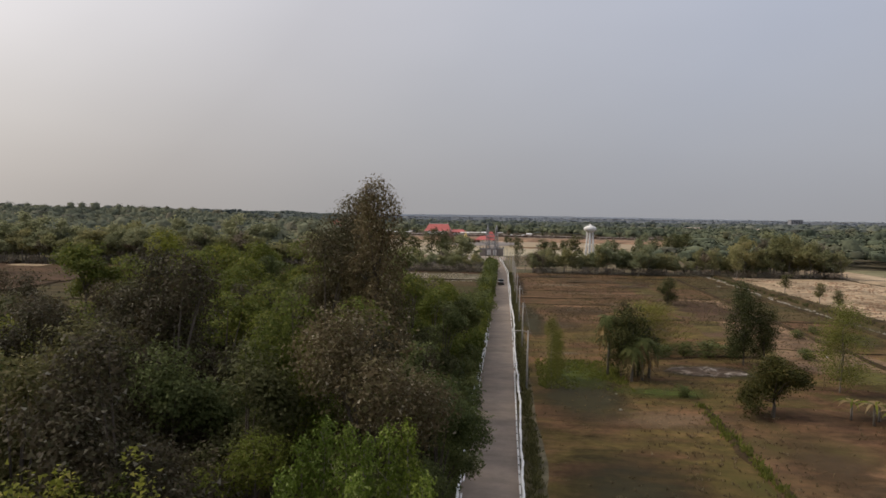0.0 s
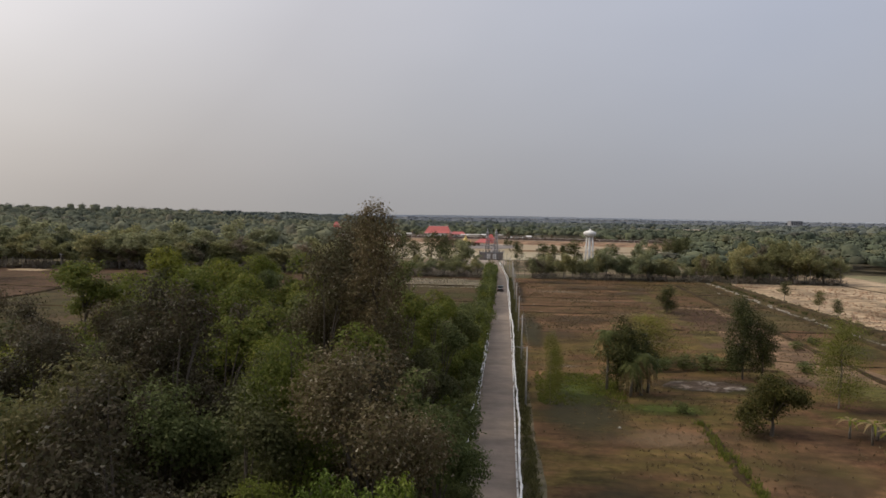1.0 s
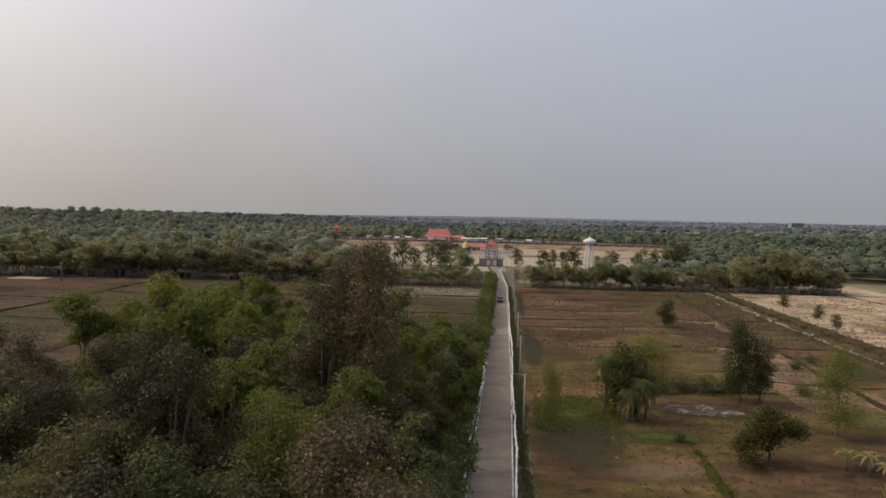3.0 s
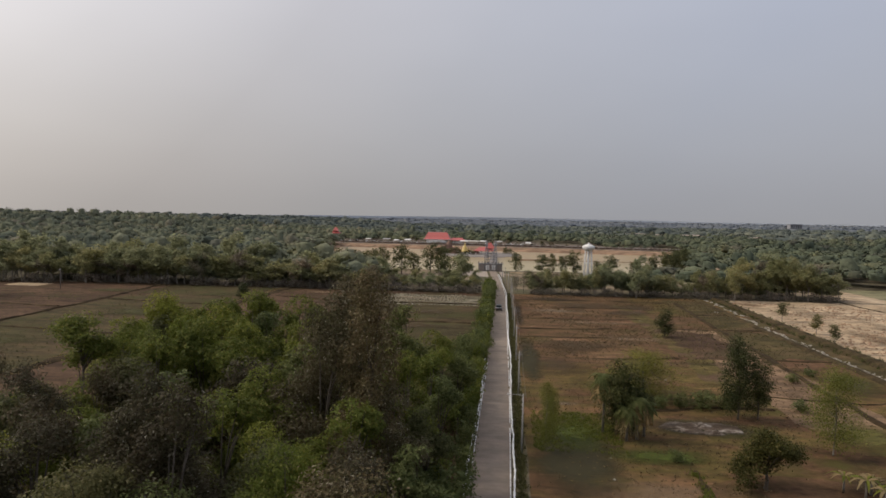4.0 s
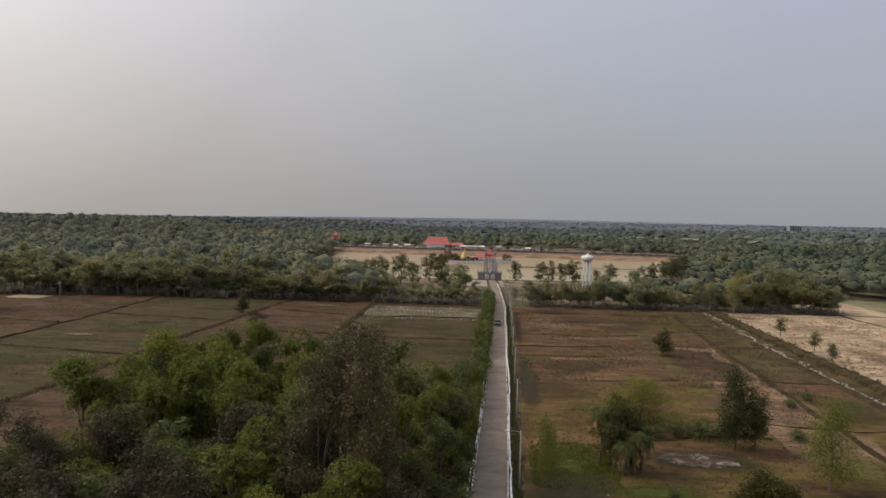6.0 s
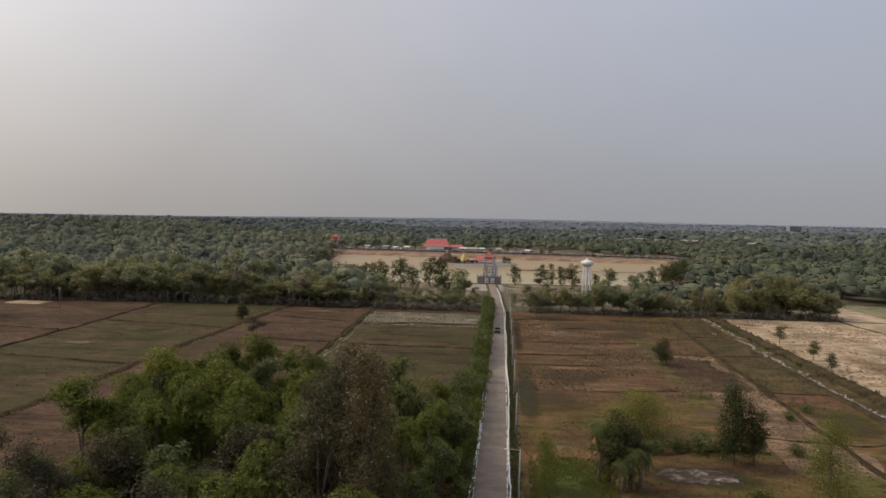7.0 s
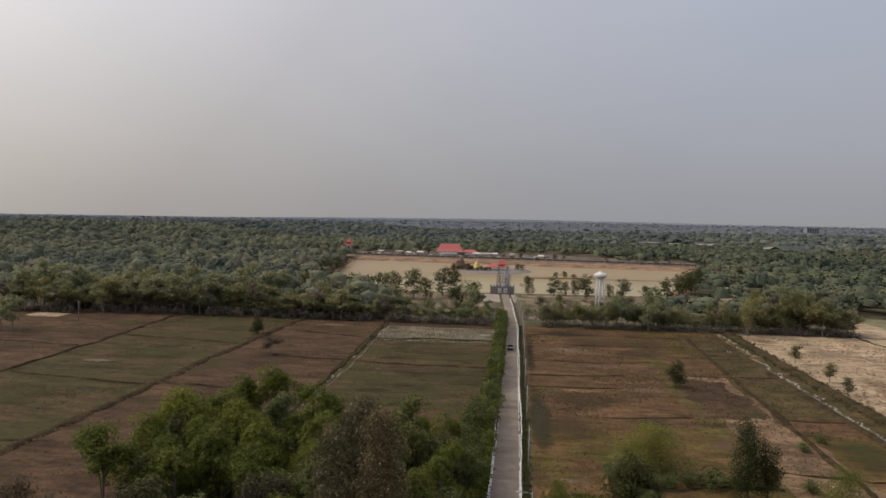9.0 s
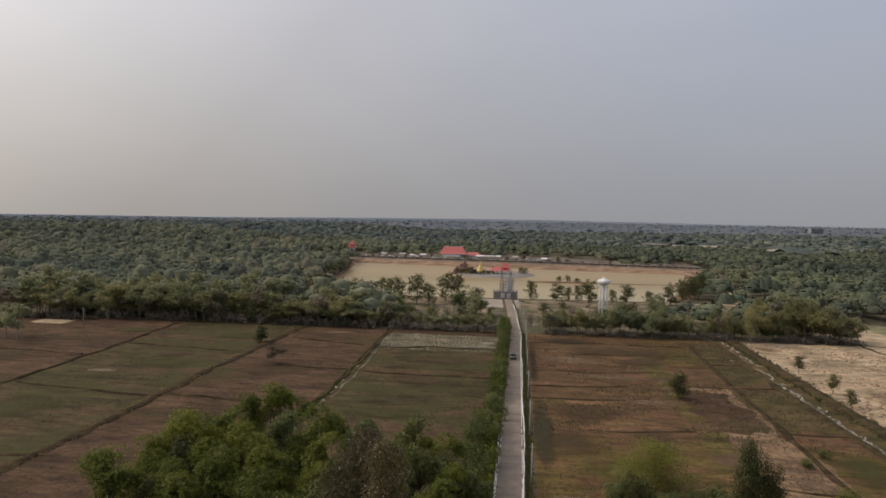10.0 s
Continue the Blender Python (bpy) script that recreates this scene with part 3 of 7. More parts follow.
def crown_lobes(rng, shape, h, w):
    """Uneven lobes for a tree of height h and crown width w."""
    lobes = []
    if shape in ("broad", "high", "round", "open"):
        ch = h * {"broad": 0.74, "high": 0.36, "round": 0.9, "open": 0.55}[shape]
        for i in range(36):
            r = w * rng.uniform(0.09, 0.17)
            dz = -0.85 + 1.75 * ((i * 0.618 + 0.1) % 1)
            a, flat = i * 2.4 + rng.uniform(-0.5, 0.5), math.sqrt(max(0.12, 1 - min(1, dz * dz)))
            reach = rng.uniform(0.55, 1.2) * flat
            lobes.append((math.cos(a) * reach * (w / 2 - r), math.sin(a) * reach * (w / 2 - r), h - ch / 2 + dz * (ch / 2 - r * 0.8) * rng.uniform(0.85, 1.05), r, r, r * rng.uniform(0.7, 1.1)))
        lobes.append((rng.normal() * 0.3, rng.normal() * 0.3, h - w * 0.19, w * 0.2, w * 0.2, w * 0.18))
    elif shape == "dome":
        for i in range(46):
            up = -0.95 + 1.93 * ((i * 0.618 + 0.1) % 1)
            a, flat = i * 2.4 + rng.uniform(-0.4, 0.4), math.sqrt(max(0.08, 1 - min(1, up * up))) if up > 0 else 1 + 0.14 * up
            r = w * rng.uniform(0.085, 0.15)
            q = rng.uniform(0.86, 1.06)
            lobes.append((math.cos(a) * flat * q * (w / 2 - r), math.sin(a) * flat * q * (w / 2 - r), h * 0.53 + up * q * (h * 0.47 - r * 0.7), r, r, r * 0.9))
        for k in range(6):
            lobes.append((rng.normal() * w * 0.1, rng.normal() * w * 0.1, h * rng.uniform(0.35, 0.7), w * 0.22, w * 0.22, h * 0.2))
    elif shape == "full":
        for i in range(22):
            a, z = rng.uniform(0, 6.28), 0.14 + 0.72 * (i + rng.uniform(0, 0.9)) / 22
            q = rng.uniform(0.3, 0.82) * (1.08 - 0.75 * abs(z - 0.42))
            r = w * rng.uniform(0.15, 0.24)
            lobes.append((math.cos(a) * q * w / 2, math.sin(a) * q * w / 2, h * z, r, r, h * rng.uniform(0.08, 0.13)))
        for z in (0.25, 0.45, 0.65, 0.86):
            lobes.append((rng.normal() * 0.2, rng.normal() * 0.2, h * z, w * 0.24, w * 0.24, h * 0.14))
    elif shape == "tall":
        for i in range(12):
            z = 0.36 + 0.56 * i / 11
            a, q = i * 2.4, max(0.3, 1.05 - z) * rng.uniform(0.55, 0.95)
            r = w * rng.uniform(0.16, 0.23) * (1.25 - 0.5 * z)
            lobes.append((math.cos(a) * q * w * 0.62, math.sin(a) * q * w * 0.62, h * z, r, r, r * 1.15))
        lobes.append((0.0, 0, h * 0.92, w * 0.2, w * 0.19, h * 0.08))
    elif shape == "spike":
        for i in range(11):
            z = 0.2 + 0.72 * i / 10
            a, q = i * 2.4, (1.0 - z) * 0.42
            r = w * (0.1 + 0.32 * (1 - z))
            lobes.append((math.cos(a) * q * w, math.sin(a) * q * w, h * z, r, r, h * 0.07))
        lobes.append((0, 0, h * 0.95, w * 0.07, w * 0.07, h * 0.05))
    elif shape == "cone":
        for i in range(7):
            a, q = i * 2.4 + 0.4, (0.2 + 0.5 * (i % 3) / 2)
            hh = h * rng.uniform(0.7, 1.0)
            lobes.append((math.cos(a) * q * w / 2, math.sin(a) * q * w / 2, hh * 0.66, w * 0.15, w * 0.15, hh * 0.32))
            lobes.append((math.cos(a) * q * w / 2, math.sin(a) * q * w / 2, hh * 0.42, w * 0.22, w * 0.22, hh * 0.26))
    elif shape == "shrub":
        for i in range(8):
            a, q = i * 2.4 + rng.uniform(0, 0.7), rng.uniform(0.15, 0.8)
            r = w * rng.uniform(0.18, 0.28)
            lobes.append((math.cos(a) * q * w / 2, math.sin(a) * q * w / 2, h * rng.uniform(0.22, 0.78), r, r, h * rng.uniform(0.17, 0.24)))
    elif shape == "slim":
        for i in range(6):
            z = 0.4 + 0.5 * i / 5
            a = i * 2.4
            r = w * rng.uniform(0.24, 0.36) * (1.2 - 0.5 * z)
            lobes.append((math.cos(a) * w * 0.18, math.sin(a) * w * 0.18, h * z, r, r, h * 0.11))
    return lobes


def tree_kind(key, seed, shape, h, w, leaves, size, mat, bark, per_twig=9, spread=0.28, trunk=0.45, radius=0.16, shell=0.7, hang=0.0, label="tree"):
    """Meshes of one kind of tree, to be planted many times."""
    rng = np.random.default_rng(seed)
    lobes = crown_lobes(rng, shape, h, w)
    limbs = limb_mesh(key + "_trunk", rng, lobes, h * trunk, radius, bark, sides=6 if leaves > 3000 else 4, limbs=9 if leaves > 3000 else 5)
    pts, out = lobe_points(rng, lobes, leaves, per_twig, spread, shell)
    TREES[key] = (limbs, leaf_mesh(key + "_crown", pts, size, mat, rng, hang=hang, out=out), h, w, label)


def plant(key, x, y, top, width=None, turn=None, z=0.0, group="", category="tree", label=None, name="tree"):
    """A tree of that kind on the ground at x, y, as high as top."""
    trunk, crown, h, w, text = TREES[key]
    s = top / h
    sx = width / w if width else s
    a = turn if turn is not None else (x * 37.3 + y * 61.7) % 360
    ob = new(name)
    ob.empty_display_size = 0.2
    ob.matrix_world = pose(x, y, z, 0, 0, a) @ Matrix.Diagonal((sx, sx, s, 1))
    tagged(ob, label or text, category, group)
    part("trunk", trunk, None, ob)
    part("crown", crown, None, ob)
    return ob


def thicket(name, stand, label, category="woods"):
    """Many trees or shrubs that cannot be told apart, joined: (kind, x, y, top, width, foot) each."""
    co, vi, ls, mi, mats, nv, nl = [], [], [], [], [], 0, 0
    for key, x, y, top, width, foot in stand:
        m = np.array(pose(x, y, foot, 0, 0, (x * 37.3 + y * 61.7) % 360) @ Matrix.Diagonal((width / TREES[key][3], width / TREES[key][3], top / TREES[key][2], 1)))
        for me in TREES[key][:2]:
            v = np.empty(3 * len(me.vertices))
            me.vertices.foreach_get("co", v)
            lv, st = np.empty(len(me.loops), int), np.empty(len(me.polygons), int)
            me.loops.foreach_get("vertex_index", lv)
            me.polygons.foreach_get("loop_start", st)
            co.append(v.reshape(-1, 3) @ m[:3, :3].T + m[:3, 3])
            vi.append(lv + nv)
            ls.append(st + nl)
            if me.materials[0] not in mats:
                mats.append(me.materials[0])
            mi.append(np.full(len(st), mats.index(me.materials[0])))
            nv, nl = nv + len(me.vertices), nl + len(lv)
    me = bpy.data.meshes.new(name)
    me.vertices.add(nv)
    me.vertices.foreach_set("co", np.concatenate(co).ravel())
    me.loops.add(nl)
    me.loops.foreach_set("vertex_index", np.concatenate(vi))
    starts = np.concatenate(ls)
    me.polygons.add(len(starts))
    me.polygons.foreach_set("loop_start", starts)
    for q in mats:
        me.materials.append(q)
    me.polygons.foreach_set("material_index", np.concatenate(mi))
    me.update(calc_edges=True)
    tagged(new(name, me), label, category, kind="stuff")


# ---- the ground ----
def rise(x, y):
    """Height of the land: flat round the road, a gentle swell far off to the west and at the horizon."""
    west = max(0.0, min(1.0, (-x - 200) / 320)) * max(0.0, min(1.0, (y - 470) / 400))
    far = max(0.0, min(1.0, (y - 1500) / 2500))
    return 17.0 * west * west * (3 - 2 * west) * (1 - far) + 12.0 * far * far


def ground_sheet():
    xs = [-6000, -4500, -3200, -2400, -1800, -1300, -1000, -800, -650, -500, -400, -300, -220, -150, -80, 0, 80, 150, 250, 400, 600, 900, 1300, 1800, 2400, 3200, 4500, 6000]
    ys = [-6000, -3000, -1200, -500, -200, -60, 0, 60, 120, 180, 250, 350, 450, 550, 650, 750, 850, 950, 1100, 1300, 1500, 1800, 2200, 2700, 3300, 4000, 5000, 6000]
    v = [(x, y, rise(x, y)) for y in ys for x in xs]
    n = len(xs)
    f = [(j * n + i, j * n + i + 1, (j + 1) * n + i + 1, (j + 1) * n + i) for j in range(len(ys) - 1) for i in range(n - 1)]
    ob = new("ground", mesh_from("ground", v, f, M_GROUND, True))
    tagged(ob, "flat dry woodland floor with sparse grass and litter", "ground", kind="structure")


ground_sheet()


def patch(name, x0, x1, y0, y1, mat, z, label, category="field", ragged=0.6, step=4.0, skew=0.0):
    """A field of its own soil on the ground, with a slightly ragged edge."""
    nx, ny = max(2, int((x1 - x0) / step)), max(2, int((y1 - y0) / step))
    v, f = [], []
    for j in range(ny + 1):
        for i in range(nx + 1):
            x, y = x0 + (x1 - x0) * i / nx, y0 + (y1 - y0) * j / ny
            if i in (0, nx):
                x += ragged * (noise.noise((x * 0.3, y * 0.23, 1.7)) if ragged < 6 else (0.0 if i == 0 else noise.noise((1.0, y * 0.11, 1.7)) + 0.4 * noise.noise((1.0, y * 0.5, 1.7))))
            if j in (0, ny):
                y += ragged * (noise.noise((x * 0.27, y * 0.3, 4.1)))
            v.append((x + skew * (y - y0), y, z + (0.06 * max(0, noise.noise((x * 0.11, y * 0.13, 0.3))) if 0 < i < nx and 0 < j < ny else 0)))
    for j in range(ny):
        for i in range(nx):
            q = j * (nx + 1) + i
            f.append((q, q + 1, q + nx + 2, q + nx + 1))
    ob = new(name, mesh_from(name, v, f, mat, True))
    return tagged(ob, label, category, kind="structure")


def ridge(name, points, width, height, mat, label, category="dike", step=2.0, rough=0.3, z=0.0, kind="structure"):
    """A low earth bank along points, of uneven width and crest."""
    pts = []
    for (ax, ay), (bx, by) in zip(points, points[1:]):
        n = max(1, int(math.hypot(bx - ax, by - ay) / step))
        pts += [(ax + (bx - ax) * k / n, ay + (by - ay) * k / n) for k in range(n)]
    pts.append(points[-1])
    v, f = [], []
    for i, (x, y) in enumerate(pts):
        a, b = pts[max(i - 1, 0)], pts[min(i + 1, len(pts) - 1)]
        d = Vector((b[0] - a[0], b[1] - a[1], 0)).normalized()
        s = Vector((d.y, -d.x, 0))
        q = noise.noise((x * 0.21, y * 0.21, 2.2))
        p = Vector((x, y, z)) + s * (rough * 1.2 * noise.noise((x * 0.13, y * 0.11, 7.7)))
        w, h = width * (1 + rough * q), height * (1 + rough * noise.noise((x * 0.4, y * 0.37, 9.1)))
        for t, k in ((-0.5, 0.0), (-0.28, 0.75), (0.0, 1.0), (0.28, 0.8), (0.5, 0.0)):
            v.append(p + s * (w * t) + Vector((0, 0, h * k - (0.02 if k == 0 else 0))))
    for i in range(len(pts) - 1):
        for k in range(4):
            f.append((i * 5 + k, i * 5 + k + 1, i * 5 + 6 + k, i * 5 + 5 + k))
    ob = new(name, mesh_from(name, v, f, mat, True))
    return tagged(ob, label, category, kind=kind)


patch("field_base_1", -262, -4.3, 18, 251, M_PADDYDRY, 0.01, "dry brown paddy land west of the road", "field", 1.0, 10.0)
patch("field_base_2", 4.0, 73, 16, 251, M_FIELD, 0.01, "dry grassy land east of the road", "field", 1.0, 10.0)
# paddies west of the road, between the near wood and the far belt
patch("field_1", -50, -4.5, 88, 177, M_PADDY, 0.03, "stubble paddy greening over, dull olive")
patch("field_2", -50, -4.5, 177, 215, M_PADDY, 0.03, "stubble paddy greening over, dull olive")
patch("field_4", -50, -4.5, 215, 240, M_PALE, 0.03, "pale stubble paddy strewn with light straw")
patch("field_5", -52, -4.5, 240, 250, M_PADDYDRY, 0.025, "strip of bare brown fallow")
patch("field_6", -90, -50, 60, 154, M_PADDYDRY, 0.03, "dry brown fallow paddy")
patch("field_7", -90, -50, 154, 196, M_PADDYDRY, 0.035, "dry brown fallow paddy")
patch("field_8", -90, -50, 196, 250, M_PADDYDRY, 0.03, "dry brown fallow paddy")
patch("field_9", -137, -90, 20, 100, M_PADDYDRY, 0.03, "dry brown fallow paddy")
patch("field_10", -137, -90, 100, 152, M_PADDY, 0.035, "stubble paddy greening over, dull olive")
patch("field_11", -137, -90, 152, 203, M_PADDY, 0.03, "stubble paddy greening over, dull olive")
patch("field_12", -137, -90, 203, 248, M_PADDY, 0.035, "stubble paddy greening over, dull olive")
patch("field_13", -260, -137, 20, 152, M_PADDY, 0.03, "stubble paddy greening over, dull olive")
patch("field_14", -260, -137, 152, 205, M_PADDYDRY, 0.035, "dry brown fallow paddy")
patch("field_15", -215, -137, 205, 243, M_PADDYDRY, 0.03, "dry brown fallow paddy")
patch("field_16", -203, -187, 233, 243, M_SAND, 0.05, "bare strip of pale sand by the wood")
for i, line in enumerate((
    [(-48, 92), (-49, 150), (-49.4, 200), (-50.6, 249)],
    [(-90, 60), (-89.6, 122), (-90, 170), (-88, 249)],
    [(-136, 60), (-136.5, 150), (-138, 190), (-143, 247)],
    [(-49, 179), (-34, 177), (-6, 176.5)], [(-49, 212), (-30, 216.3), (-7, 216)],
    [(-84, 223.5), (-68, 219), (-54, 215)], [(-74, 182), (-60, 180), (-49, 179.5)], [(-90, 147), (-70, 144.5), (-56, 145)],
    [(-136, 203), (-107, 198.5), (-92, 197)], [(-134, 149.5), (-119, 148), (-100, 144.6), (-90, 144.5)], [(-137, 100), (-90, 104)],
    [(-175, 187), (-155, 185), (-140, 183)], [(-250, 105), (-137, 101)],
)):
    ridge("dike_%d" % (i + 1), line, (1.3, 3.2, 2.0)[i] if i < 3 else 1.2, 0.5 if i < 3 else 0.36, M_BUND if i != 0 else M_DIKE, "low grassy earth dike between paddies", rough=0.9)

# fields east of the road
patch("field_17", 4.1, 22.5, 18, 74, M_FIELD, 0.03, "dry grassy field, rough and brown")
patch("field_18", 22.5, 74, 18, 76, M_FALLOW, 0.035, "dry brown fallow with thin grass")
patch("field_19", 4.2, 74, 70, 132, M_FIELD, 0.028, "dry grassy field, rough and brown")
patch("field_20", 4.2, 50, 132, 172, M_FALLOW, 0.03, "dry brown fallow with thin grass")
patch("field_21", 50, 74, 132, 200, M_FALLOW, 0.032, "dry brown fallow with thin grass")
patch("field_22", 4.2, 48, 172, 249, M_FALLOW, 0.034, "dry brown fallow with thin grass")
patch("field_23", 48, 77, 200, 249, M_FIELD, 0.036, "dry grassy field, rough and brown")
patch("field_24", 83, 128, 20, 249, M_SAND, 0.03, "bare pale sandy field, graded flat")
patch("field_25", 128, 200, 60, 249, M_SAND, 0.03, "bare pale sandy field, graded flat")
patch("field_26", 131, 152, 251, 300, M_SAND, 0.03, "bare pale sandy field, graded flat")
patch("field_27", 152, 260, 225, 300, M_GREENFIELD, 0.04, "green field of low crop")

patch("field_29", 45.2, 58.5, 94, 178, M_LANE, 0.06, "bare tan strip between two plots", "field", 3.0, 3.0)
patch("field_30", 39.8, 45.6, 104, 224, M_BAND, 0.065, "band of yellow-green weeds across the dry field", "field", 3.4, 2.0)
patch("field_31", 61, 74.5, 180, 243, M_OLIVEFIELD, 0.06, "plot of dull green growth and bare soil", "field", 2.0, 3.0)
patch("field_32", 58, 74, 143, 177, M_OLIVEFIELD, 0.055, "plot of dull green growth and bare soil", "field", 2.0, 3.0)
patch("field_33", 43, 57, 140, 172, M_PADDYDRY, 0.085, "patch of dark bare soil", "field", 4.0, 2.0)
ridge("bund_1", [(57.6, 92), (57.8, 118), (59.2, 142), (60.4, 172), (62, 205), (63.6, 236)], 1.7, 0.35, M_BUND, "dark earth bund along the plots", "bund", 2.0, 0.6)
ridge("bund_2", [(-46.3, 150), (-46.6, 182), (-48, 212)], 0.7, 0.2, M_PALE, "pale trodden line beside the dike", "path", 2.0, 0.8)


def soft_patch(x, y, rx, ry, mat, label, category="grass", turn=0.0, z=0.12):
    """A thin spread of growth or soil over a field, ragged at its rim."""
    n = 24
    v = [(0, 0, 0)] + [(1.15 * math.cos(2 * math.pi * k / n), 1.15 * math.sin(2 * math.pi * k / n), 0) for k in range(n)]
    me = mesh_from("spread", v, [(0, 1 + k, 1 + (k + 1) % n) for k in range(n)], mat)
    ob = new("ground_patch", me)
    ob.matrix_world = pose(x, y, z, 0, 0, turn) @ Matrix.Diagonal((rx, ry, 1, 1))
    tagged(ob, label, category, "patches in the fields", "structure")


level = 0.115
for x, y, rx, ry, mat, turn in (
    (10.8, 40, 10.0, 26.0, S_MURK, 0),
    (9.6, 78, 8.0, 17.0, S_MURK, 0),
    (9.5, 101.5, 6.0, 1.6, S_PALE, 0),
    (6.4, 134, 3.2, 28.0, S_MURK, 0),
    # darker strip along the east side of the road
    (5.6, 200, 2.6, 52.0, S_DARK, 0),
    (11, 88, 8.0, 13.0, S_GREEN, 0),
    (21, 80, 12.0, 4.0, S_GREEN, 4),
    (30, 92.5, 11.0, 5.5, S_MURK, 0),
    (44, 74, 11.0, 6.0, S_DARK, 0),
    (22, 113, 12.0, 13.0, S_YELLOW, 0),
    (30, 132, 7.0, 14.0, S_BROWN, 0),
    (66, 122, 9.0, 16.0, S_OLIVE, 0),
    (19, 69, 12.0, 6.0, S_TAN, 8),
    (34, 48, 12.0, 12.0, S_TAN, 0),
    (30, 220, 26.0, 12.0, S_BROWN, 0),
    (17, 206, 15.0, 6.0, S_PALE, 0),
    (26, 184, 24.0, 5.0, S_TAN, 2),
    (18, 150, 15.0, 11.0, S_BROWN, 0),
    (20, 236, 22.0, 11.0, S_DARK, 0),
    (34, 160, 16.0, 6.0, S_TAN, -3),
    (40, 205, 16.0, 10.0, S_BROWN, 2),
    (52, 92, 10.0, 14.0, S_YELLOW, 0),
    (46, 218, 10.0, 14.0, S_BROWN, 0),
    (12, 128, 9.0, 14.0, S_BROWN, 0),
    (30, 58, 6.0, 13.0, S_BROWN, 0),
    (-26, 170, 20.2, 7.8, S_BROWN, 0),
    (-30, 140, 15.7, 9.0, S_OLIVE, 0),
    (-24, 196, 17.9, 9.0, S_BROWN, 0),
    (-70, 175, 15.7, 11.2, S_BROWN, 0),
    (-72, 130, 11.2, 17.9, S_BROWN, 0),
    (-110, 178, 20.2, 13.4, S_OLIVE, 10),
    (-105, 222, 15.7, 10.1, S_OLIVE, 0),
    (-117, 130, 17.9, 15.7, S_OLIVE, 0),
    (-120, 165, 9.0, 3.4, S_PALE, 5),
    (-112, 190, 10.1, 9.0, S_BROWN, 0),
    (-165, 178, 22.4, 13.4, S_BROWN, 0),
    (-160, 120, 20.2, 24.6, S_BROWN, 0),
    (-30, 228, 22.4, 7.8, S_PALE, 0),
    (-70, 236, 13.4, 5.6, S_TAN, 0),
    (-150, 225, 15.7, 9.0, S_OLIVE, 0),
    (104, 215, 15.7, 15.7, S_PALE, 0),
    (100, 170, 10.1, 22.4, S_TAN, 0),
    (112, 185, 7.8, 29.1, S_PALE, 0),
    (90, 235, 6.7, 9.0, S_TAN, 0),
):
    level += 0.004
    soft_patch(x, y, rx, ry, mat, mat.name.replace("_", " ") + " spreading over the field", "grass" if "growth" in mat.name else "soil", turn, level)
for i, line in enumerate((
    [(22.8, 40), (23, 60), (23.6, 76)],
    [(4.5, 172), (18, 172), (31, 175)], [(48, 177), (61, 178)], [(4.5, 189), (24, 189), (42, 193)], [(4.5, 160), (20, 160), (35, 163)], [(20, 136.5), (40, 139)], [(20, 214), (58, 218)], [(5, 232), (30, 235), (60, 233)],
    [(20, 100), (44, 104)], [(61, 178), (75, 178.5)], [(60, 141.5), (74, 140.5)], [(57, 205), (76, 208)],
    [(130.5, 60), (130, 150), (130, 250)], [(74, 112), (60, 108), (44, 112)],
)):
    ridge("dike_%d" % (i + 14), line, 1.1, 0.24, M_BUND, "low earth bund between fields", rough=1.1)
ridge("canal_bank_1", [(81, 20), (81, 100), (81, 170), (82, 249)], 4.5, 0.9, M_DIKE, "weedy bank of a dry field canal", "canal bank")
ridge("canal_bank_2", [(72.5, 60), (73, 120), (73, 180), (75, 249)], 2.6, 0.5, M_DIKE, "weedy bank of a dry field canal", "canal bank")
patch("canal_bed", 75, 79.5, 20, 249, M_OLIVEFIELD, 0.01, "weedy dry bed of a field canal", "canal")


def pale_rubble(x, y, length, seed):
    """A run of pale broken slabs and spoil along the canal."""
    rng = np.random.default_rng(seed)
    v, f = [], []
    for k in range(int(length * 5.5)):
        py = y + length * rng.random()
        px = x + 0.5 * math.sin(py * 0.55 + x) + 0.3 * math.sin(py * 1.7) + rng.normal() * (0.16 + 0.35 * max(0.0, math.sin(py * 0.21 + x)))
        s, a, h = 0.07 + 0.3 * rng.random() ** 3, rng.uniform(0, 3.1), rng.uniform(0.05, 0.18)
        b = len(v)
        for z, q in ((-0.1, 1.0), (h, 0.75)):
            for c in range(5):
                t = a + c * 1.2566
                v.append((px + s * q * math.cos(t) * rng.uniform(0.7, 1.1), py + s * q * math.sin(t) * rng.uniform(0.7, 1.1), 0.1 + z))
        f += [(b + c, b + (c + 1) % 5, b + 5 + (c + 1) % 5, b + 5 + c) for c in range(5)]
        f.append(tuple(b + 5 + c for c in range(5)))
    ob = new("rubble", mesh_from("rubble", v, f, M_RUBBLE))
    tagged(ob, "pale broken slabs and spoil beside the canal", "rubble", "rubble along the canal", "stuff")


for i, (x, y, ln) in enumerate(((75.2, 158, 24), (75.6, 183, 3), (76, 190, 14), (77.3, 207, 16), (78.3, 228, 19), (74.6, 126, 30), (74.4, 100, 12))):
    pale_rubble(x, y, ln, 40 + i)

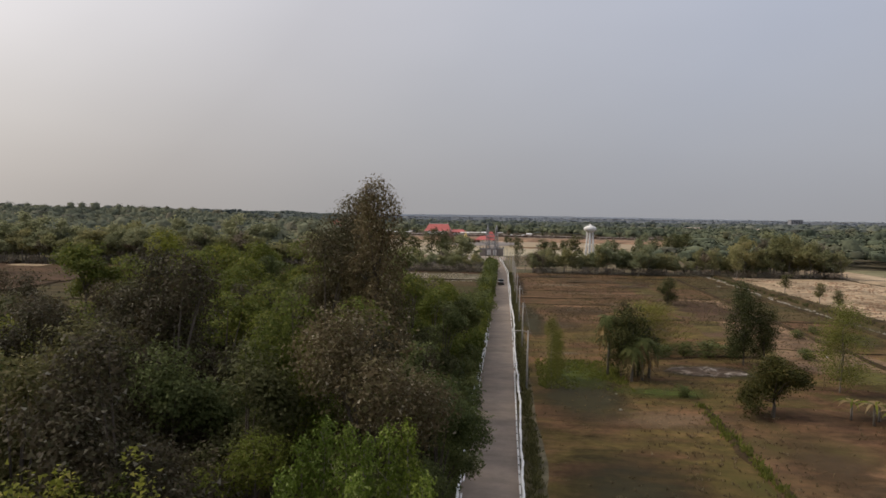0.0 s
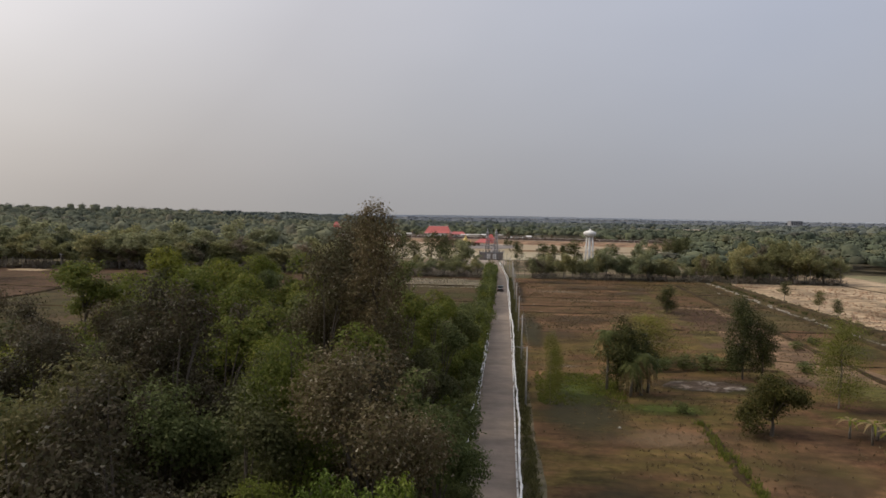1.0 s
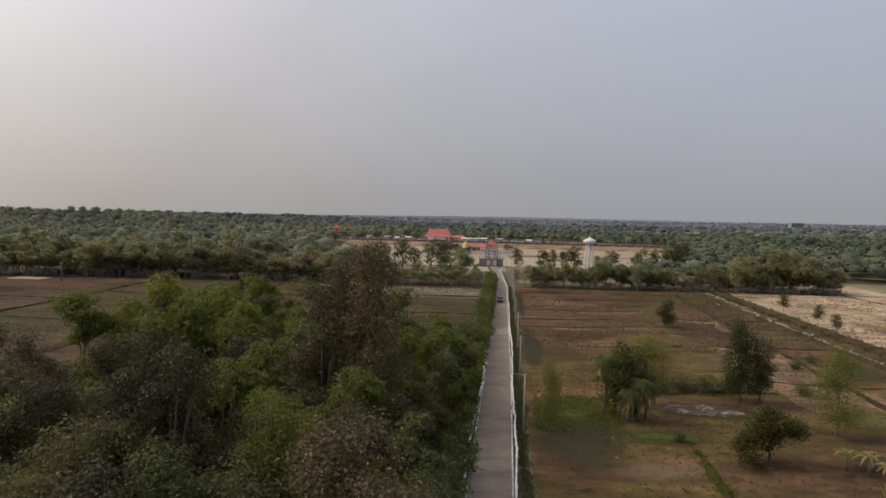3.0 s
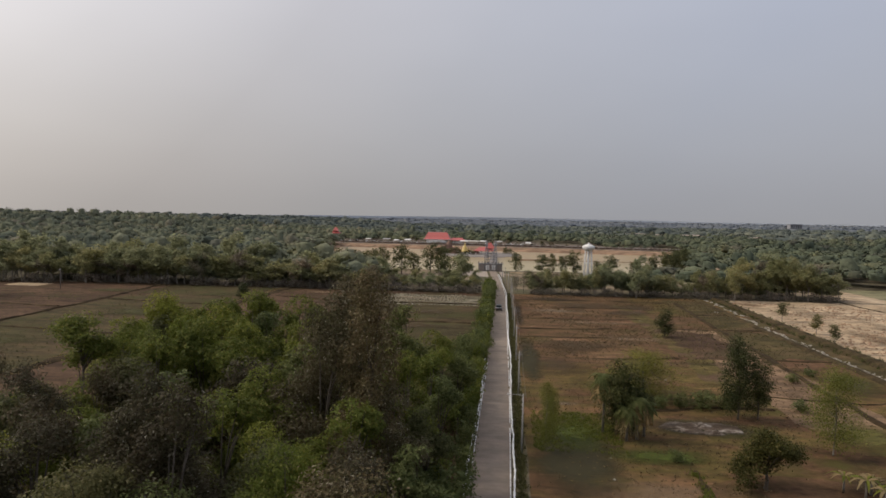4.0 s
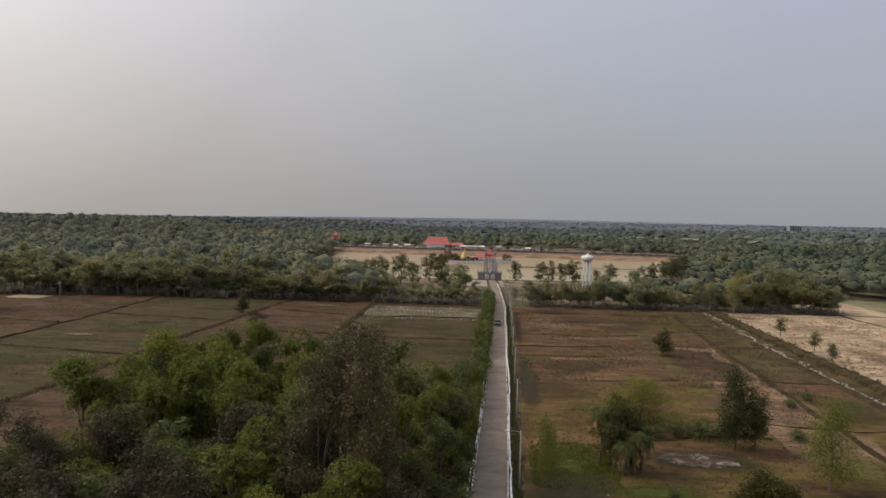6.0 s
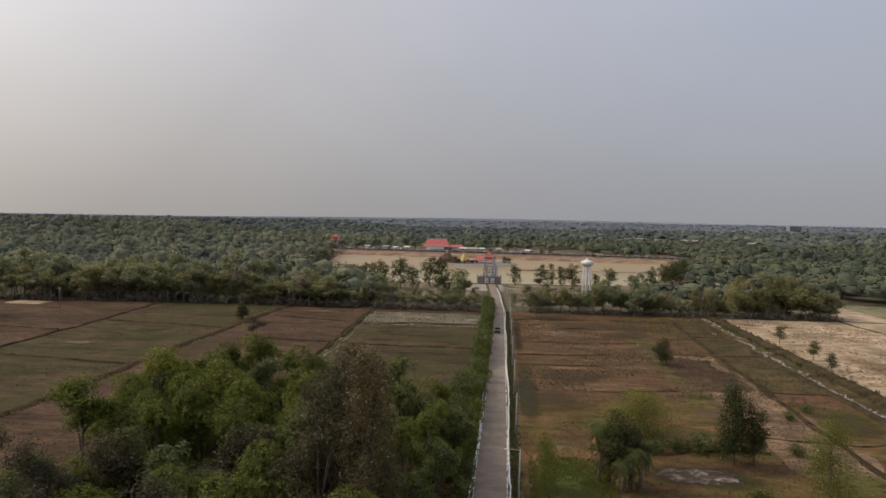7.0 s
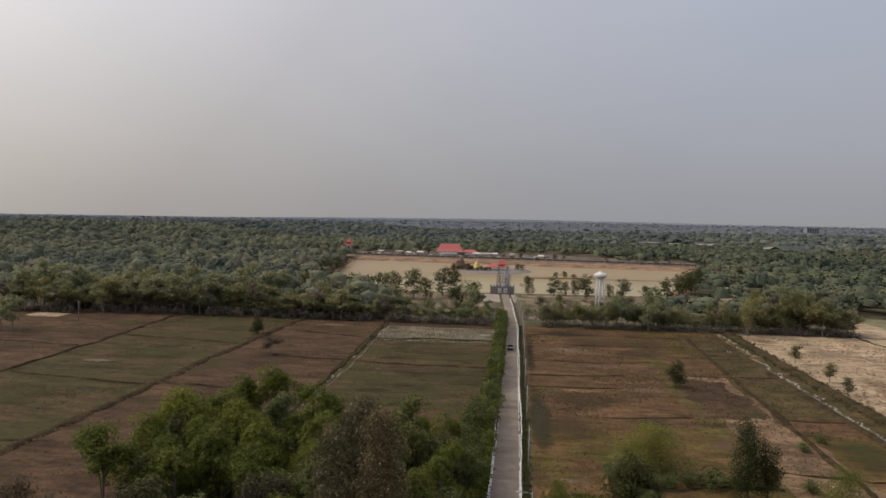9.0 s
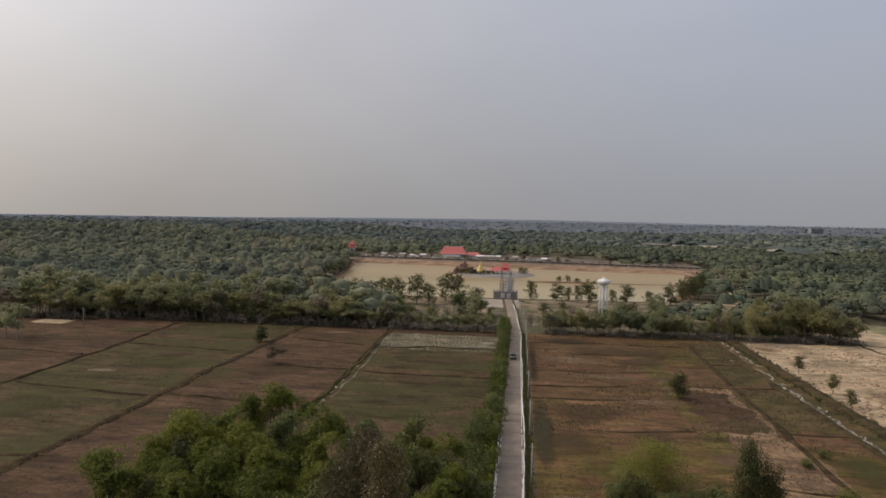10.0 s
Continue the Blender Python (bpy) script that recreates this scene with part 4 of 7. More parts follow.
# pond, its banks and the road across
def pond():
    far = [(x, 582 - 0.16 * x) for x in range(-158, 143, 8)]
    v = [(-133, 356, 0.05), (86, 364, 0.05), (98, 395, 0.05), (124, 488, 0.05), (143, 556, 0.05)] + [(x, y, 0.05) for x, y in far[::-1]] + [(-162, 608, 0.05)]
    ob = new("water", mesh_from("water", v, [tuple(range(len(v)))], M_WATER))
    tagged(ob, "still muddy pond water, pale tan and silty", "water", kind="structure")


pond()
ridge("pond_bank_1", [(-176, 632), (-80, 614), (40, 593), (160, 573)], 44, 3.0, M_BANK, "bare tan earth bank of the pond", "bank", 6.0, 0.12)
ridge("pond_bank_2", [(-128, 345), (-137, 420), (-152, 520), (-172, 634)], 13, 1.8, M_BANK, "bare tan earth bank of the pond", "bank", 6.0, 0.15)
ridge("pond_bank_3", [(157, 580), (129, 488), (103, 395), (90, 360)], 9, 1.6, M_BANK, "bare tan earth bank of the pond", "bank", 6.0, 0.15)
ridge("pond_spit", [(7, 456), (28, 459), (48, 462)], 9, 0.9, M_LANE, "low spit of brown mud in the pond", "spit", 3.0, 0.35)
ridge("pond_shoal", [(48, 462), (72, 460), (96, 460), (116, 462)], 3, 0.3, M_LANE, "thin shoal of mud across the pond", "spit", 3.0, 0.5)


def terrace():
    top = [(-228, 648), (-150, 640), (-60, 624), (60, 602), (168, 580), (172, 640), (60, 700), (30, 745), (-225, 752)]
    mx, my = sum(p[0] for p in top) / len(top), sum(p[1] for p in top) / len(top)
    low = [(x + (x - mx) * 0.05, y + (12 if y > my else -10)) for x, y in top]
    n = len(top)
    v = [(x, y, 3.0) for x, y in top] + [(x, y, -0.3) for x, y in low]
    f = [tuple(range(n))] + [(k, n + k, n + (k + 1) % n, (k + 1) % n) for k in range(n)]
    tagged(new("terrace", mesh_from("terrace", v, f, M_YARD)), "bare trodden earth of the temple yard", "yard", kind="structure")


terrace()
patch("shore_east", 6, 134, 268, 330, M_SHORE, 0.015, "pale dusty soil behind the tree belt", "shore", 4.0, 6.0)
patch("shore_west", -84, -13, 284, 326, M_SHORE, 0.016, "pale dusty soil between the belt and the pond", "shore", 4.0, 6.0)
patch("shore", -120, 136, 326, 357, M_SHORE, 0.02, "pale sandy strip along the pond", "shore", 3.0, 6.0)

ridge("bank_track", [(4, 349), (40, 351), (84, 358), (106, 358), (120, 362), (128, 372), (135, 404), (150, 490), (170, 604)], 4.6, 0.3, M_SAND, "pale dusty track round the pond", "track", 5.0, 0.15)
patch("plaza", -24, 1, 322, 354, M_PLAZA, 0.06, "dusty concrete forecourt of the temple gate", "forecourt", 1.0, 4.0)
# pale clearings heaped into mounds so the camera sees them over the crowns
ridge("raised_clearing_1", [(196, 1015), (238, 985), (288, 945)], 42, 10.5, M_PLAZA, "pale sandy clearing in the far woods, raised to be seen", "rise", 12.0, 0.25)
ridge("raised_clearing_2", [(312, 948), (330, 915), (348, 885)], 36, 10.0, M_PLAZA, "pale sandy clearing in the far woods, raised to be seen", "rise", 12.0, 0.3)


# ---- the road ----
def road_x(y):
    """Centre line: straight, then a slight bend to the west before the pond."""
    return -0.65 + (0.35 if y > 120 else 0.35 * max(0, y - 60) / 60) - (max(0, y - 235) ** 1.25) * 0.013


def road_half(y):
    return 2.45 - 0.45 * max(0.0, min(1.0, (y - 90) / 120))


def road():
    v, f = [], []
    ys = list(range(-120, 360, 4))
    for y in ys:
        c, h = road_x(y), road_half(y)
        for t, z in ((-1.0, 0.1), (-1.0, 0.24), (-0.5, 0.27), (0, 0.285), (0.5, 0.27), (1.0, 0.24), (1.0, 0.1)):
            v.append((c + h * t, y, z))
    for j in range(len(ys) - 1):
        for k in range(6):
            f.append((j * 7 + k, j * 7 + k + 1, j * 7 + 8 + k, j * 7 + 7 + k))
    ob = new("road", mesh_from("road", v, f, M_ROAD))
    tagged(ob, "narrow worn concrete village road, dusty grey-brown", "road", kind="structure")


road()
v, f = [], []
for y in range(-120, 360, 4):
    c, h = road_x(y), road_half(y)
    v += [(c - h - 1.9, y, -0.02), (c - h - 0.7, y, 0.17), (c + h + 0.7, y, 0.17), (c + h + 1.9, y, -0.02)]
n = len(v) // 4
f = [(j * 4 + k, j * 4 + k + 1, j * 4 + 5 + k, j * 4 + 4 + k) for j in range(n - 1) for k in range(3)]
tagged(new("verge", mesh_from("verge", v, f, M_VERGE, True)), "weedy earth shoulder of the road", "verge", kind="structure")


def fence(side, y0, y1, label):
    """White posts with a slack band of white cloth from post to post, beside a painted kerb line."""
    rng = random.Random(7 + side)
    ob = thing("roadside_fence", (0, 0, 0.2), label, "fence")
    post = box(-0.06, 0.06, -0.06, 0.06, -0.15, 0.92, 0.015)
    pm = bpy.data.meshes.new("post")
    post.to_mesh(pm)
    post.free()
    pm.materials.append(M_WHITE)
    ys, y = [], y0
    while y < y1:
        ys.append(y)
        y += 3.0
    xs = [road_x(y) + side * (road_half(y) + 0.12 + 0.13 * math.sin(y * 0.11) + rng.uniform(-0.09, 0.09)) for y in ys]
    for x, y in zip(xs, ys):
        p = part("post", pm, None, ob)
        p.location = (x, y, 0)
        p.rotation_euler = (rng.uniform(-0.06, 0.06), rng.uniform(-0.06, 0.06), 0)
    for (xa, ya), (xb, yb) in zip(zip(xs, ys), zip(xs[1:], ys[1:])):
        v, f = [], []
        sag, thick = rng.uniform(0.04, 0.14), rng.uniform(0.09, 0.15)
        for k in range(7):
            t = k / 6
            bow = sag * 4 * t * (1 - t)
            x, y, z = xa + (xb - xa) * t + side * 0.05, ya + (yb - ya) * t, 0.9 - bow
            q = thick * (1 + 0.25 * math.sin(t * 9 + ya))
            v += [(x - q, y, z), (x - q * 0.2, y, z + 0.05), (x + q, y, z - 0.03), (x + q * 0.8, y, z - 0.2), (x - q * 0.8, y, z - 0.17)]
        for k in range(6):
            for c in range(5):
                f.append((k * 5 + c, k * 5 + (c + 1) % 5, k * 5 + 5 + (c + 1) % 5, k * 5 + 5 + c))
        part("cloth_band", mesh_from("cloth_band", v, f, M_CLOTH, True), None, ob, "slack white cloth")
    for y in range(int(y0), int(y1), 2):
        if rng.random() < (0.12 if side > 0 else 0.3):
            continue
        c = road_x(y) + side * (road_half(y) - 0.14)
        part("kerb_stone", box(c - 0.08, c + 0.08, y + 0.05, y + 1.75, 0.0, 0.16, 0.02), M_WHITE, ob)


fence(1, 14, 330, "white roadside fence hung with slack cloth")
fence(-1, 14, 130, "white roadside fence hung with cloth, overgrown")

# ---- kinds of tree ----
tree_kind("teak_a", 1, "broad", 17, 9.5, 13000, 0.23, L_TEAK, M_BARK, 8, 0.3, 0.42, 0.2, 0.62, label="broad teak tree with dry brown leaves")
tree_kind("teak_b", 2, "broad", 16, 8, 10000, 0.25, L_BROWN, M_BARK, 8, 0.3, 0.42, 0.18, 0.6, label="tree with thin dark brown withering leaves")
tree_kind("teak_tall", 3, "tall", 25, 10.5, 15000, 0.26, L_TEAK, M_BARK, 8, 0.34, 0.62, 0.3, 0.6, label="tall teak tree with dry brown leaves")
tree_kind("green_a", 4, "broad", 16, 8.5, 8800, 0.28, L_GREEN, M_BARK, 10, 0.17, 0.45, 0.17, 0.84, label="leafy green broadleaf tree")
tree_kind("green_b", 5, "broad", 15, 7.5, 9000, 0.27, L_OLIVE, M_BARK, 9, 0.17, 0.42, 0.16, 0.84, label="dull olive-green broadleaf tree")
tree_kind("bright_a", 6, "broad", 17, 8.5, 10000, 0.28, L_BRIGHT, M_BARK, 10, 0.17, 0.45, 0.17, 0.84, label="bright yellow-green broadleaf tree")
tree_kind("green_a_fine", 44, "broad", 16, 8.5, 14500, 0.19, L_GREEN, M_BARK, 10, 0.2, 0.45, 0.17, 0.78, label="leafy green broadleaf tree")
tree_kind("green_b_fine", 45, "broad", 15, 7.5, 13500, 0.185, L_OLIVE, M_BARK, 9, 0.22, 0.42, 0.16, 0.74, label="dull olive-green broadleaf tree")
tree_kind("bright_a_fine", 46, "broad", 17, 8.5, 14500, 0.19, L_BRIGHT, M_BARK, 10, 0.2, 0.45, 0.17, 0.78, label="bright yellow-green broadleaf tree")
tree_kind("deep_a_fine", 48, "broad", 14, 7.5, 13500, 0.19, L_DEEP, M_BARK, 10, 0.2, 0.42, 0.16, 0.78, label="dark green dense broadleaf tree")
tree_kind("teak_near", 27, "broad", 16, 8.0, 12000, 0.185, L_BROWN, M_BARK, 14, 0.24, 0.42, 0.18, 0.5, label="tree with thin dark brown withering leaves")
tree_kind("teak_high", 22, "open", 18, 9.5, 17000, 0.175, L_TEAK, M_BARK, 8, 0.3, 0.5, 0.2, 0.7, label="broad teak tree with dry brown leaves")
tree_kind("spike_a", 23, "spike", 14, 4.0, 7500, 0.18, L_LIME, M_BARK_PALE, 10, 0.18, 0.8, 0.1, 0.66, label="light green tree with a pointed top")
tree_kind("bush_tree", 26, "full", 12, 7.0, 10000, 0.24, L_DARKTREE, M_BARK, 10, 0.26, 0.4, 0.16, 0.62, label="dark green tree leafy to the ground")
tree_kind("cone_a", 7, "cone", 14, 6.5, 15000, 0.2, L_BRIGHT, M_BARK_PALE, 10, 0.2, 0.5, 0.14, 0.7, label="light green tree with several pointed tops")
tree_kind("deep_a", 8, "broad", 14, 7.5, 7800, 0.28, L_DEEP, M_BARK, 10, 0.17, 0.42, 0.16, 0.84, label="dark green dense broadleaf tree")
tree_kind("round_a", 20, "dome", 8, 8, 13000, 0.23, L_OLIVEDARK, M_BARK, 8, 0.34, 0.3, 0.2, 0.6, label="low round dense dark green tree")
tree_kind("lone_a", 33, "high", 18, 5.5, 6400, 0.25, L_GREEN, M_BARK, 8, 0.32, 0.72, 0.15, 0.55, label="lone tree with a small spreading crown on a bare trunk")
tree_kind("lone_b", 34, "full", 12, 6.5, 13500, 0.22, L_DARKTREE, M_BARK, 8, 0.42, 0.6, 0.15, 0.5, label="grey-green tree in the field")
tree_kind("shrub_a", 9, "shrub", 5, 4.2, 1400, 0.3, L_DEEP, M_BARK, 9, 0.22, 0.3, 0.06, 0.6, label="dense dark green roadside shrub")
tree_kind("shrub_b", 10, "shrub", 5, 4, 1400, 0.3, L_GREEN, M_BARK, 9, 0.22, 0.3, 0.06, 0.6, label="dense leafy green roadside shrub")
tree_kind("slim_a", 11, "slim", 9, 4, 2000, 0.28, L_OLIVE, M_BARK_PALE, 8, 0.3, 0.7, 0.1, 0.55, label="slim young tree with thin olive leaves")
tree_kind("wispy_a", 41, "full", 12, 7, 14000, 0.15, L_WISP, M_BARK_PALE, 7, 0.4, 0.7, 0.09, 0.35, label="thin-leaved yellow-green tree")
tree_kind("bare_a", 13, "broad", 12, 6.5, 3600, 0.26, L_BROWN, M_BARK_PALE, 5, 0.5, 0.5, 0.13, 0.4, label="half-bare tree with few brown leaves")
# belt kinds carry painted haze in their leaves; pale bark gives the same lift
tree_kind("belt_a", 14, "broad", 14, 8, 1250, 0.68, L_BELT, M_BARK_PALE, 7, 0.45, 0.42, 0.17, 0.62, label="green tree of the far belt, paled by painted haze")
tree_kind("belt_b", 15, "tall", 15, 7.5, 1250, 0.68, L_BELT, M_BARK_PALE, 7, 0.45, 0.5, 0.17, 0.6, label="green tree of the far belt, paled by painted haze")
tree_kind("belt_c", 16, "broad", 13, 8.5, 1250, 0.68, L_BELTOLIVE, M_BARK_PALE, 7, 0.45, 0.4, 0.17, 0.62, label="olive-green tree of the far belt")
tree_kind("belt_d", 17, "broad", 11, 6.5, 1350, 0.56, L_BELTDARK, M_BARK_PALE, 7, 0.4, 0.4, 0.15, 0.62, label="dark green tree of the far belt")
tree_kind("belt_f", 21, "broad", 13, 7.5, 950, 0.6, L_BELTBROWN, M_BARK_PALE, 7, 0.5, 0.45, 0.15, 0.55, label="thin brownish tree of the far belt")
tree_kind("belt_e", 18, "shrub", 6, 5.5, 480, 0.5, L_UNDER, M_BARK, 7, 0.35, 0.3, 0.08, 0.55, label="brown undergrowth under the far belt, haze lifted into its colour")
tree_kind("shore_a", 24, "full", 9, 5.0, 1500, 0.42, L_SHORE, M_BARK, 9, 0.34, 0.6, 0.12, 0.6, label="slender olive tree on the strip by the pond")
tree_kind("shore_b", 25, "full", 9, 6.0, 1500, 0.42, L_SHORE, M_BARK, 9, 0.34, 0.5, 0.14, 0.6, label="loose dark green tree on the strip by the pond")
tree_kind("belt_g", 31, "slim", 9, 4.5, 420, 0.4, L_BELTBROWN, M_BARK_PALE, 5, 0.6, 0.8, 0.09, 0.4, label="bare pale twiggy tree by the road")
tree_kind("belt_h", 32, "slim", 12, 4.0, 900, 0.52, L_BELTOLIVE, M_BARK_PALE, 6, 0.5, 0.75, 0.12, 0.5, label="slender airy tree on a pale trunk")
tree_kind("blossom", 19, "broad", 9, 8, 1400, 0.55, L_BLOSSOM, M_BARK_PALE, 7, 0.4, 0.4, 0.12, 0.6, label="tree white with blossom by the pond")

# ---- the near wood, west of the road ----
NEAR = "trees of the near wood"
for key, x, y, top, w in (
    ("teak_high", -6.5, 29.4, 17.3, 9.5), ("spike_a", -6.7, 22.6, 14.0, 3.1), ("spike_a", -5.7, 22.0, 14.0, 2.8), ("spike_a", -4.9, 21.6, 13.8, 2.9), ("spike_a", -4.1, 22.2, 14.0, 2.9), ("spike_a", -7.6, 22.8, 13.2, 2.9), ("spike_a", -3.4, 22.4, 14.1, 2.6),
    ("spike_a", -2.5, 19.8, 13.3, 2.6), ("spike_a", -4.8, 20.0, 13.0, 2.8), ("spike_a", -7.4, 20.6, 12.8, 2.6), ("deep_a", -4.2, 26.5, 9.6, 4.5), ("deep_a", -6.6, 26.2, 11.4, 5.0), ("bright_a", -6.0, 21.2, 9.8, 4.2), ("bright_a", -3.4, 20.8, 9.4, 3.6),
    ("bright_a", -10.4, 24.8, 12.4, 5.5), ("cone_a", -11.6, 16.4, 15.0, 5.2), ("bright_a", -8.9, 16.8, 13.2, 4.2), ("teak_near", -15.0, 22.8, 17.2, 7.0),
    ("green_b", -12.6, 29.2, 15.4, 6.5), ("teak_near", -19.8, 35.4, 19.2, 7.5), ("deep_a", -18.6, 32.6, 14.6, 7.0), ("green_b", -22.6, 31.2, 16.0, 7.0),
    ("teak_near", -29.4, 36.4, 16.2, 7.5), ("teak_near", -23.0, 37.4, 19.5, 7.0), ("green_a", -10.8, 31.6, 17.6, 5.6), ("teak_near", -17.5, 25.6, 14.5, 6.0),
    ("green_b", -21.5, 25.0, 15.5, 6.5), ("deep_a", -17.0, 18.5, 12.5, 5.0), ("deep_a", -26.5, 27.5, 15.0, 6.5), ("green_b", -31.0, 31.0, 15.0, 7.0),
    ("green_b", -25.5, 33.0, 14.0, 6.5), ("green_a", -33.5, 38.0, 14.5, 6.0), ("deep_a", -3.6, 35.0, 13.0, 5.0), ("deep_a", -3.8, 39.0, 10.2, 4.2),
    ("teak_near", -7.5, 35.0, 15.6, 6.0), ("green_a", -11.6, 47.5, 15.2, 7.0), ("green_a", -22.6, 48.4, 15.2, 8.0), ("bright_a", -16.5, 43.0, 14.6, 6.5),
    ("green_b", -14.5, 38.5, 15.0, 6.5), ("deep_a", -28.0, 44.5, 13.8, 7.0), ("teak_a", -25.0, 41.5, 16.4, 7.0), ("teak_near", -42.4, 52.4, 16.2, 6.5), ("teak_near", -47.6, 53.6, 16.4, 6.5), ("green_a", -42.2, 58.4, 12.6, 6.5), ("teak_b", -38.8, 56.6, 15.0, 6.0), ("green_b", -45.4, 55.6, 13.2, 6.0),
    ("teak_b", -36.0, 44.0, 15.2, 7.0), ("green_b", -41.0, 47.0, 14.6, 6.0), ("bright_a", -37.5, 51.0, 12.4, 7.0), ("deep_a", -46.0, 46.0, 14.0, 6.5),
    ("teak_tall", -11.4, 55.0, 24.4, 6.6), ("teak_tall", -15.0, 61.8, 23.2, 7.8), ("teak_a", -17.0, 60.2, 21.6, 7.5), ("teak_a", -16.4, 56.0, 19.4, 8.0), ("teak_a", -9.0, 54.0, 15.0, 5.5), ("green_a", -9.6, 64.5, 15.5, 6.0),
    ("green_a", -22.0, 57.0, 15.2, 7.5), ("teak_b", -26.0, 62.5, 14.6, 8.0), ("deep_a", -31.5, 57.5, 14.2, 7.5), ("green_b", -37.0, 60.0, 14.8, 7.5),
    ("green_a", -29.0, 51.5, 14.4, 7.0), ("lone_a", -46.6, 65.2, 18.2, 6.2), ("green_b", -43.0, 68.0, 13.4, 6.5), ("bright_a", -44.6, 77.8, 19.2, 8.6),
    ("bright_a", -39.0, 73.8, 17.0, 7.5), ("green_a", -34.2, 77.0, 16.8, 8.0), ("green_a", -30.4, 68.4, 15.6, 8.0), ("deep_a", -21.5, 68.0, 14.8, 7.5),
    ("green_a", -28.6, 86.0, 18.2, 8.5), ("bright_a", -41.5, 100.0, 17.0, 9.0), ("green_a", -44.5, 97.0, 16.0, 7.0), ("green_a", -40.2, 84.5, 17.4, 8.0), ("bright_a", -48.6, 75.4, 16.2, 7.4), ("green_a", -45.6, 72.6, 15.6, 6.5), ("green_b", -42.6, 75.6, 16.6, 6.5), ("bright_a", -46.4, 81.0, 17.6, 7.5), ("green_a", -35.0, 70.4, 17.4, 7.5), ("green_a", -40.4, 68.4, 16.4, 6.5), ("deep_a", -22.0, 90.5, 14.6, 7.5), ("deep_a", -35.0, 93.0, 14.4, 8.0), ("green_b", -21.6, 78.4, 14.2, 7.5), ("deep_a", -33.4, 86.0, 15.6, 7.0), ("deep_a", -13.0, 85.6, 17.2, 7.5),
    ("bright_a", -7.6, 80.6, 12.8, 6.0), ("green_a", -8.4, 75.4, 12.8, 6.5), ("deep_a", -16.0, 73.0, 14.4, 7.0), ("deep_a", -6.4, 67.0, 12.4, 5.5), ("green_b", -7.0, 59.5, 11.0, 5.0),
    ("deep_a", -6.0, 47.0, 12.0, 5.0), ("deep_a", -5.4, 83.0, 11.2, 5.5), ("green_b", -9.0, 88.5, 11.4, 6.0), ("deep_a", -17.6, 88.0, 12.4, 6.5), 
    ("bright_a", -50.0, 61.0, 10.6, 5.5), ("bright_a", -48.4, 59.4, 11.4, 6.0), ("bright_a", -24.4, 73.5, 14.4, 6.0), ("green_a", -38.6, 82.4, 15.4, 6.0),
    ("bright_a", -37.0, 79.0, 17.6, 7.5), ("green_a", -46.0, 86.0, 15.8, 7.0), ("green_a", -24.5, 81.0, 16.0, 7.5), ("bright_a", -31.5, 74.5, 16.2, 7.0), ("deep_a", -18.0, 82.0, 15.0, 7.0), ("green_a", -37.6, 64.4, 16.2, 7.5), ("bright_a", -45.0, 60.0, 9.6, 6.0), ("green_b", -51.0, 81.0, 13.0, 6.0), ("bright_a", -30.0, 94.0, 13.4, 7.0), ("green_a", -10.4, 92.5, 12.8, 6.5), ("green_a", -38.0, 104.0, 13.4, 7.0), ("deep_a", -24.0, 96.5, 12.0, 7.0), ("green_a", -15.6, 96.0, 11.4, 6.5),
    ("deep_a", -5.2, 30.5, 11.0, 4.5), ("green_a", -14.0, 19.5, 12.5, 5.5), ("teak_b", -9.6, 39.8, 14.8, 5.5), ("teak_near", -19.5, 38.5, 14.8, 6.5), ("deep_a", -33.0, 47.5, 12.8, 6.0),
):
    key = key + "_fine" if y < 44 and key in ("green_a", "green_b", "bright_a", "deep_a") else key
    plant(key, x, y, top * 1.03, w * (1.0 if key in ("spike_a", "cone_a", "teak_high") else 1.2), group=NEAR)
rng_s = random.Random(5)
for i in range(40):  # undergrowth
    x, y = rng_s.uniform(-46, -5.0), rng_s.uniform(20, 88)
    if x < -8 - y * 0.75:
        continue
    plant(rng_s.choice(("shrub_a", "shrub_b", "shrub_a")), x, y, rng_s.uniform(4.0, 8.0), rng_s.uniform(4.5, 7), group="undergrowth of the near wood", category="shrub", name="shrub")

for x, y, top, w in ((-49.5, 63.5, 5.5, 5.0), (-45.0, 67.0, 6.5, 5.5), (-50.5, 69.0, 4.5, 5.0), (-47.0, 72.0, 6.0, 5.5), (-53.0, 64.0, 4.0, 4.5)):
    plant("shrub_b", x, y, top, w, group="undergrowth of the near wood", category="shrub", name="shrub", label="leafy shrub at the edge of the near wood")
for x, y, top, w in ((-3.7, 61.5, 3.6, 3.4), (-3.9, 70.0, 4.0, 3.2), (-4.0, 77.0, 4.6, 3.4), (-4.2, 55.0, 3.8, 3.0), (-4.4, 49.0, 4.0, 3.0), (-3.6, 64.5, 3.0, 2.8), (-4.3, 43.0, 4.6, 3.2), (-3.9, 83.0, 5.0, 3.4)):
    plant("shrub_a", x, y, top, w, group="hedge along the road", category="shrub", name="shrub", label="dark green shrub leaning over the fence")

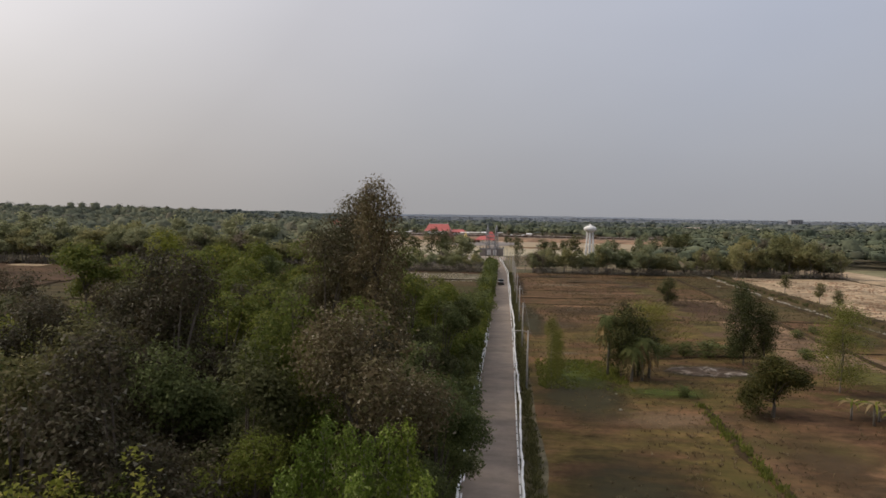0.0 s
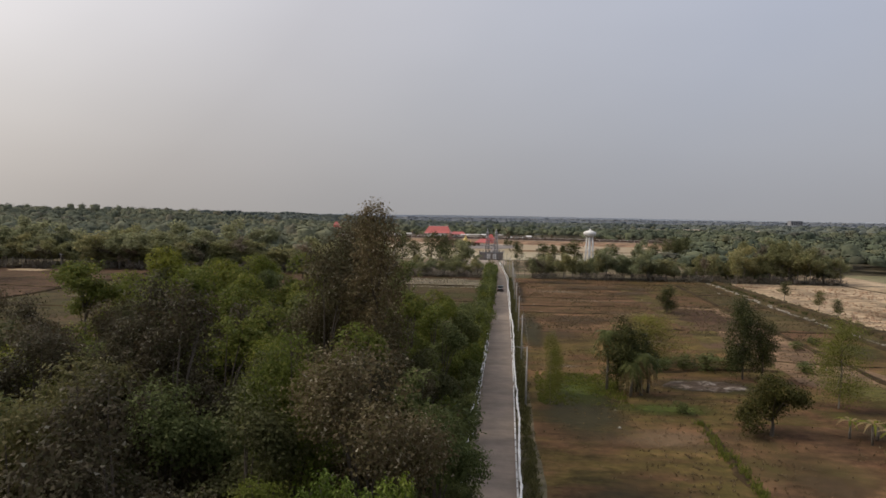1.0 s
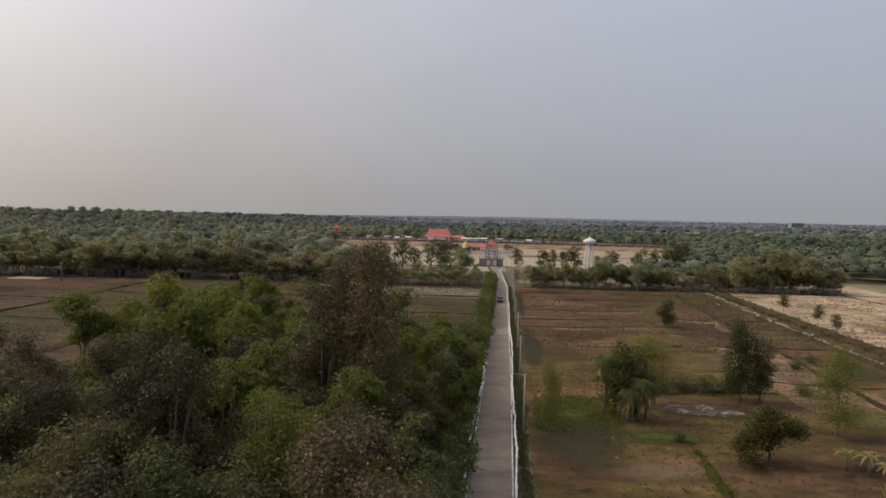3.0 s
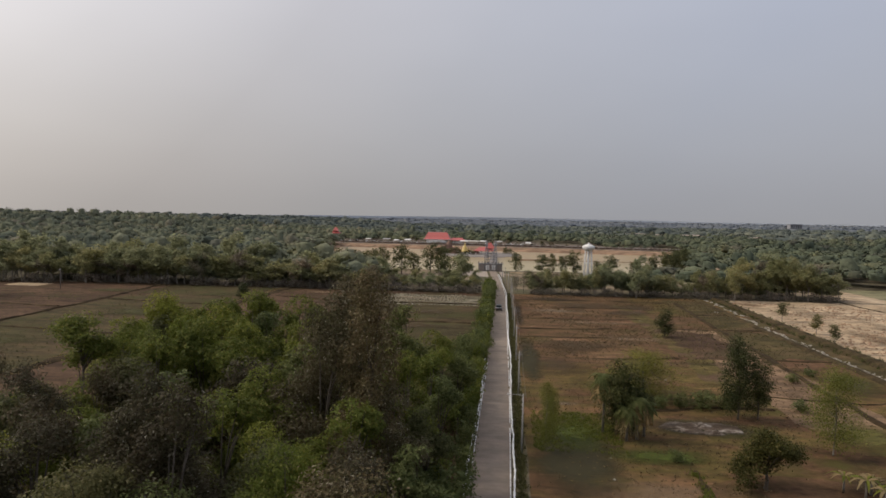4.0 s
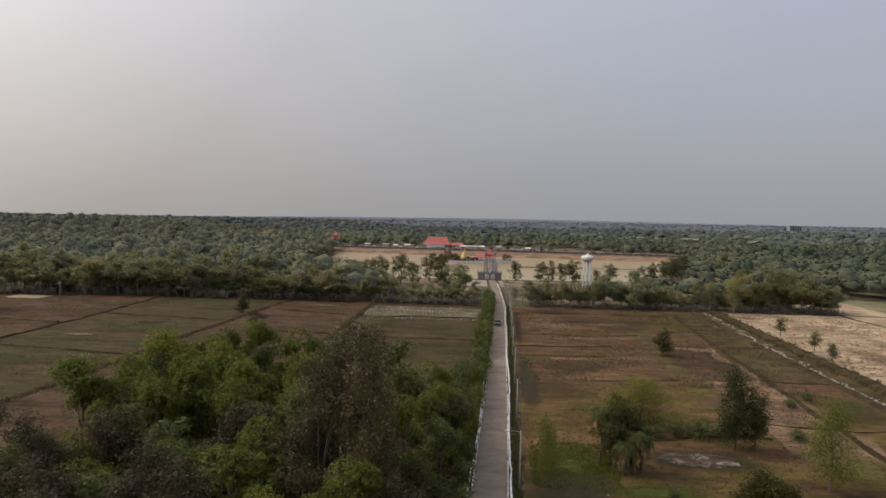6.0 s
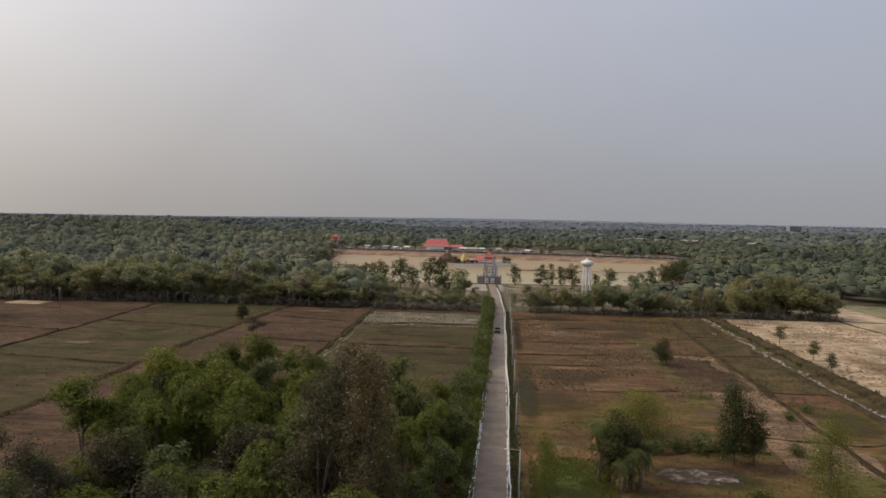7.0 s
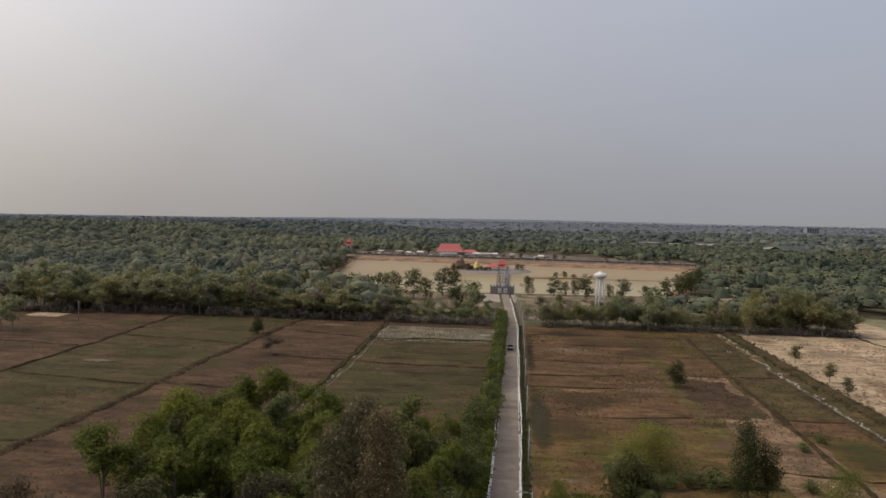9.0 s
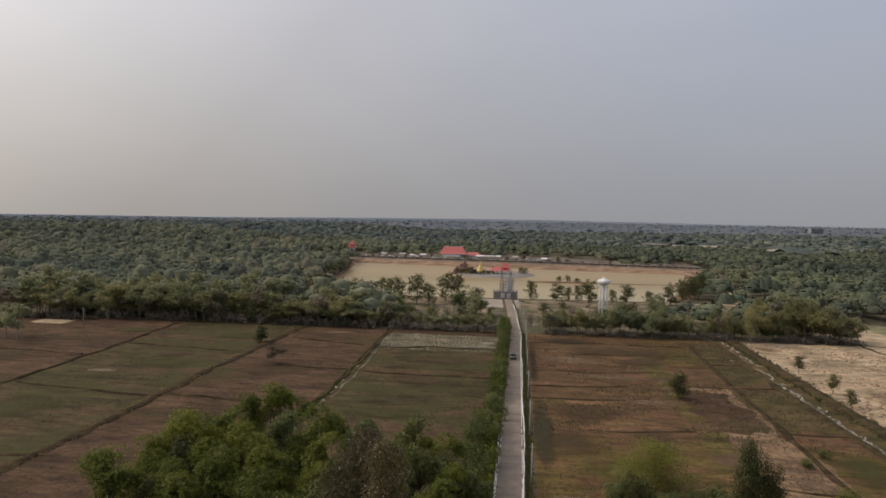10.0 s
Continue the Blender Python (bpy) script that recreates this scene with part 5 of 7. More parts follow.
# ---- hedge of shrubs and small trees along the west side of the road ----
y = 86.0
while y < 274:
    edge = road_x(y) - road_half(y)
    top = (6.2 - 1.6 * max(0.0, (y - 235) / 40)) + 2.4 * noise.noise((y * 0.06, 3.3, 0.2)) + rng_s.uniform(-0.8, 0.8) - (1.2 if 120 < y < 160 else 0)
    plant(rng_s.choice(("shrub_a", "shrub_b", "shrub_b")), edge - 2.0 + rng_s.uniform(-0.5, 0.4), y, top * rng_s.uniform(0.85, 1.15), rng_s.uniform(3.4, 5.2), group="hedge along the road", category="shrub", name="shrub")
    if y < 130 and rng_s.random() < 0.6:
        plant("shrub_a", edge - 4.4 + rng_s.uniform(-0.5, 0.8), y + 1, top * 1.15, 4.4, group="hedge along the road", category="shrub", name="shrub")
    y += rng_s.uniform(2.6, 3.8)

# ---- single trees of the eastern fields ----
plant("round_a", 30.4, 72.0, 7.4, 8.2, label="low round dark green tree in the dry field")
plant("lone_b", 36.6, 97.6, 13.2, 5.4, label="dark green tree with an uneven crown in the field")
plant("bush_tree", 39.6, 98.0, 9.6, 5.0, label="dark green tree beside a larger one in the field")
plant("wispy_a", 43.6, 84.0, 12.2, 7.4, label="thin-leaved yellow-green tree on a bare trunk")
plant("bush_tree", 42.4, 165.0, 7.4, 5.4, label="small dense dark tree alone in the field")
plant("wispy_a", 24.5, 108.0, 8.4, 12.0, label="pale thin-leaved tree behind the palms")
plant("wispy_a", 6.4, 80.0, 10.0, 2.6, label="slim wispy tree beside the road")
plant("wispy_a", 7.6, 85.0, 7.4, 2.4, label="slim wispy tree beside the road")
plant("slim_a", 86.0, 199.0, 6.0, 4.2, label="small olive tree on the bare sand")
plant("slim_a", 85.6, 177.0, 5.4, 4.2, label="small olive tree on the bare sand")
plant("slim_a", 83.6, 163.5, 5.0, 3.8, label="small olive tree on the bare sand")
plant("bare_a", -74.0, 182.0, 6.0, 7.0, label="half-bare brown tree in the paddy")
plant("bush_tree", -92.0, 213.0, 6.2, 6.0, label="small dark tree on the paddy dike")
for x, y, top, w in ((23.4, 101.5, 2.2, 3.4), (26.2, 102.0, 2.0, 3.2), (29.0, 102.4, 2.4, 3.4), (33.4, 103.4, 2.6, 5.2), (36.2, 103.4, 2.2, 4.0), (20.4, 100.6, 2.6, 3.6), (22.4, 78.5, 1.6, 2.0), (48, 103, 1.8, 3.4), (55, 122, 1.6, 3), (61, 128, 1.5, 2.6)):
    plant("shrub_a", x, y, top, w, category="shrub", name="shrub", group="bushes in the dry field")


# ---- far belt of trees and the woods behind ----
rng_b = random.Random(11)
BELT = "trees of the far belt"
back_row, scrub, bank_growth, yard_bushes = [], [], [], []


def belt_top(x):
    """Crown height along the belt, higher and darker at some stretches."""
    base = 11.0 + 2.2 * noise.noise((x * 0.05, 0.4, 0.8)) + 1.5 * noise.noise((x * 0.21, 2.4, 0.8))
    if x < -60:
        base += min(5.0, (-60 - x) * 0.12)
    if x > -66:
        base -= 2.2
    if x > 95:
        base += 4.0
    return base


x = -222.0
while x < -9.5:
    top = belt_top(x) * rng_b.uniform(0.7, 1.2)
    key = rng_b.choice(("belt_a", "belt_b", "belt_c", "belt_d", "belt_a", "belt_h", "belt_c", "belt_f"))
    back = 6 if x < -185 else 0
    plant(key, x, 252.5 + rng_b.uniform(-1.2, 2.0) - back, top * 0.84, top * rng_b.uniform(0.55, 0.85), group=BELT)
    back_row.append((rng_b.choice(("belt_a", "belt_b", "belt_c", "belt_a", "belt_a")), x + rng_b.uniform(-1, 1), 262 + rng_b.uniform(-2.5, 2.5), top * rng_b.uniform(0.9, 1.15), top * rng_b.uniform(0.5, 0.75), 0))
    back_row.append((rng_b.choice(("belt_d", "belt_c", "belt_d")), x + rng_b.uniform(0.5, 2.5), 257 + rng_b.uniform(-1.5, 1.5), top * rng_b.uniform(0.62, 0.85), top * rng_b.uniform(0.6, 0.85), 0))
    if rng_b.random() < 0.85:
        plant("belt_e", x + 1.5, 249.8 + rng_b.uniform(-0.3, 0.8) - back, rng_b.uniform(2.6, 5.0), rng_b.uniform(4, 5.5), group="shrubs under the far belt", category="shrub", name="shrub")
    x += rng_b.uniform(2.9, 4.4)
# stretches east of the road: from x, to x, heights, width for height, share of gaps, kinds
for x0, x1, low, high, lean, gaps, kinds in (
    (5.0, 16, 6.5, 9.5, 0.55, 0.0, ("belt_g", "belt_g", "belt_g", "belt_f")),
    (12, 41, 7.0, 10.6, 0.56, 0.02, ("belt_b", "belt_h", "belt_a", "belt_d", "belt_c")),
    (41, 58, 8.5, 12.5, 0.66, 0.0, ("belt_d", "belt_d", "belt_a")),
    (58, 76, 5.5, 9.5, 0.55, 0.12, ("belt_c", "belt_f", "belt_h", "belt_a")),
    (76, 94, 7.5, 12.0, 0.45, 0.12, ("belt_h", "belt_c", "belt_h", "belt_f")),
    (94, 129, 9.5, 15.0, 0.62, 0.0, ("belt_c", "belt_a", "belt_c", "belt_f", "belt_b")),
):
    x = x0
    while x < x1:
        top = rng_b.uniform(low, high)
        if rng_b.random() > gaps:
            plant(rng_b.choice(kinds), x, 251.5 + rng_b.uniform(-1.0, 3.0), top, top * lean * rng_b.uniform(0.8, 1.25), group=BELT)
        if rng_b.random() < 0.75 and x > 12:
            back_row.append((rng_b.choice(("belt_d", "belt_c")), x + rng_b.uniform(0, 2), 256 + rng_b.uniform(-1, 2), top * rng_b.uniform(0.5, 0.75), top * rng_b.uniform(0.55, 0.75), 0))
        if rng_b.random() < 0.8 - gaps:
            back_row.append((rng_b.choice(kinds), x + 1.5, 259 + rng_b.uniform(-2.0, 3.5), top * rng_b.uniform(0.8, 1.1), top * lean, 0))
        if rng_b.random() < 0.75:
            plant("belt_e", x + 1.2, 250.2 + rng_b.uniform(-0.4, 1.2), rng_b.uniform(1.8, 3.8), rng_b.uniform(3.5, 5.0), group="shrubs under the far belt", category="shrub", name="shrub")
        x += rng_b.uniform(2.4, 3.8)
for key, x, y, top, w in (("belt_d", 57.5, 263, 16.5, 7.5), ("belt_d", -17.5, 264, 14.8, 10.5), ("belt_d", -117, 264, 22.5, 14), ("belt_d", -104, 266, 19, 11), ("belt_h", 88.6, 248.4, 12.5, 4.5), ("belt_h", 80.6, 248.8, 11.0, 4.5), ("belt_a", 108, 264, 18.5, 13), ("belt_c", 109, 255.4, 17.0, 9.5), ("belt_f", 103, 258, 16.0, 7.0), ("belt_b", 115, 258, 16.4, 7.5), ("belt_f", 122, 257, 14.5, 8.0), ("belt_h", 37.3, 250.0, 12.0, 3.6), ("belt_h", 87.7, 243.6, 12.6, 5.0), ("shore_b", 69.3, 309.0, 9.5, 5.0), ("shore_b", 65.5, 306.0, 6.5, 7.0), ("belt_c", 116, 262, 15, 10), ("belt_c", -176, 247, 14.5, 9), ("belt_d", -178, 200, 13.5, 9), ("belt_a", -186, 204, 12.5, 9), ("belt_d", 52, 246.5, 9.5, 6.5)):
    plant(key, x, y, top, w, group=BELT, label="large tree standing out of the far belt")

# trees on the strip along the pond
for x, y, top, w in ((7.6, 350, 9.2, 6), (22, 353, 8.2, 6.5), (28.2, 352, 6.8, 4.5), (33.2, 352, 7.8, 4.6), (39.6, 352, 10.2, 8), (52.4, 352, 6.2, 4.5), (60.2, 354, 8.6, 6.5), (72, 352, 6.0, 5), (84, 354, 9.5, 6),
                     (-80, 358, 9.5, 6), (-69, 330, 11.5, 7), (-62.5, 322, 13.0, 8), (-53.5, 326, 14.0, 11), (-39.5, 340, 14.2, 10), (-33.0, 343, 13.0, 9), (-46, 318, 11.0, 9), (-28, 300, 10.0, 9), (-88, 330, 11, 9), (-76, 318, 11, 9), (-20, 292, 12, 10), (95, 372, 10, 7), (101, 380, 11, 8), (106, 388, 10, 7), (112, 400, 11, 8), (116, 420, 10, 8), (92, 362, 8, 5)):
    plant(rng_b.choice(("shore_a", "shore_b")), x, y, top * (1.28 if x > 0 else 1.15), w * (1.35 if x > 0 else 1.15), group="trees along the pond")
for k in range(95):  # scrub between the belt and the pond
    x, y = (rng_b.uniform(-95, -14), rng_b.uniform(266, 300)) if k % 5 < 2 else (rng_b.uniform(9, 132), rng_b.uniform(264, 322))
    scrub.append((rng_b.choice(("belt_e", "belt_f", "shore_b", "belt_e", "shore_a")), x, y, rng_b.uniform(2.6, 6.8), rng_b.uniform(4.0, 7.0), 0))
for k in range(34):  # growth on the western bank
    y = 352 + k * 5.2 + rng_b.uniform(-2, 2)
    bank_growth.append((rng_b.choice(("shore_b", "belt_e", "belt_a", "shore_a")), -124 - 0.14 * (y - 350) + rng_b.uniform(-3, 3), y, rng_b.uniform(5.0, 10.0), rng_b.uniform(5, 8), 0.9))
thicket("belt_thicket", back_row, "dense trees behind the front row of the belt, haze in their colour")
thicket("scrub", scrub, "low scrub on the dusty ground behind the belt", "scrub")
thicket("bank_growth", bank_growth, "grey-green trees on the pond's earth bank")
plant("blossom", -99, 352, 9.4, 9.0)
plant("blossom", -92, 356, 8.2, 7.5)


def lump_base(cuts):
    bm = bmesh.new()
    bmesh.ops.create_icosphere(bm, subdivisions=cuts, radius=1.0)
    v = np.array([vt.co[:] for vt in bm.verts])
    f = np.array([[vt.index for vt in fc.verts] for fc in bm.faces])
    bm.free()
    return v, f


def scatter_wood(name, seed, count, region, tops, widths, cuts, sprays, size, mat, label, flat=1.0):
    """A far wood as one sheet of many uneven crowns with ragged sprays of leaves, too many to count."""
    rng = np.random.default_rng(seed)
    pts = []
    while len(pts) < count:
        x, y = region(rng)
        if x is None:
            continue
        pts.append((x, y, rise(x, y)))
    pts = np.array(pts)
    top = rng.uniform(*tops, count) * (1 + 0.12 * rng.standard_normal(count).clip(-1.6, 2.4))
    top = np.where(rng.random(count) < 0.05, top * 1.36, top)
    wide = rng.uniform(*widths, count)
    half = np.stack([wide / 2, wide / 2 * rng.uniform(0.8, 1.2, count), top * rng.uniform(0.38, 0.5, count)], 1)
    tone = rng.random(count)
    bv, bf = lump_base(cuts)
    bf = bf[bv[bf][:, :, 2].mean(1) > -0.6]
    a, b = rng.normal(size=(2, count, 3))
    ph = rng.uniform(0, 6.28, (2, count, 1))
    r = 0.68 + 0.16 * np.cos(2.2 * a @ bv.T + ph[0]) + 0.14 * np.cos(4.5 * b @ bv.T + ph[1]) + 0.1 * rng.standard_normal((count, len(bv)))
    taper = rng.uniform(-0.05, 0.35, (count, 1))
    co = bv[None] * r[:, :, None] * half[:, None, :]
    co[:, :, :2] *= (1 - taper * bv[None, :, 2])[:, :, None]
    # tops flattened to keep their shading low: the softness of haze, by shape
    co[:, :, 2] = np.where(co[:, :, 2] < 0, co[:, :, 2] * (2.25 - flat), co[:, :, 2] * flat)
    centre = pts + np.stack([np.zeros(count), np.zeros(count), top * (1.0 - 0.42 * flat)], 1)
    half[:, 2] *= flat
    co = (co + centre[:, None, :]).reshape(-1, 3)
    fc = (bf[None] + (np.arange(count) * len(bv))[:, None, None]).reshape(-1, 3)
    d = rng.normal(size=(count, sprays, 3))
    d[:, :, 2] = np.abs(d[:, :, 2]) * 1.2 - 0.5
    d /= np.linalg.norm(d, axis=2)[:, :, None]
    off = d * half[:, None, :] * rng.uniform(0.72, 1.15, (count, sprays, 1))
    off[:, :, :2] *= (1 - taper * d[:, :, 2])[:, :, None]
    c = (centre[:, None, :] + off).reshape(-1, 3)
    n = len(c)
    # sprays turned upwards for the same low contrast
    face = d.reshape(-1, 3) * 0.7 + np.array((0.0, 0.0, 0.7)) + rng.normal(size=(n, 3)) * 0.3
    u = np.cross(face, rng.normal(size=(n, 3)))
    w = np.cross(face, u)
    s = (np.repeat(wide / wide.mean(), sprays) * size * rng.uniform(0.5, 1.2, n))[:, None]
    u, w = u / np.linalg.norm(u, axis=1)[:, None] * s, w / np.linalg.norm(w, axis=1)[:, None] * s * 0.7
    lc = np.stack([c - u / 2 - w / 2, c - u / 2 + w / 2, c + u / 2], 1).reshape(-1, 3)
    allco = np.concatenate([co, lc])
    allfc = np.concatenate([fc, np.arange(3 * n).reshape(-1, 3) + len(co)])
    me = bpy.data.meshes.new(name)
    me.vertices.add(len(allco))
    me.vertices.foreach_set("co", allco.ravel())
    me.loops.add(allfc.size)
    me.loops.foreach_set("vertex_index", allfc.ravel())
    me.polygons.add(len(allfc))
    me.polygons.foreach_set("loop_start", np.arange(0, allfc.size, 3))
    me.polygons.foreach_set("use_smooth", np.ones(len(allfc), bool))
    at = me.attributes.new("tone", "FLOAT", "POINT")
    at.data.foreach_set("value", np.concatenate([np.repeat(tone, len(bv)), np.repeat(tone, sprays * 3)]))
    me.materials.append(mat)
    me.update(calc_edges=True)
    tagged(new(name, me), label, "woods", kind="stuff")


def in_pond(x, y):
    return -127 - 0.15 * (y - 356) < x < 102 + 0.28 * (y - 356) and 318 < y < 628 - 0.19 * x + 12


def on_track(x, y):
    return 355 < y < 610 and abs(x - (126 + 0.19 * (y - 363))) < 7


def west_wood(rng):
    y = rng.uniform(262, 900)
    x = rng.uniform(-0.95 * y - 60, -120 if y > 300 else -60)
    if in_pond(x, y) or (x > -150 and 300 < y < 345 and rng.random() < 0.75):
        return None, None
    if -245 < x and 625 < y < 748:
        return None, None
    return x, y


def east_wood(rng):
    y = rng.uniform(268, 900)
    x = rng.uniform(60 if y < 300 else 100, 0.8 * y + 60)
    if in_pond(x, y) or on_track(x, y) or (130 < x < 260 and y < 302) or (x < 175 and 625 < y < 690):
        return None, None
    if 60 < x < 138 and 276 < y < 345 and rng.random() < 0.6:
        return None, None
    if (84 < x < 138 and 345 < y < 374) or (325 < x < 430 and y > 850):
        return None, None
    return x, y


def north_wood(rng):
    y = rng.uniform(700, 1000)
    x = rng.uniform(-320, 330)
    if (y < 716 and x < 172) or (x < -180 and y < 735):
        return None, None
    return x, y


def open_land(x, y):
    return (200 < x < 350 and 905 < y < 1185) or (325 < x < 430 and 850 < y < 1062)


def far_wood(rng):
    y = math.sqrt(rng.uniform(880 ** 2, 1900 ** 2))
    x = rng.uniform(-1.0, 0.85) * y
    return (None, None) if open_land(x, y) else (x, y)


def farthest_wood(rng):
    y = math.sqrt(rng.uniform(1850 ** 2, 4600 ** 2))
    return rng.uniform(-1.0, 0.9) * y, y


scatter_wood("woods_1", 21, 4200, west_wood, (9, 14), (8, 16), 1, 30, 2.1, C_WOOD, "dense grey-green woods behind the paddies", 0.42)
scatter_wood("woods_2", 22, 2900, east_wood, (6.5, 10.5), (8, 16), 1, 30, 2.1, C_DIMWOOD, "dense woods east of the pond, shade put into their colour", 0.38)
scatter_wood("woods_3", 23, 1700, north_wood, (8, 11), (8, 16), 1, 26, 2.1, C_DIMWOOD, "dense woods behind the temple, shade put into their colour", 0.38)
scatter_wood("woods_4", 24, 6800, far_wood, (10, 12), (14, 28), 1, 8, 3.6, C_MIDWOOD, "woods stretching to the horizon, haze put into their colour", 0.28)
scatter_wood("woods_5", 25, 4500, farthest_wood, (10.5, 11.8), (20, 44), 1, 1, 6.0, C_FARWOOD, "woods stretching to the horizon, haze put into their colour", 0.2)


def canopy_sheet(name, y0, y1, lift, mat, ny):
    """The closed roof of leaves of a far wood, uneven, from which single crowns stand out; shade of the gaps is in its
    colour.
    """
    v, f, nx = [], [], 90
    for j in range(ny + 1):
        y = y0 * (y1 / y0) ** (j / ny)
        for i in range(nx + 1):
            x = (-1.02 + 1.92 * i / nx) * y
            low = open_land(x, y) or (j == 0)
            v.append((x, y, rise(x, y) + (-0.5 if low else lift + 1.4 * noise.noise((x * 0.011, y * 0.011, 3.0)))))
    f = [(j * (nx + 1) + i, j * (nx + 1) + i + 1, (j + 1) * (nx + 1) + i + 1, (j + 1) * (nx + 1) + i) for j in range(ny) for i in range(nx)]
    me = mesh_from(name, v, f, mat, True)
    me.attributes.new("tone", "FLOAT", "POINT").data.foreach_set("value", np.full(len(v), 0.45))
    tagged(new(name, me), "closed leafy canopy of the far woods, shade and haze in its colour", "woods", kind="stuff")


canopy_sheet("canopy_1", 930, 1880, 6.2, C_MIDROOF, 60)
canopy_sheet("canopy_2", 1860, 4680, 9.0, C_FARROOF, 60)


def hazed_ridge():
    """Low hills at the edge of sight, highest ahead, with the haze of distance in their colour."""
    v, f = [], []
    n = 160
    for i in range(n + 1):
        a = radians(-62 + 124 * i / n)
        r = 4750
        z = 29 + 4 * noise.noise((i * 0.09, 0.5, 0.1)) + 1.5 * noise.noise((i * 0.5, 1.5, 0.1)) + 11 * math.exp(-((i - 80) / 22) ** 2)
        v += [(r * math.sin(a), r * math.cos(a), -30), (r * math.sin(a), r * math.cos(a), z)]
    f = [(2 * i, 2 * i + 2, 2 * i + 3, 2 * i + 1) for i in range(n)]
    tagged(new("backdrop", mesh_from("backdrop", v, f, M_HAZEHILL, True)), "low wooded ridge on the horizon, haze painted into its colour", "ridge", kind="structure")


hazed_ridge()

# ---- water tower ----
tower = thing("water_tower", (40.0, 296, 0), "white champagne-glass water tower on slanting legs", "water tower")
part("tank", revolve("tank", [(1.3, 15.6), (1.6, 16.0), (2.5, 16.5), (2.85, 16.9), (2.9, 17.3), (2.9, 17.9), (2.6, 18.2), (1.4, 18.75), (0.5, 19.0), (0.42, 19.6), (0.0, 19.65)], M_WHITE, 24), None, tower)
part("riser_pipe", tube("riser_pipe", [(0, 0, -0.2), (0, 0, 15.8)], [0.3, 0.3], M_WHITE, 10), None, tower)
for k in range(6):
    a = k * math.pi / 3 + 0.2
    part("leg", tube("leg", [(2.6 * math.cos(a), 2.6 * math.sin(a), -0.2), (1.9 * math.cos(a), 1.9 * math.sin(a), 8), (1.5 * math.cos(a), 1.5 * math.sin(a), 16.2)], [0.26, 0.24, 0.24], M_WHITE, 8), None, tower)
for z, r in ((5.0, 2.2), (10.0, 1.78)):
    v, f = [], []
    ring = [(r * math.cos(k * math.pi / 8), r * math.sin(k * math.pi / 8), z) for k in range(17)]
    add_tube(v, f, ring, [0.1] * 17, 6)
    part("ring_beam", mesh_from("ring_beam", v, f, M_WHITE, True), None, tower)


# ---- street lamp poles ----
def lamp_pole(y, arm):
    x = road_x(y) + 3.75
    ob = thing("street_lamp", (x, y, 0.0), "slender pale concrete pole with a lamp arm over the road", "street lamp", "poles along the road", random.Random(int(y)).uniform(-4, 4))
    pole = part("pole", tube("pole", [(0, 0, -0.3), (0.03, 0, 4), (0.05, 0, 7.8)], [0.14, 0.115, 0.085], M_CONCRETE, 8), None, ob)
    if arm:
        part("arm", tube("arm", [(0.05, 0, 7.55), (-0.7, 0, 7.68), (-1.6, 0, 7.66)], [0.045, 0.04, 0.04], M_CONCRETE, 6), None, ob)
        part("lamp_head", box(-2.0, -1.5, -0.1, 0.1, 7.58, 7.7, 0.03), M_WHITE, ob)
    else:
        part("crossarm", box(-0.45, 0.55, -0.05, 0.05, 7.1, 7.2, 0.01), M_GREY, ob)
    return x


pole_ys = [79, 105, 131, 157, 183, 209, 235, 262, 290, 318]
pole_xs = [lamp_pole(y, y == 79) for y in pole_ys]
for (xa, ya), (xb, yb) in zip(zip(pole_xs, pole_ys), zip(pole_xs[1:], pole_ys[1:])):
    v, f = [], []
    add_tube(v, f, [(xa + 0.45 + (xb - xa) * t, ya + (yb - ya) * t, 7.22 - 1.6 * t * (1 - t)) for t in (0, 0.2, 0.4, 0.6, 0.8, 1.0)], [0.016] * 6, 4)
    tagged(new("cable", mesh_from("cable", v, f, M_DARK)), "thin dark power cable between the poles", "cable", "cables along the road")

# poles in the paddies and by the belt
for x, y, h in ((-172.5, 227, 8), (91, 262, 9), (130, 372, 10), (152, 470, 10)):
    ob = thing("utility_pole", (x, y, 0), "plain grey concrete utility pole", "utility pole", "poles in the fields")
    part("pole", tube("pole", [(0, 0, -0.3), (0, 0, h)], [0.15, 0.1], M_WORN, 8), None, ob)
    part("crossarm", box(-0.8, 0.8, -0.06, 0.06, h - 0.7, h - 0.55, 0.01), M_GREY, ob)


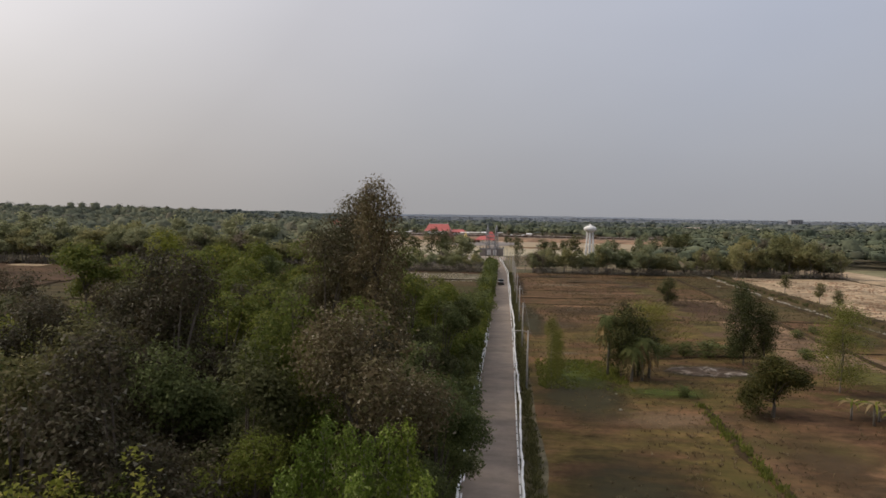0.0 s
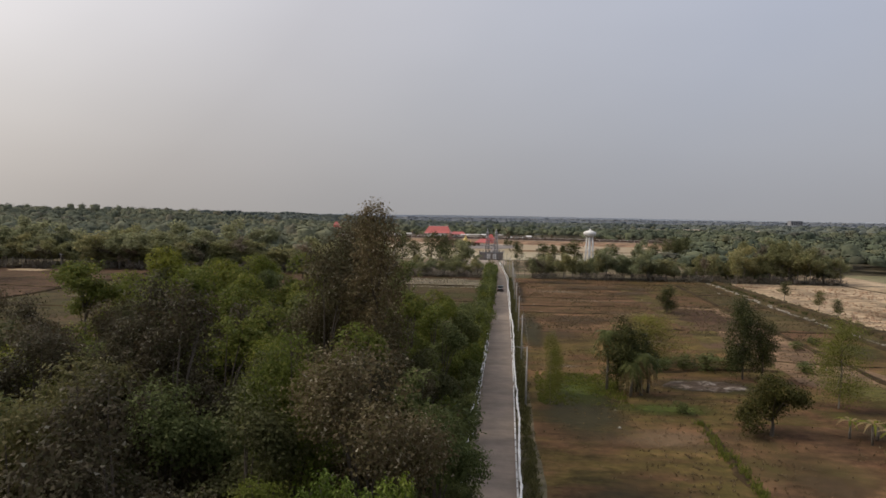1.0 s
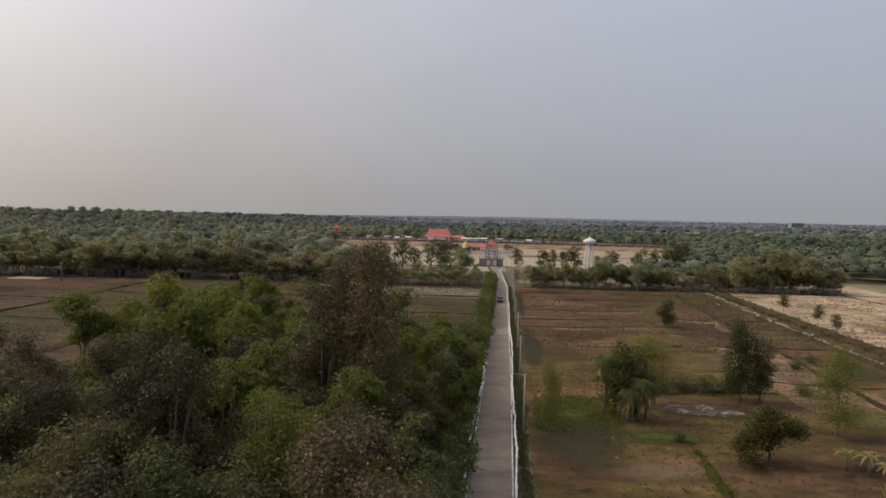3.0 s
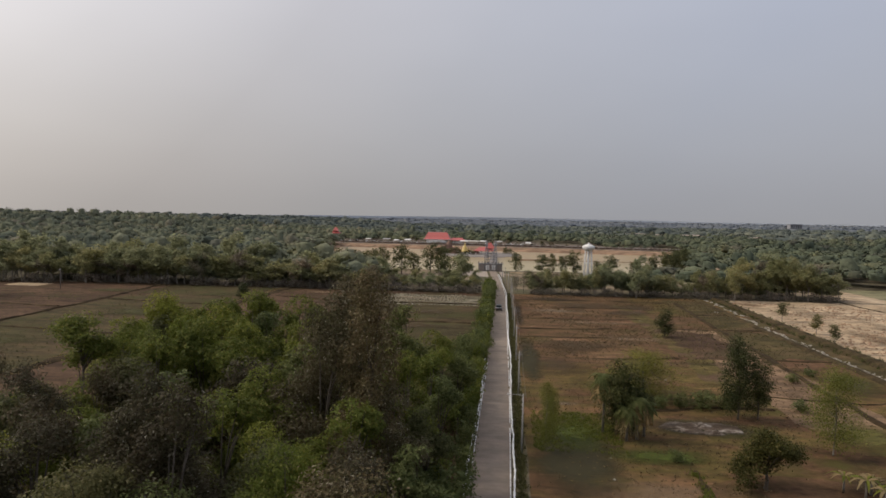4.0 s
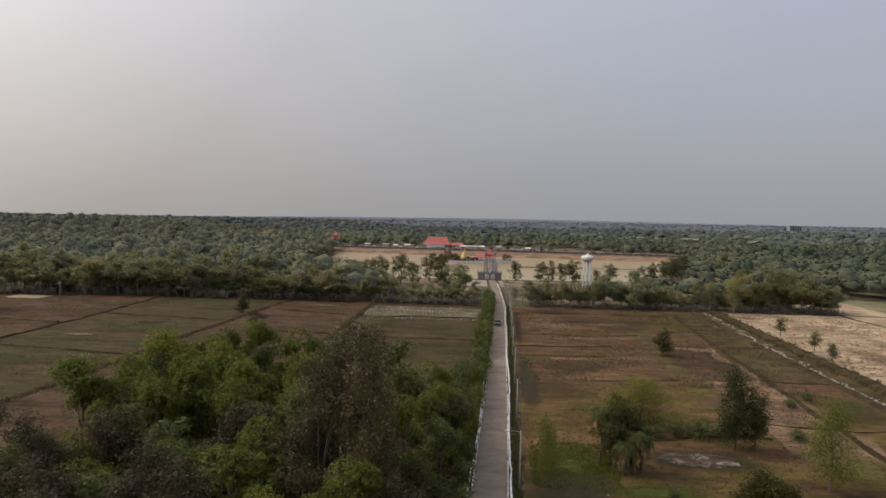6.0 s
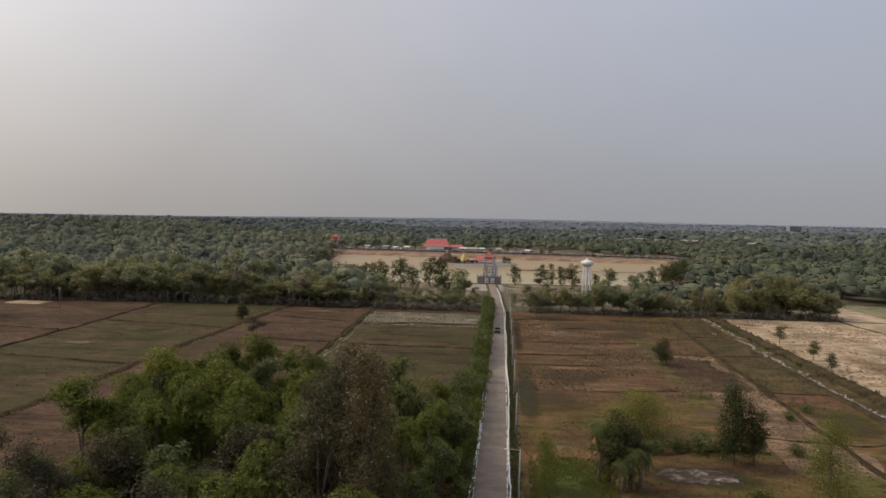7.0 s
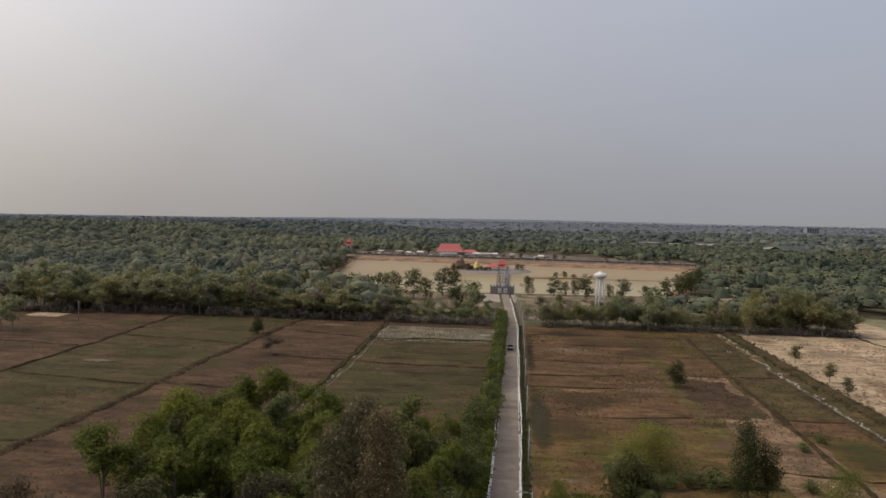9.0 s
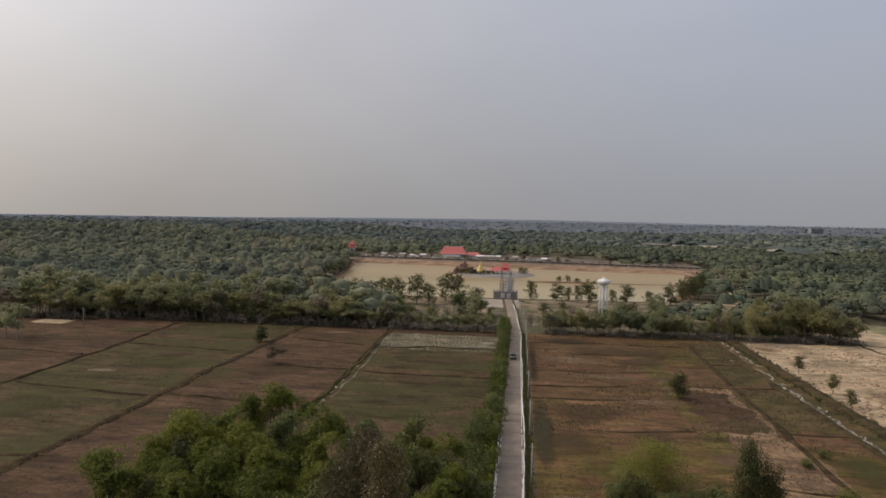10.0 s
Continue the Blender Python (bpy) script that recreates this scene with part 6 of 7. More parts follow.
# ---- vehicles ----
def vehicle(x, y, z, turn, paint, label, category="car", group="", tall=False):
    """A pickup or van: body with bonnet and cabin, windows, lamps and wheels."""
    ob = thing("van" if tall else "pickup_truck", (x, y, z), label, category, group, turn)
    side = [(-2.5, 0.55), (-2.55, 1.0), (-2.45, 1.9 if tall else 1.05), (-0.9, 2.0 if tall else 1.08), (-0.75, 2.05 if tall else 1.68), (0.75, 2.05 if tall else 1.72), (1.5, 1.15), (2.45, 1.0), (2.6, 0.75), (2.55, 0.45), (-2.4, 0.42)]
    bm = bmesh.new()
    rows = []
    for sx in (-0.9, -0.84, 0.84, 0.9):
        q = 1.0 if abs(sx) < 0.87 else 0.96
        rows.append([bm.verts.new((sx, py * q, 0.42 + (pz - 0.42) * (1 if q == 1 else 0.93))) for py, pz in side])
    n = len(side)
    for a, b in zip(rows, rows[1:]):
        for k in range(n):
            bm.faces.new((a[k], a[(k + 1) % n], b[(k + 1) % n], b[k]))
    bm.faces.new(rows[0][::-1])
    bm.faces.new(rows[-1])
    bmesh.ops.recalc_face_normals(bm, faces=bm.faces)
    part("body", bm, paint, ob)
    zt = 1.95 if tall else 1.6
    part("rear_window", box(-0.68, 0.68, -2.47 if tall else -0.93, -2.42 if tall else -0.8, 1.3 if tall else 1.18, zt - 0.06, 0.02), M_GLASS, ob)
    for sx in (-0.9, 0.865):
        part("side_window", box(sx, sx + 0.035, -0.6, 0.9, 1.18, zt - 0.08, 0.01), M_GLASS, ob)
    bm = bmesh.new()
    bmesh.ops.create_cube(bm, size=1, matrix=Matrix.Translation((0, 1.16, 1.45)) @ Matrix.Rotation(radians(-52), 4, "X") @ Matrix.Diagonal((1.45, 0.72, 0.04, 1)))
    part("windscreen", bm, M_GLASS, ob)
    for sx in (-0.72, 0.72):
        part("tail_lamp", box(sx - 0.1, sx + 0.1, -2.6, -2.5, 0.75, 0.98, 0.02), M_RED, ob)
        part("headlight", box(sx - 0.14, sx + 0.14, 2.5, 2.6, 0.75, 0.9, 0.02), M_WHITE, ob)
        for wy in (-1.6, 1.55):
            bm = bmesh.new()
            bmesh.ops.create_cone(bm, cap_ends=True, segments=16, radius1=0.36, radius2=0.36, depth=0.24, matrix=Matrix.Translation((sx * 1.12, wy, 0.36)) @ Matrix.Rotation(radians(90), 4, "Y"))
            w = part("wheel", bm, M_RUBBER, ob)
            bm = bmesh.new()
            bmesh.ops.create_cone(bm, cap_ends=True, segments=10, radius1=0.2, radius2=0.18, depth=0.27, matrix=Matrix.Translation((sx * 1.13, wy, 0.36)) @ Matrix.Rotation(radians(90), 4, "Y"))
            part("rim", bm, M_GREY, w)
    return ob


pick = vehicle(-0.75, 203, 0.285, 0, M_CAR, "dark pickup truck on the concrete road")
part("load_bed", box(-0.72, 0.72, -2.35, -1.0, 1.06, 1.1, 0.0), M_RUBBER, pick)
part("bed_rail", box(-0.82, 0.82, -2.52, -2.38, 1.0, 1.16, 0.02), M_CARWHITE, pick)


vehicle(127.0, 359.5, 0.3, 78, M_CARWHITE, "white pickup parked on the dusty track by the pond")
shed = thing("field_shed", (147.5, 299.5, 0.0), "small white shed at the edge of the sandy field", "shed")
part("wall", box(-2.4, 2.4, -1.8, 1.8, -0.1, 2.4, 0.04), M_WHITE, shed)
part("roof", box(-2.8, 2.8, -2.2, 2.2, 2.4, 2.65, 0.05), M_GREY, shed)
part("door", box(-0.5, 0.5, -1.86, -1.8, 0.0, 2.0), M_DARK, shed)


# ---- gate on the causeway, bridge and island ----
gate = thing("temple_gate", (-6.6, 356, 0.1), "grey lattice temple gate with panelled walls under the road's end", "gate")
for gx in (-2.7, 2.3):
    for dx, dy in ((-0.9, -0.9), (0.9, -0.9), (0.9, 0.9), (-0.9, 0.9)):
        part("tower_post", tube("tower_post", [(gx + dx * 1.15, dy * 1.15, -0.2), (gx + dx, dy, 9), (gx + dx * 0.45, dy * 0.45, 15.0)], [0.22, 0.18, 0.13], M_GREY, 6), None, gate)
    for k in range(11):
        z, r = 1.4 + 1.25 * k, 1.05 - 0.055 * k
        bm = bmesh.new()
        for s in (-1, 1):
            add_box(bm, gx - r, gx + r, s * r - 0.06, s * r + 0.06, z, z + 0.14)
            add_box(bm, gx + s * r - 0.06, gx + s * r + 0.06, -r, r, z, z + 0.14)
        part("tower_brace", bm, M_GREY, gate)
        v, f = [], []
        for s in (-1, 1):
            add_tube(v, f, [(gx - s * r, -r, z), (gx + s * r * 0.94, -r * 0.94, z + 1.25)], [0.08, 0.08], 5)
        part("cross_brace", mesh_from("cross_brace", v, f, M_GREY), None, gate)
    part("spire", revolve("spire", [(0.6, 14.4), (0.9, 15.0), (0.5, 16.0), (0.28, 17.0), (0.0, 18.2)], M_GREY, 10), None, gate).location = (gx, 0, 0)
for z in (6.6, 8.4, 10.2, 12.0):
    part("cross_beam", box(-2.7, 2.3, -0.2, 0.2, z, z + 0.3, 0.04), M_GREY, gate)
for px in (-1.5, -0.2, 1.1):
    part("lattice_bar", box(px - 0.07, px + 0.07, -0.1, 0.1, 6.6, 12.2, 0.02), M_GREY, gate)
base = part("base_wall", box(-7.2, 6.4, -1.0, 1.2, -0.2, 4.2, 0.12), M_WORN, gate, "dark weathered base wall")
part("wall_cap", box(-7.5, 6.7, -1.15, 1.35, 4.2, 4.5, 0.06), M_GREY, gate)
for px in (-1.9, 1.5):
    part("white_panel", box(px - 1.0, px + 1.0, -1.08, -1.0, 0.7, 3.6, 0.02), M_WHITE, base)
for k in range(8):
    part("post_cap", box(-7.2 + k * 1.88, -6.7 + k * 1.88, -0.6, 0.6, 4.5, 5.5, 0.08), M_WORN, gate)
bridge = thing("causeway", (-6.6, 358, 0), "concrete footbridge with railings out to the island", "bridge")
part("deck", box(-2.4, 2.4, 0, 124, 0.7, 1.2, 0.05), M_WORN, bridge)
for k in range(16):
    for s in (-1, 1):
        part("pier", box(s * 1.9 - 0.25, s * 1.9 + 0.25, 3 + k * 8 - 0.25, 3 + k * 8 + 0.25, -0.6, 0.7), M_CONCRETE, bridge)
        part("rail_post", box(s * 2.25 - 0.1, s * 2.25 + 0.1, 3 + k * 8 - 0.1, 3 + k * 8 + 0.1, 1.2, 2.3), M_WORN, bridge)
for s in (-1, 1):
    part("handrail", box(s * 2.25 - 0.08, s * 2.25 + 0.08, 0, 124, 2.15, 2.3), M_WORN, bridge)


def island():
    v = [(-20, 512, 1.3)]
    n = 28
    for q, z in ((0.9, 1.3), (1.0, 0.9), (1.06, -0.1)):
        for k in range(n):
            t = 2 * math.pi * k / n
            w = 1 + 0.09 * noise.noise((math.cos(t) * 2, math.sin(t) * 2, 0.7))
            v.append((-20 + 31 * q * w * math.cos(t), 512 + 30 * q * w * math.sin(t), z))
    f = [(0, 1 + k, 1 + (k + 1) % n) for k in range(n)]
    for r in range(2):
        f += [(1 + r * n + k, 1 + (r + 1) * n + k, 1 + (r + 1) * n + (k + 1) % n, 1 + r * n + (k + 1) % n) for k in range(n)]
    tagged(new("island", mesh_from("island", v, f, M_WORN, True)), "low paved island in the pond", "island", kind="structure")


island()


def roof_mesh(name, w, d, z0, z1, ridge_w, eave=0.0, sag=0.5):
    """A hipped roof with a curved sweep, thick at the eaves."""
    v, f = [], []
    steps = [(1.0, 0.0), (0.8, 0.13), (0.6, 0.32), (0.35, 0.62), (0.0, 1.0)]
    for q, t in steps:
        hw, hd = ridge_w / 2 + (w / 2 - ridge_w / 2) * q, d / 2 * q + 0.15
        z = z0 + (z1 - z0) * t
        v += [(-hw, -hd, z), (hw, -hd, z), (hw, hd, z), (-hw, hd, z)]
    for i in range(len(steps) - 1):
        for k in range(4):
            f.append((i * 4 + k, i * 4 + (k + 1) % 4, i * 4 + 4 + (k + 1) % 4, i * 4 + 4 + k))
    e = (len(steps) - 1) * 4
    f.append((e, e + 1, e + 2, e + 3))
    b = len(v)
    v += [(-w / 2, -d / 2, z0 - 0.35), (w / 2, -d / 2, z0 - 0.35), (w / 2, d / 2, z0 - 0.35), (-w / 2, d / 2, z0 - 0.35)]
    f += [(b + k, b + (k + 1) % 4, (k + 1) % 4, k) for k in range(4)]
    f.append((b + 3, b + 2, b + 1, b))
    return mesh_from(name, v, f, M_RED)


hall = thing("temple_hall", (-73, 690, 3.0), "open temple hall with a steep bright red tiled roof", "temple hall")
part("floor_slab", box(-13, 30, -9, 9, -0.3, 0.6, 0.05), M_CONCRETE, hall)
part("roof", roof_mesh("roof", 30, 20, 3.6, 11.2, 21), None, hall)
part("ridge_cap", box(-10.5, 10.5, -0.3, 0.3, 11.0, 11.6, 0.08), M_STONE, hall, "pale ridge cap")
for sx in (-1, 1):
    part("ridge_finial", revolve("ridge_finial", [(0.35, 0.0), (0.45, 0.5), (0.2, 1.2), (0.0, 2.2)], M_STONE, 8), None, hall, "pale ridge finial").location = (sx * 10.4, 0, 11.4)
part("front_fascia", box(-15.1, 15.1, -10.35, -10.1, 3.0, 3.5, 0.04), M_STONE, hall, "pale eave board")
part("back_wall", box(-11, 11, 7.6, 8.0, 0.6, 3.6), M_WHITE, hall)
for k in range(8):
    part("column", box(-11 + k * 3.1 - 0.25, -11 + k * 3.1 + 0.25, -8.2, -7.7, 0.6, 3.5, 0.03), M_WHITE, hall)
# white lower front, moved out past the eaves to escape their shade
part("white_front", box(-11, 9, -10.3, -10.2, 0.5, 2.7), M_CLOTH, hall)
annex = part("annex_roof", roof_mesh("annex_roof", 17, 14, 2.8, 5.4, 11), None, hall)
annex.location = (22, 0, 0)
for k in range(5):
    part("annex_column", box(15 + k * 3.4 - 0.2, 15 + k * 3.4 + 0.2, -6.2, -5.8, 0.6, 2.7, 0.03), M_WHITE, hall)

shrine = thing("shrine", (-195, 711, 3.0), "small white shrine with a stacked red roof", "shrine")
part("base", box(-6, 6, -5, 5, -0.3, 1.0, 0.06), M_CONCRETE, shrine)
part("body", box(-2.6, 2.6, -2.6, 2.6, 1.0, 7.6, 0.08), M_WHITE, shrine)
part("arch", revolve("arch", [(1.3, 0.0), (1.3, 0.3), (0.9, 0.32)], M_DARK, 16), None, shrine).matrix_local = pose(0, -2.62, 4.6, 90, 0, 0)
part("doorway", box(-1.3, 1.3, -2.75, -2.62, 1.0, 4.6), M_DARK, shrine)
part("lower_roof", roof_mesh("lower_roof", 10, 9, 7.6, 10.4, 4), None, shrine)
up = part("upper_roof", roof_mesh("upper_roof", 6.5, 6, 0, 3.6, 2.2), None, shrine)
up.location = (0, 0, 10.6)

pavilion = thing("pavilion", (-13, 505, 1.3), "open island pavilion with a stacked red roof", "pavilion")
part("plinth", box(-10, 7, -6, 6, -0.2, 0.6, 0.05), M_STONE, pavilion)
part("roof", roof_mesh("roof", 17, 12, 3.0, 5.8, 8), None, pavilion).location = (-2, 0, 0)
up = part("upper_roof", roof_mesh("upper_roof", 8, 7, 0, 4.2, 2.0), None, pavilion)
up.location = (2.4, 0, 5.2)
for k in range(4):
    for s in (-1, 1):
        part("column", box(-8.6 + k * 4.4 - 0.2, -8.6 + k * 4.4 + 0.2, s * 4.8 - 0.2, s * 4.8 + 0.2, 0.6, 3.0, 0.03), M_WHITE, pavilion)

gold = thing("gold_spire", (-31, 506, 1.3), "gilded bell-shaped stupa on the island", "stupa")
part("terrace", box(-4.5, 4.5, -4.5, 4.5, -0.2, 1.4, 0.1), M_STONE, gold)
part("bell", revolve("bell", [(3.4, 1.4), (3.2, 2.4), (2.5, 3.0), (2.3, 4.6), (1.6, 5.8), (0.9, 6.4), (0.9, 7.0), (0.4, 7.6), (0.2, 9.4), (0.0, 10.8)], M_GOLD, 16), None, gold)
for k in range(4):
    part("corner_spire", revolve("corner_spire", [(0.7, 1.4), (0.6, 2.6), (0.3, 3.2), (0.0, 4.6)], M_GOLD, 8), None, gold).location = (3.7 * (1 if k % 2 else -1), 3.7 * (1 if k > 1 else -1), 0)

def rock(x, y, z, s, seed):
    rng = random.Random(seed)
    bm = bmesh.new()
    bmesh.ops.create_icosphere(bm, subdivisions=3, radius=1.0)
    for vt in bm.verts:
        lift = (vt.co.z + 1) / 2
        vt.co.x, vt.co.y = vt.co.x * (1.25 - 0.8 * lift), vt.co.y * (1.25 - 0.8 * lift)
        vt.co *= 1 + 0.45 * noise.noise(vt.co * 1.3 + Vector((seed, 0, 0))) + 0.2 * noise.noise(vt.co * 3.7)
        vt.co.x, vt.co.y, vt.co.z = vt.co.x * s[0], vt.co.y * s[1], vt.co.z * s[2]
    ob = part("rock_mound", bm, M_ROCK)
    ob.location = (x, y, z)
    tagged(ob, "rugged brown artificial rock mound on the island", "rock", "rock mounds on the island")


rock(-45.5, 512, 1.6, (7.5, 5.0, 9.5), 3)
rock(-40, 507, 1.5, (4.2, 3.4, 4.6), 8)
rock(-22, 505, 1.5, (3.4, 2.6, 3.0), 12)
rock(-52, 509, 1.4, (3.0, 2.6, 2.8), 5)
for x, y, top, w in ((-50, 503, 5.0, 5), (-46, 501, 4.2, 5), (-42, 499, 5.6, 6), (-38, 501, 6.2, 6), (-35, 499, 4.4, 5), (2, 508, 6.0, 5), (5.5, 512, 5.0, 6), (-27, 498, 4.2, 4), (-24, 497, 3.4, 4), (-30, 497, 3.0, 4)):
    plant("shore_b", x, y, top, w, z=1.1, group="bushes on the island", category="shrub", name="shrub", label="dark green bush on the island")
for x, y, top in ((30, 462, 4.5), (36, 461, 5.5), (43, 461, 3.5)):
    plant("shore_b", x, y, top, 5.5, z=0.1, group="bushes on the spit", category="shrub", name="shrub", label="dark bush on the muddy spit")


# ---- wall, tents and vehicles on the far bank ----
def wall_run(points, label):
    ob = thing("boundary_wall", (0, 0, 3.0), label, "wall")
    for (ax, ay), (bx, by) in zip(points, points[1:]):
        n = int(math.hypot(bx - ax, by - ay) / 6)
        ang = math.degrees(math.atan2(by - ay, bx - ax))
        for k in range(n):
            t = (k + 0.5) / n
            p = part("wall_panel", box(-2.8, 2.8, -0.1, 0.1, -1.0, 1.5, 0.02), M_WALLPANEL, ob)
            p.matrix_local = pose(ax + (bx - ax) * t, ay + (by - ay) * t, 0, 0, 0, ang)
            p = part("coping", box(-3.0, 3.0, -0.22, 0.22, 1.5, 1.72, 0.02), M_STONE, ob)
            p.matrix_local = pose(ax + (bx - ax) * t, ay + (by - ay) * t, 0, 0, 0, ang)


M_WALLPANEL = plain("dark_wall_panel", (0.13, 0.085, 0.065), 0.9, (0.7, 1.2), 0.4)
wall_run([(0, 622), (60, 611), (165, 588)], "dark low wall with a pale coping along the bank")
wall_run([(-166, 512), (-184, 570), (-222, 650)], "low wall with a pale coping beside the pond's end")
wall_run([(-222, 656), (-150, 645), (-95, 636), (0, 622)], "dark low wall with a pale coping along the bank")


for k in range(46):
    x = -215 + k * 8.2 + rng_b.uniform(-3, 3)
    y = (641 if x < -150 else 628 - 0.187 * (x + 60)) + rng_b.uniform(4, 9)
    if -90 < x < -40 and rng_b.random() < 0.6:
        continue
    yard_bushes.append((rng_b.choice(("belt_e", "belt_e", "belt_f")), x, y, rng_b.uniform(2.0, 4.6), rng_b.uniform(3.5, 6), 2.9))


for k in range(40):
    x, y = rng_b.uniform(-215, 150), rng_b.uniform(18, 52)
    y += 641 if x < -150 else 622 - 0.187 * (x + 60)
    if -95 < x < -35 and y > 650:
        continue
    yard_bushes.append((rng_b.choice(("belt_e", "shore_b", "belt_f")), x, y, rng_b.uniform(2.5, 6.5), rng_b.uniform(3.5, 6.5), 2.9))


thicket("yard_bushes", yard_bushes, "dark bushes in the temple yard and behind its wall", "bushes")


def tent(x, y, w, d, h, roof_mat, label):
    ob = thing("tent", (x, y, 3.0), label, "tent", "tents in the temple yard")
    bm = bmesh.new()
    a = [bm.verts.new(c) for c in ((-w / 2, -d / 2, h), (w / 2, -d / 2, h), (w / 2, d / 2, h), (-w / 2, d / 2, h), (-w / 2, 0, h + 0.9), (w / 2, 0, h + 0.9), (-w / 2, -d / 2, h - 0.25), (w / 2, -d / 2, h - 0.25))]
    for q in ((0, 1, 5, 4), (2, 3, 4, 5), (0, 4, 3), (1, 2, 5), (0, 6, 7, 1)):
        bm.faces.new([a[k] for k in q])
    part("canopy", bm, roof_mat, ob)
    for sx in (-1, 1):
        for sy in (-1, 1):
            part("pole", box(sx * w / 2 * 0.97 - 0.06, sx * w / 2 * 0.97 + 0.06, sy * d / 2 * 0.95 - 0.06, sy * d / 2 * 0.95 + 0.06, -0.1, h), M_GREY, ob)


for k, (x, y, w) in enumerate(((-42, 672, 9), (-32, 670, 12), (-22, 668, 6), (-128, 676, 8), (-116, 668, 5), (-150, 682, 6), (-104, 672, 7), (-4, 660, 6), (26, 652, 6))):
    tent(x, y, w, 5 + k % 3, 2.4 + 0.2 * (k % 4), (M_CLOTH, M_STONE, M_CLOTH, M_CONCRETE)[k % 4], "pale canopy tent in the temple yard")
for x, y, w, d in ((-214, 668, 9, 6), (-203, 662, 7, 5), (-186, 668, 8, 6)):
    hut = thing("low_shed", (x, y, 3.0), "low pale shed with a grey sheet roof beside the yard wall", "shed", "sheds by the yard wall", 12)
    part("wall", box(-w / 2, w / 2, -d / 2, d / 2, -0.3, 2.6, 0.04), M_STONE, hut)
    part("roof", box(-w / 2 - 0.6, w / 2 + 0.6, -d / 2 - 0.6, d / 2 + 0.6, 2.6, 2.85, 0.06), M_CONCRETE, hut)
    part("door", box(-0.6, 0.6, -d / 2 - 0.06, -d / 2, 0.0, 2.1), M_DARK, hut)
rng_v = random.Random(3)
for x, y, turn, tall in ((6, 652, 84, True), (13, 650, 95, False), (20, 648, 88, True), (-4, 650, 80, False), (-104, 660, 90, False), (-111, 662, 85, True), (-140, 665, 90, False), (-160, 668, 92, True), (-167, 670, 90, False), (-180, 675, 88, False), (30, 650, 90, False), (-90, 648, 86, False), (-84, 647, 92, False), (-78, 646, 88, True), (-62, 644, 90, False), (-56, 643, 84, False), (-50, 642, 93, True), (-36, 640, 88, False), (-18, 638, 90, False), (-122, 655, 90, True), (-131, 656, 86, False), (-147, 660, 92, False), (40, 640, 87, False)):
    vehicle(x, y, 3.02, turn, M_CARWHITE if rng_v.random() < 0.6 else M_CAR, "parked light van in the temple yard" if tall else "parked pickup in the temple yard", group="vehicles in the temple yard", tall=tall)

# far block on the horizon
block = thing("far_building", (1024, 2311, 8), "grey flat-roofed block standing over the far woods", "building")
part("wall", box(-20, 20, -14, 14, -8, 19, 0.2), M_GREY, block)
part("roof_parapet", box(-20.6, 20.6, -14.6, 14.6, 19, 20.5, 0.1), M_GREY, block)
for k in range(5):
    for r in range(4):
        part("window", box(-17 + k * 7.5, -13 + k * 7.5, -14.2, -14.02, 1.5 + r * 4.4, 4.2 + r * 4.4), M_GLASS, block)


# ---- palms, bananas and low growth of the eastern field ----
def frond_mesh(name, rng, count, length, drop, base_z, mat, width=0.16, up=0.7, leaflets=16):
    """Feather fronds arching from one heart."""
    v, f = [], []
    for k in range(count):
        a = 2 * math.pi * k / count + rng.uniform(-0.2, 0.2)
        lift = up * rng.uniform(0.3, 1.25)
        ln = length * rng.uniform(0.75, 1.1)
        dr = drop * rng.uniform(0.7, 1.3)
        prev = None
        for s in range(leaflets + 1):
            t = s / leaflets
            r = ln * t * (1 - 0.15 * t)
            p = Vector((math.cos(a) * r, math.sin(a) * r, base_z + lift * ln * t * 0.7 - dr * t * t))
            side = Vector((-math.sin(a), math.cos(a), 0))
            if s:
                reach = 0.62 * math.sin(math.pi * min(1, 0.15 + 0.85 * t)) + 0.08
                for sg in (-1, 1):
                    b = len(v)
                    tip = p + side * (sg * reach) + Vector((math.cos(a), math.sin(a), 0)) * 0.25 - Vector((0, 0, 0.3 * reach + 0.05))
                    v += [prev, p, tip]
                    f.append((b, b + 1, b + 2))
            prev = p
    return mesh_from(name, v, f, mat)


def palm(x, y, h, spread, label="shaggy palm with drooping fronds in the dry field"):
    rng = random.Random(int(x * 31 + y))
    ob = thing("palm_tree", (x, y, 0), label, "palm tree", "palms in the field", rng.uniform(0, 360))
    part("trunk", tube("trunk", [(0, 0, -0.2), (0.1, 0.05, h * 0.4), (0.15, 0, h * 0.72)], [0.2, 0.16, 0.14], M_BARK_PALE, 8), None, ob)
    part("crown", frond_mesh("crown", rng, 22, spread, spread * 1.1, h * 0.72, L_DEEP), None, ob)
    part("dead_fronds", frond_mesh("dead_fronds", rng, 12, spread * 0.8, spread * 1.7, h * 0.7, L_DRY, up=0.1), None, ob, "dry hanging fronds")


palm(14.9, 88.6, 11.6, 2.3)
palm(19.2, 86.4, 8.0, 2.2)
palm(20.4, 87.8, 6.8, 2.0)
palm(17.6, 85.6, 6.4, 2.0)
plant("bush_tree", 16.6, 88.0, 10.8, 6.8, label="dark green tree among the palms")
plant("bush_tree", 19.0, 88.6, 8.8, 5.6, label="dark green tree among the palms")


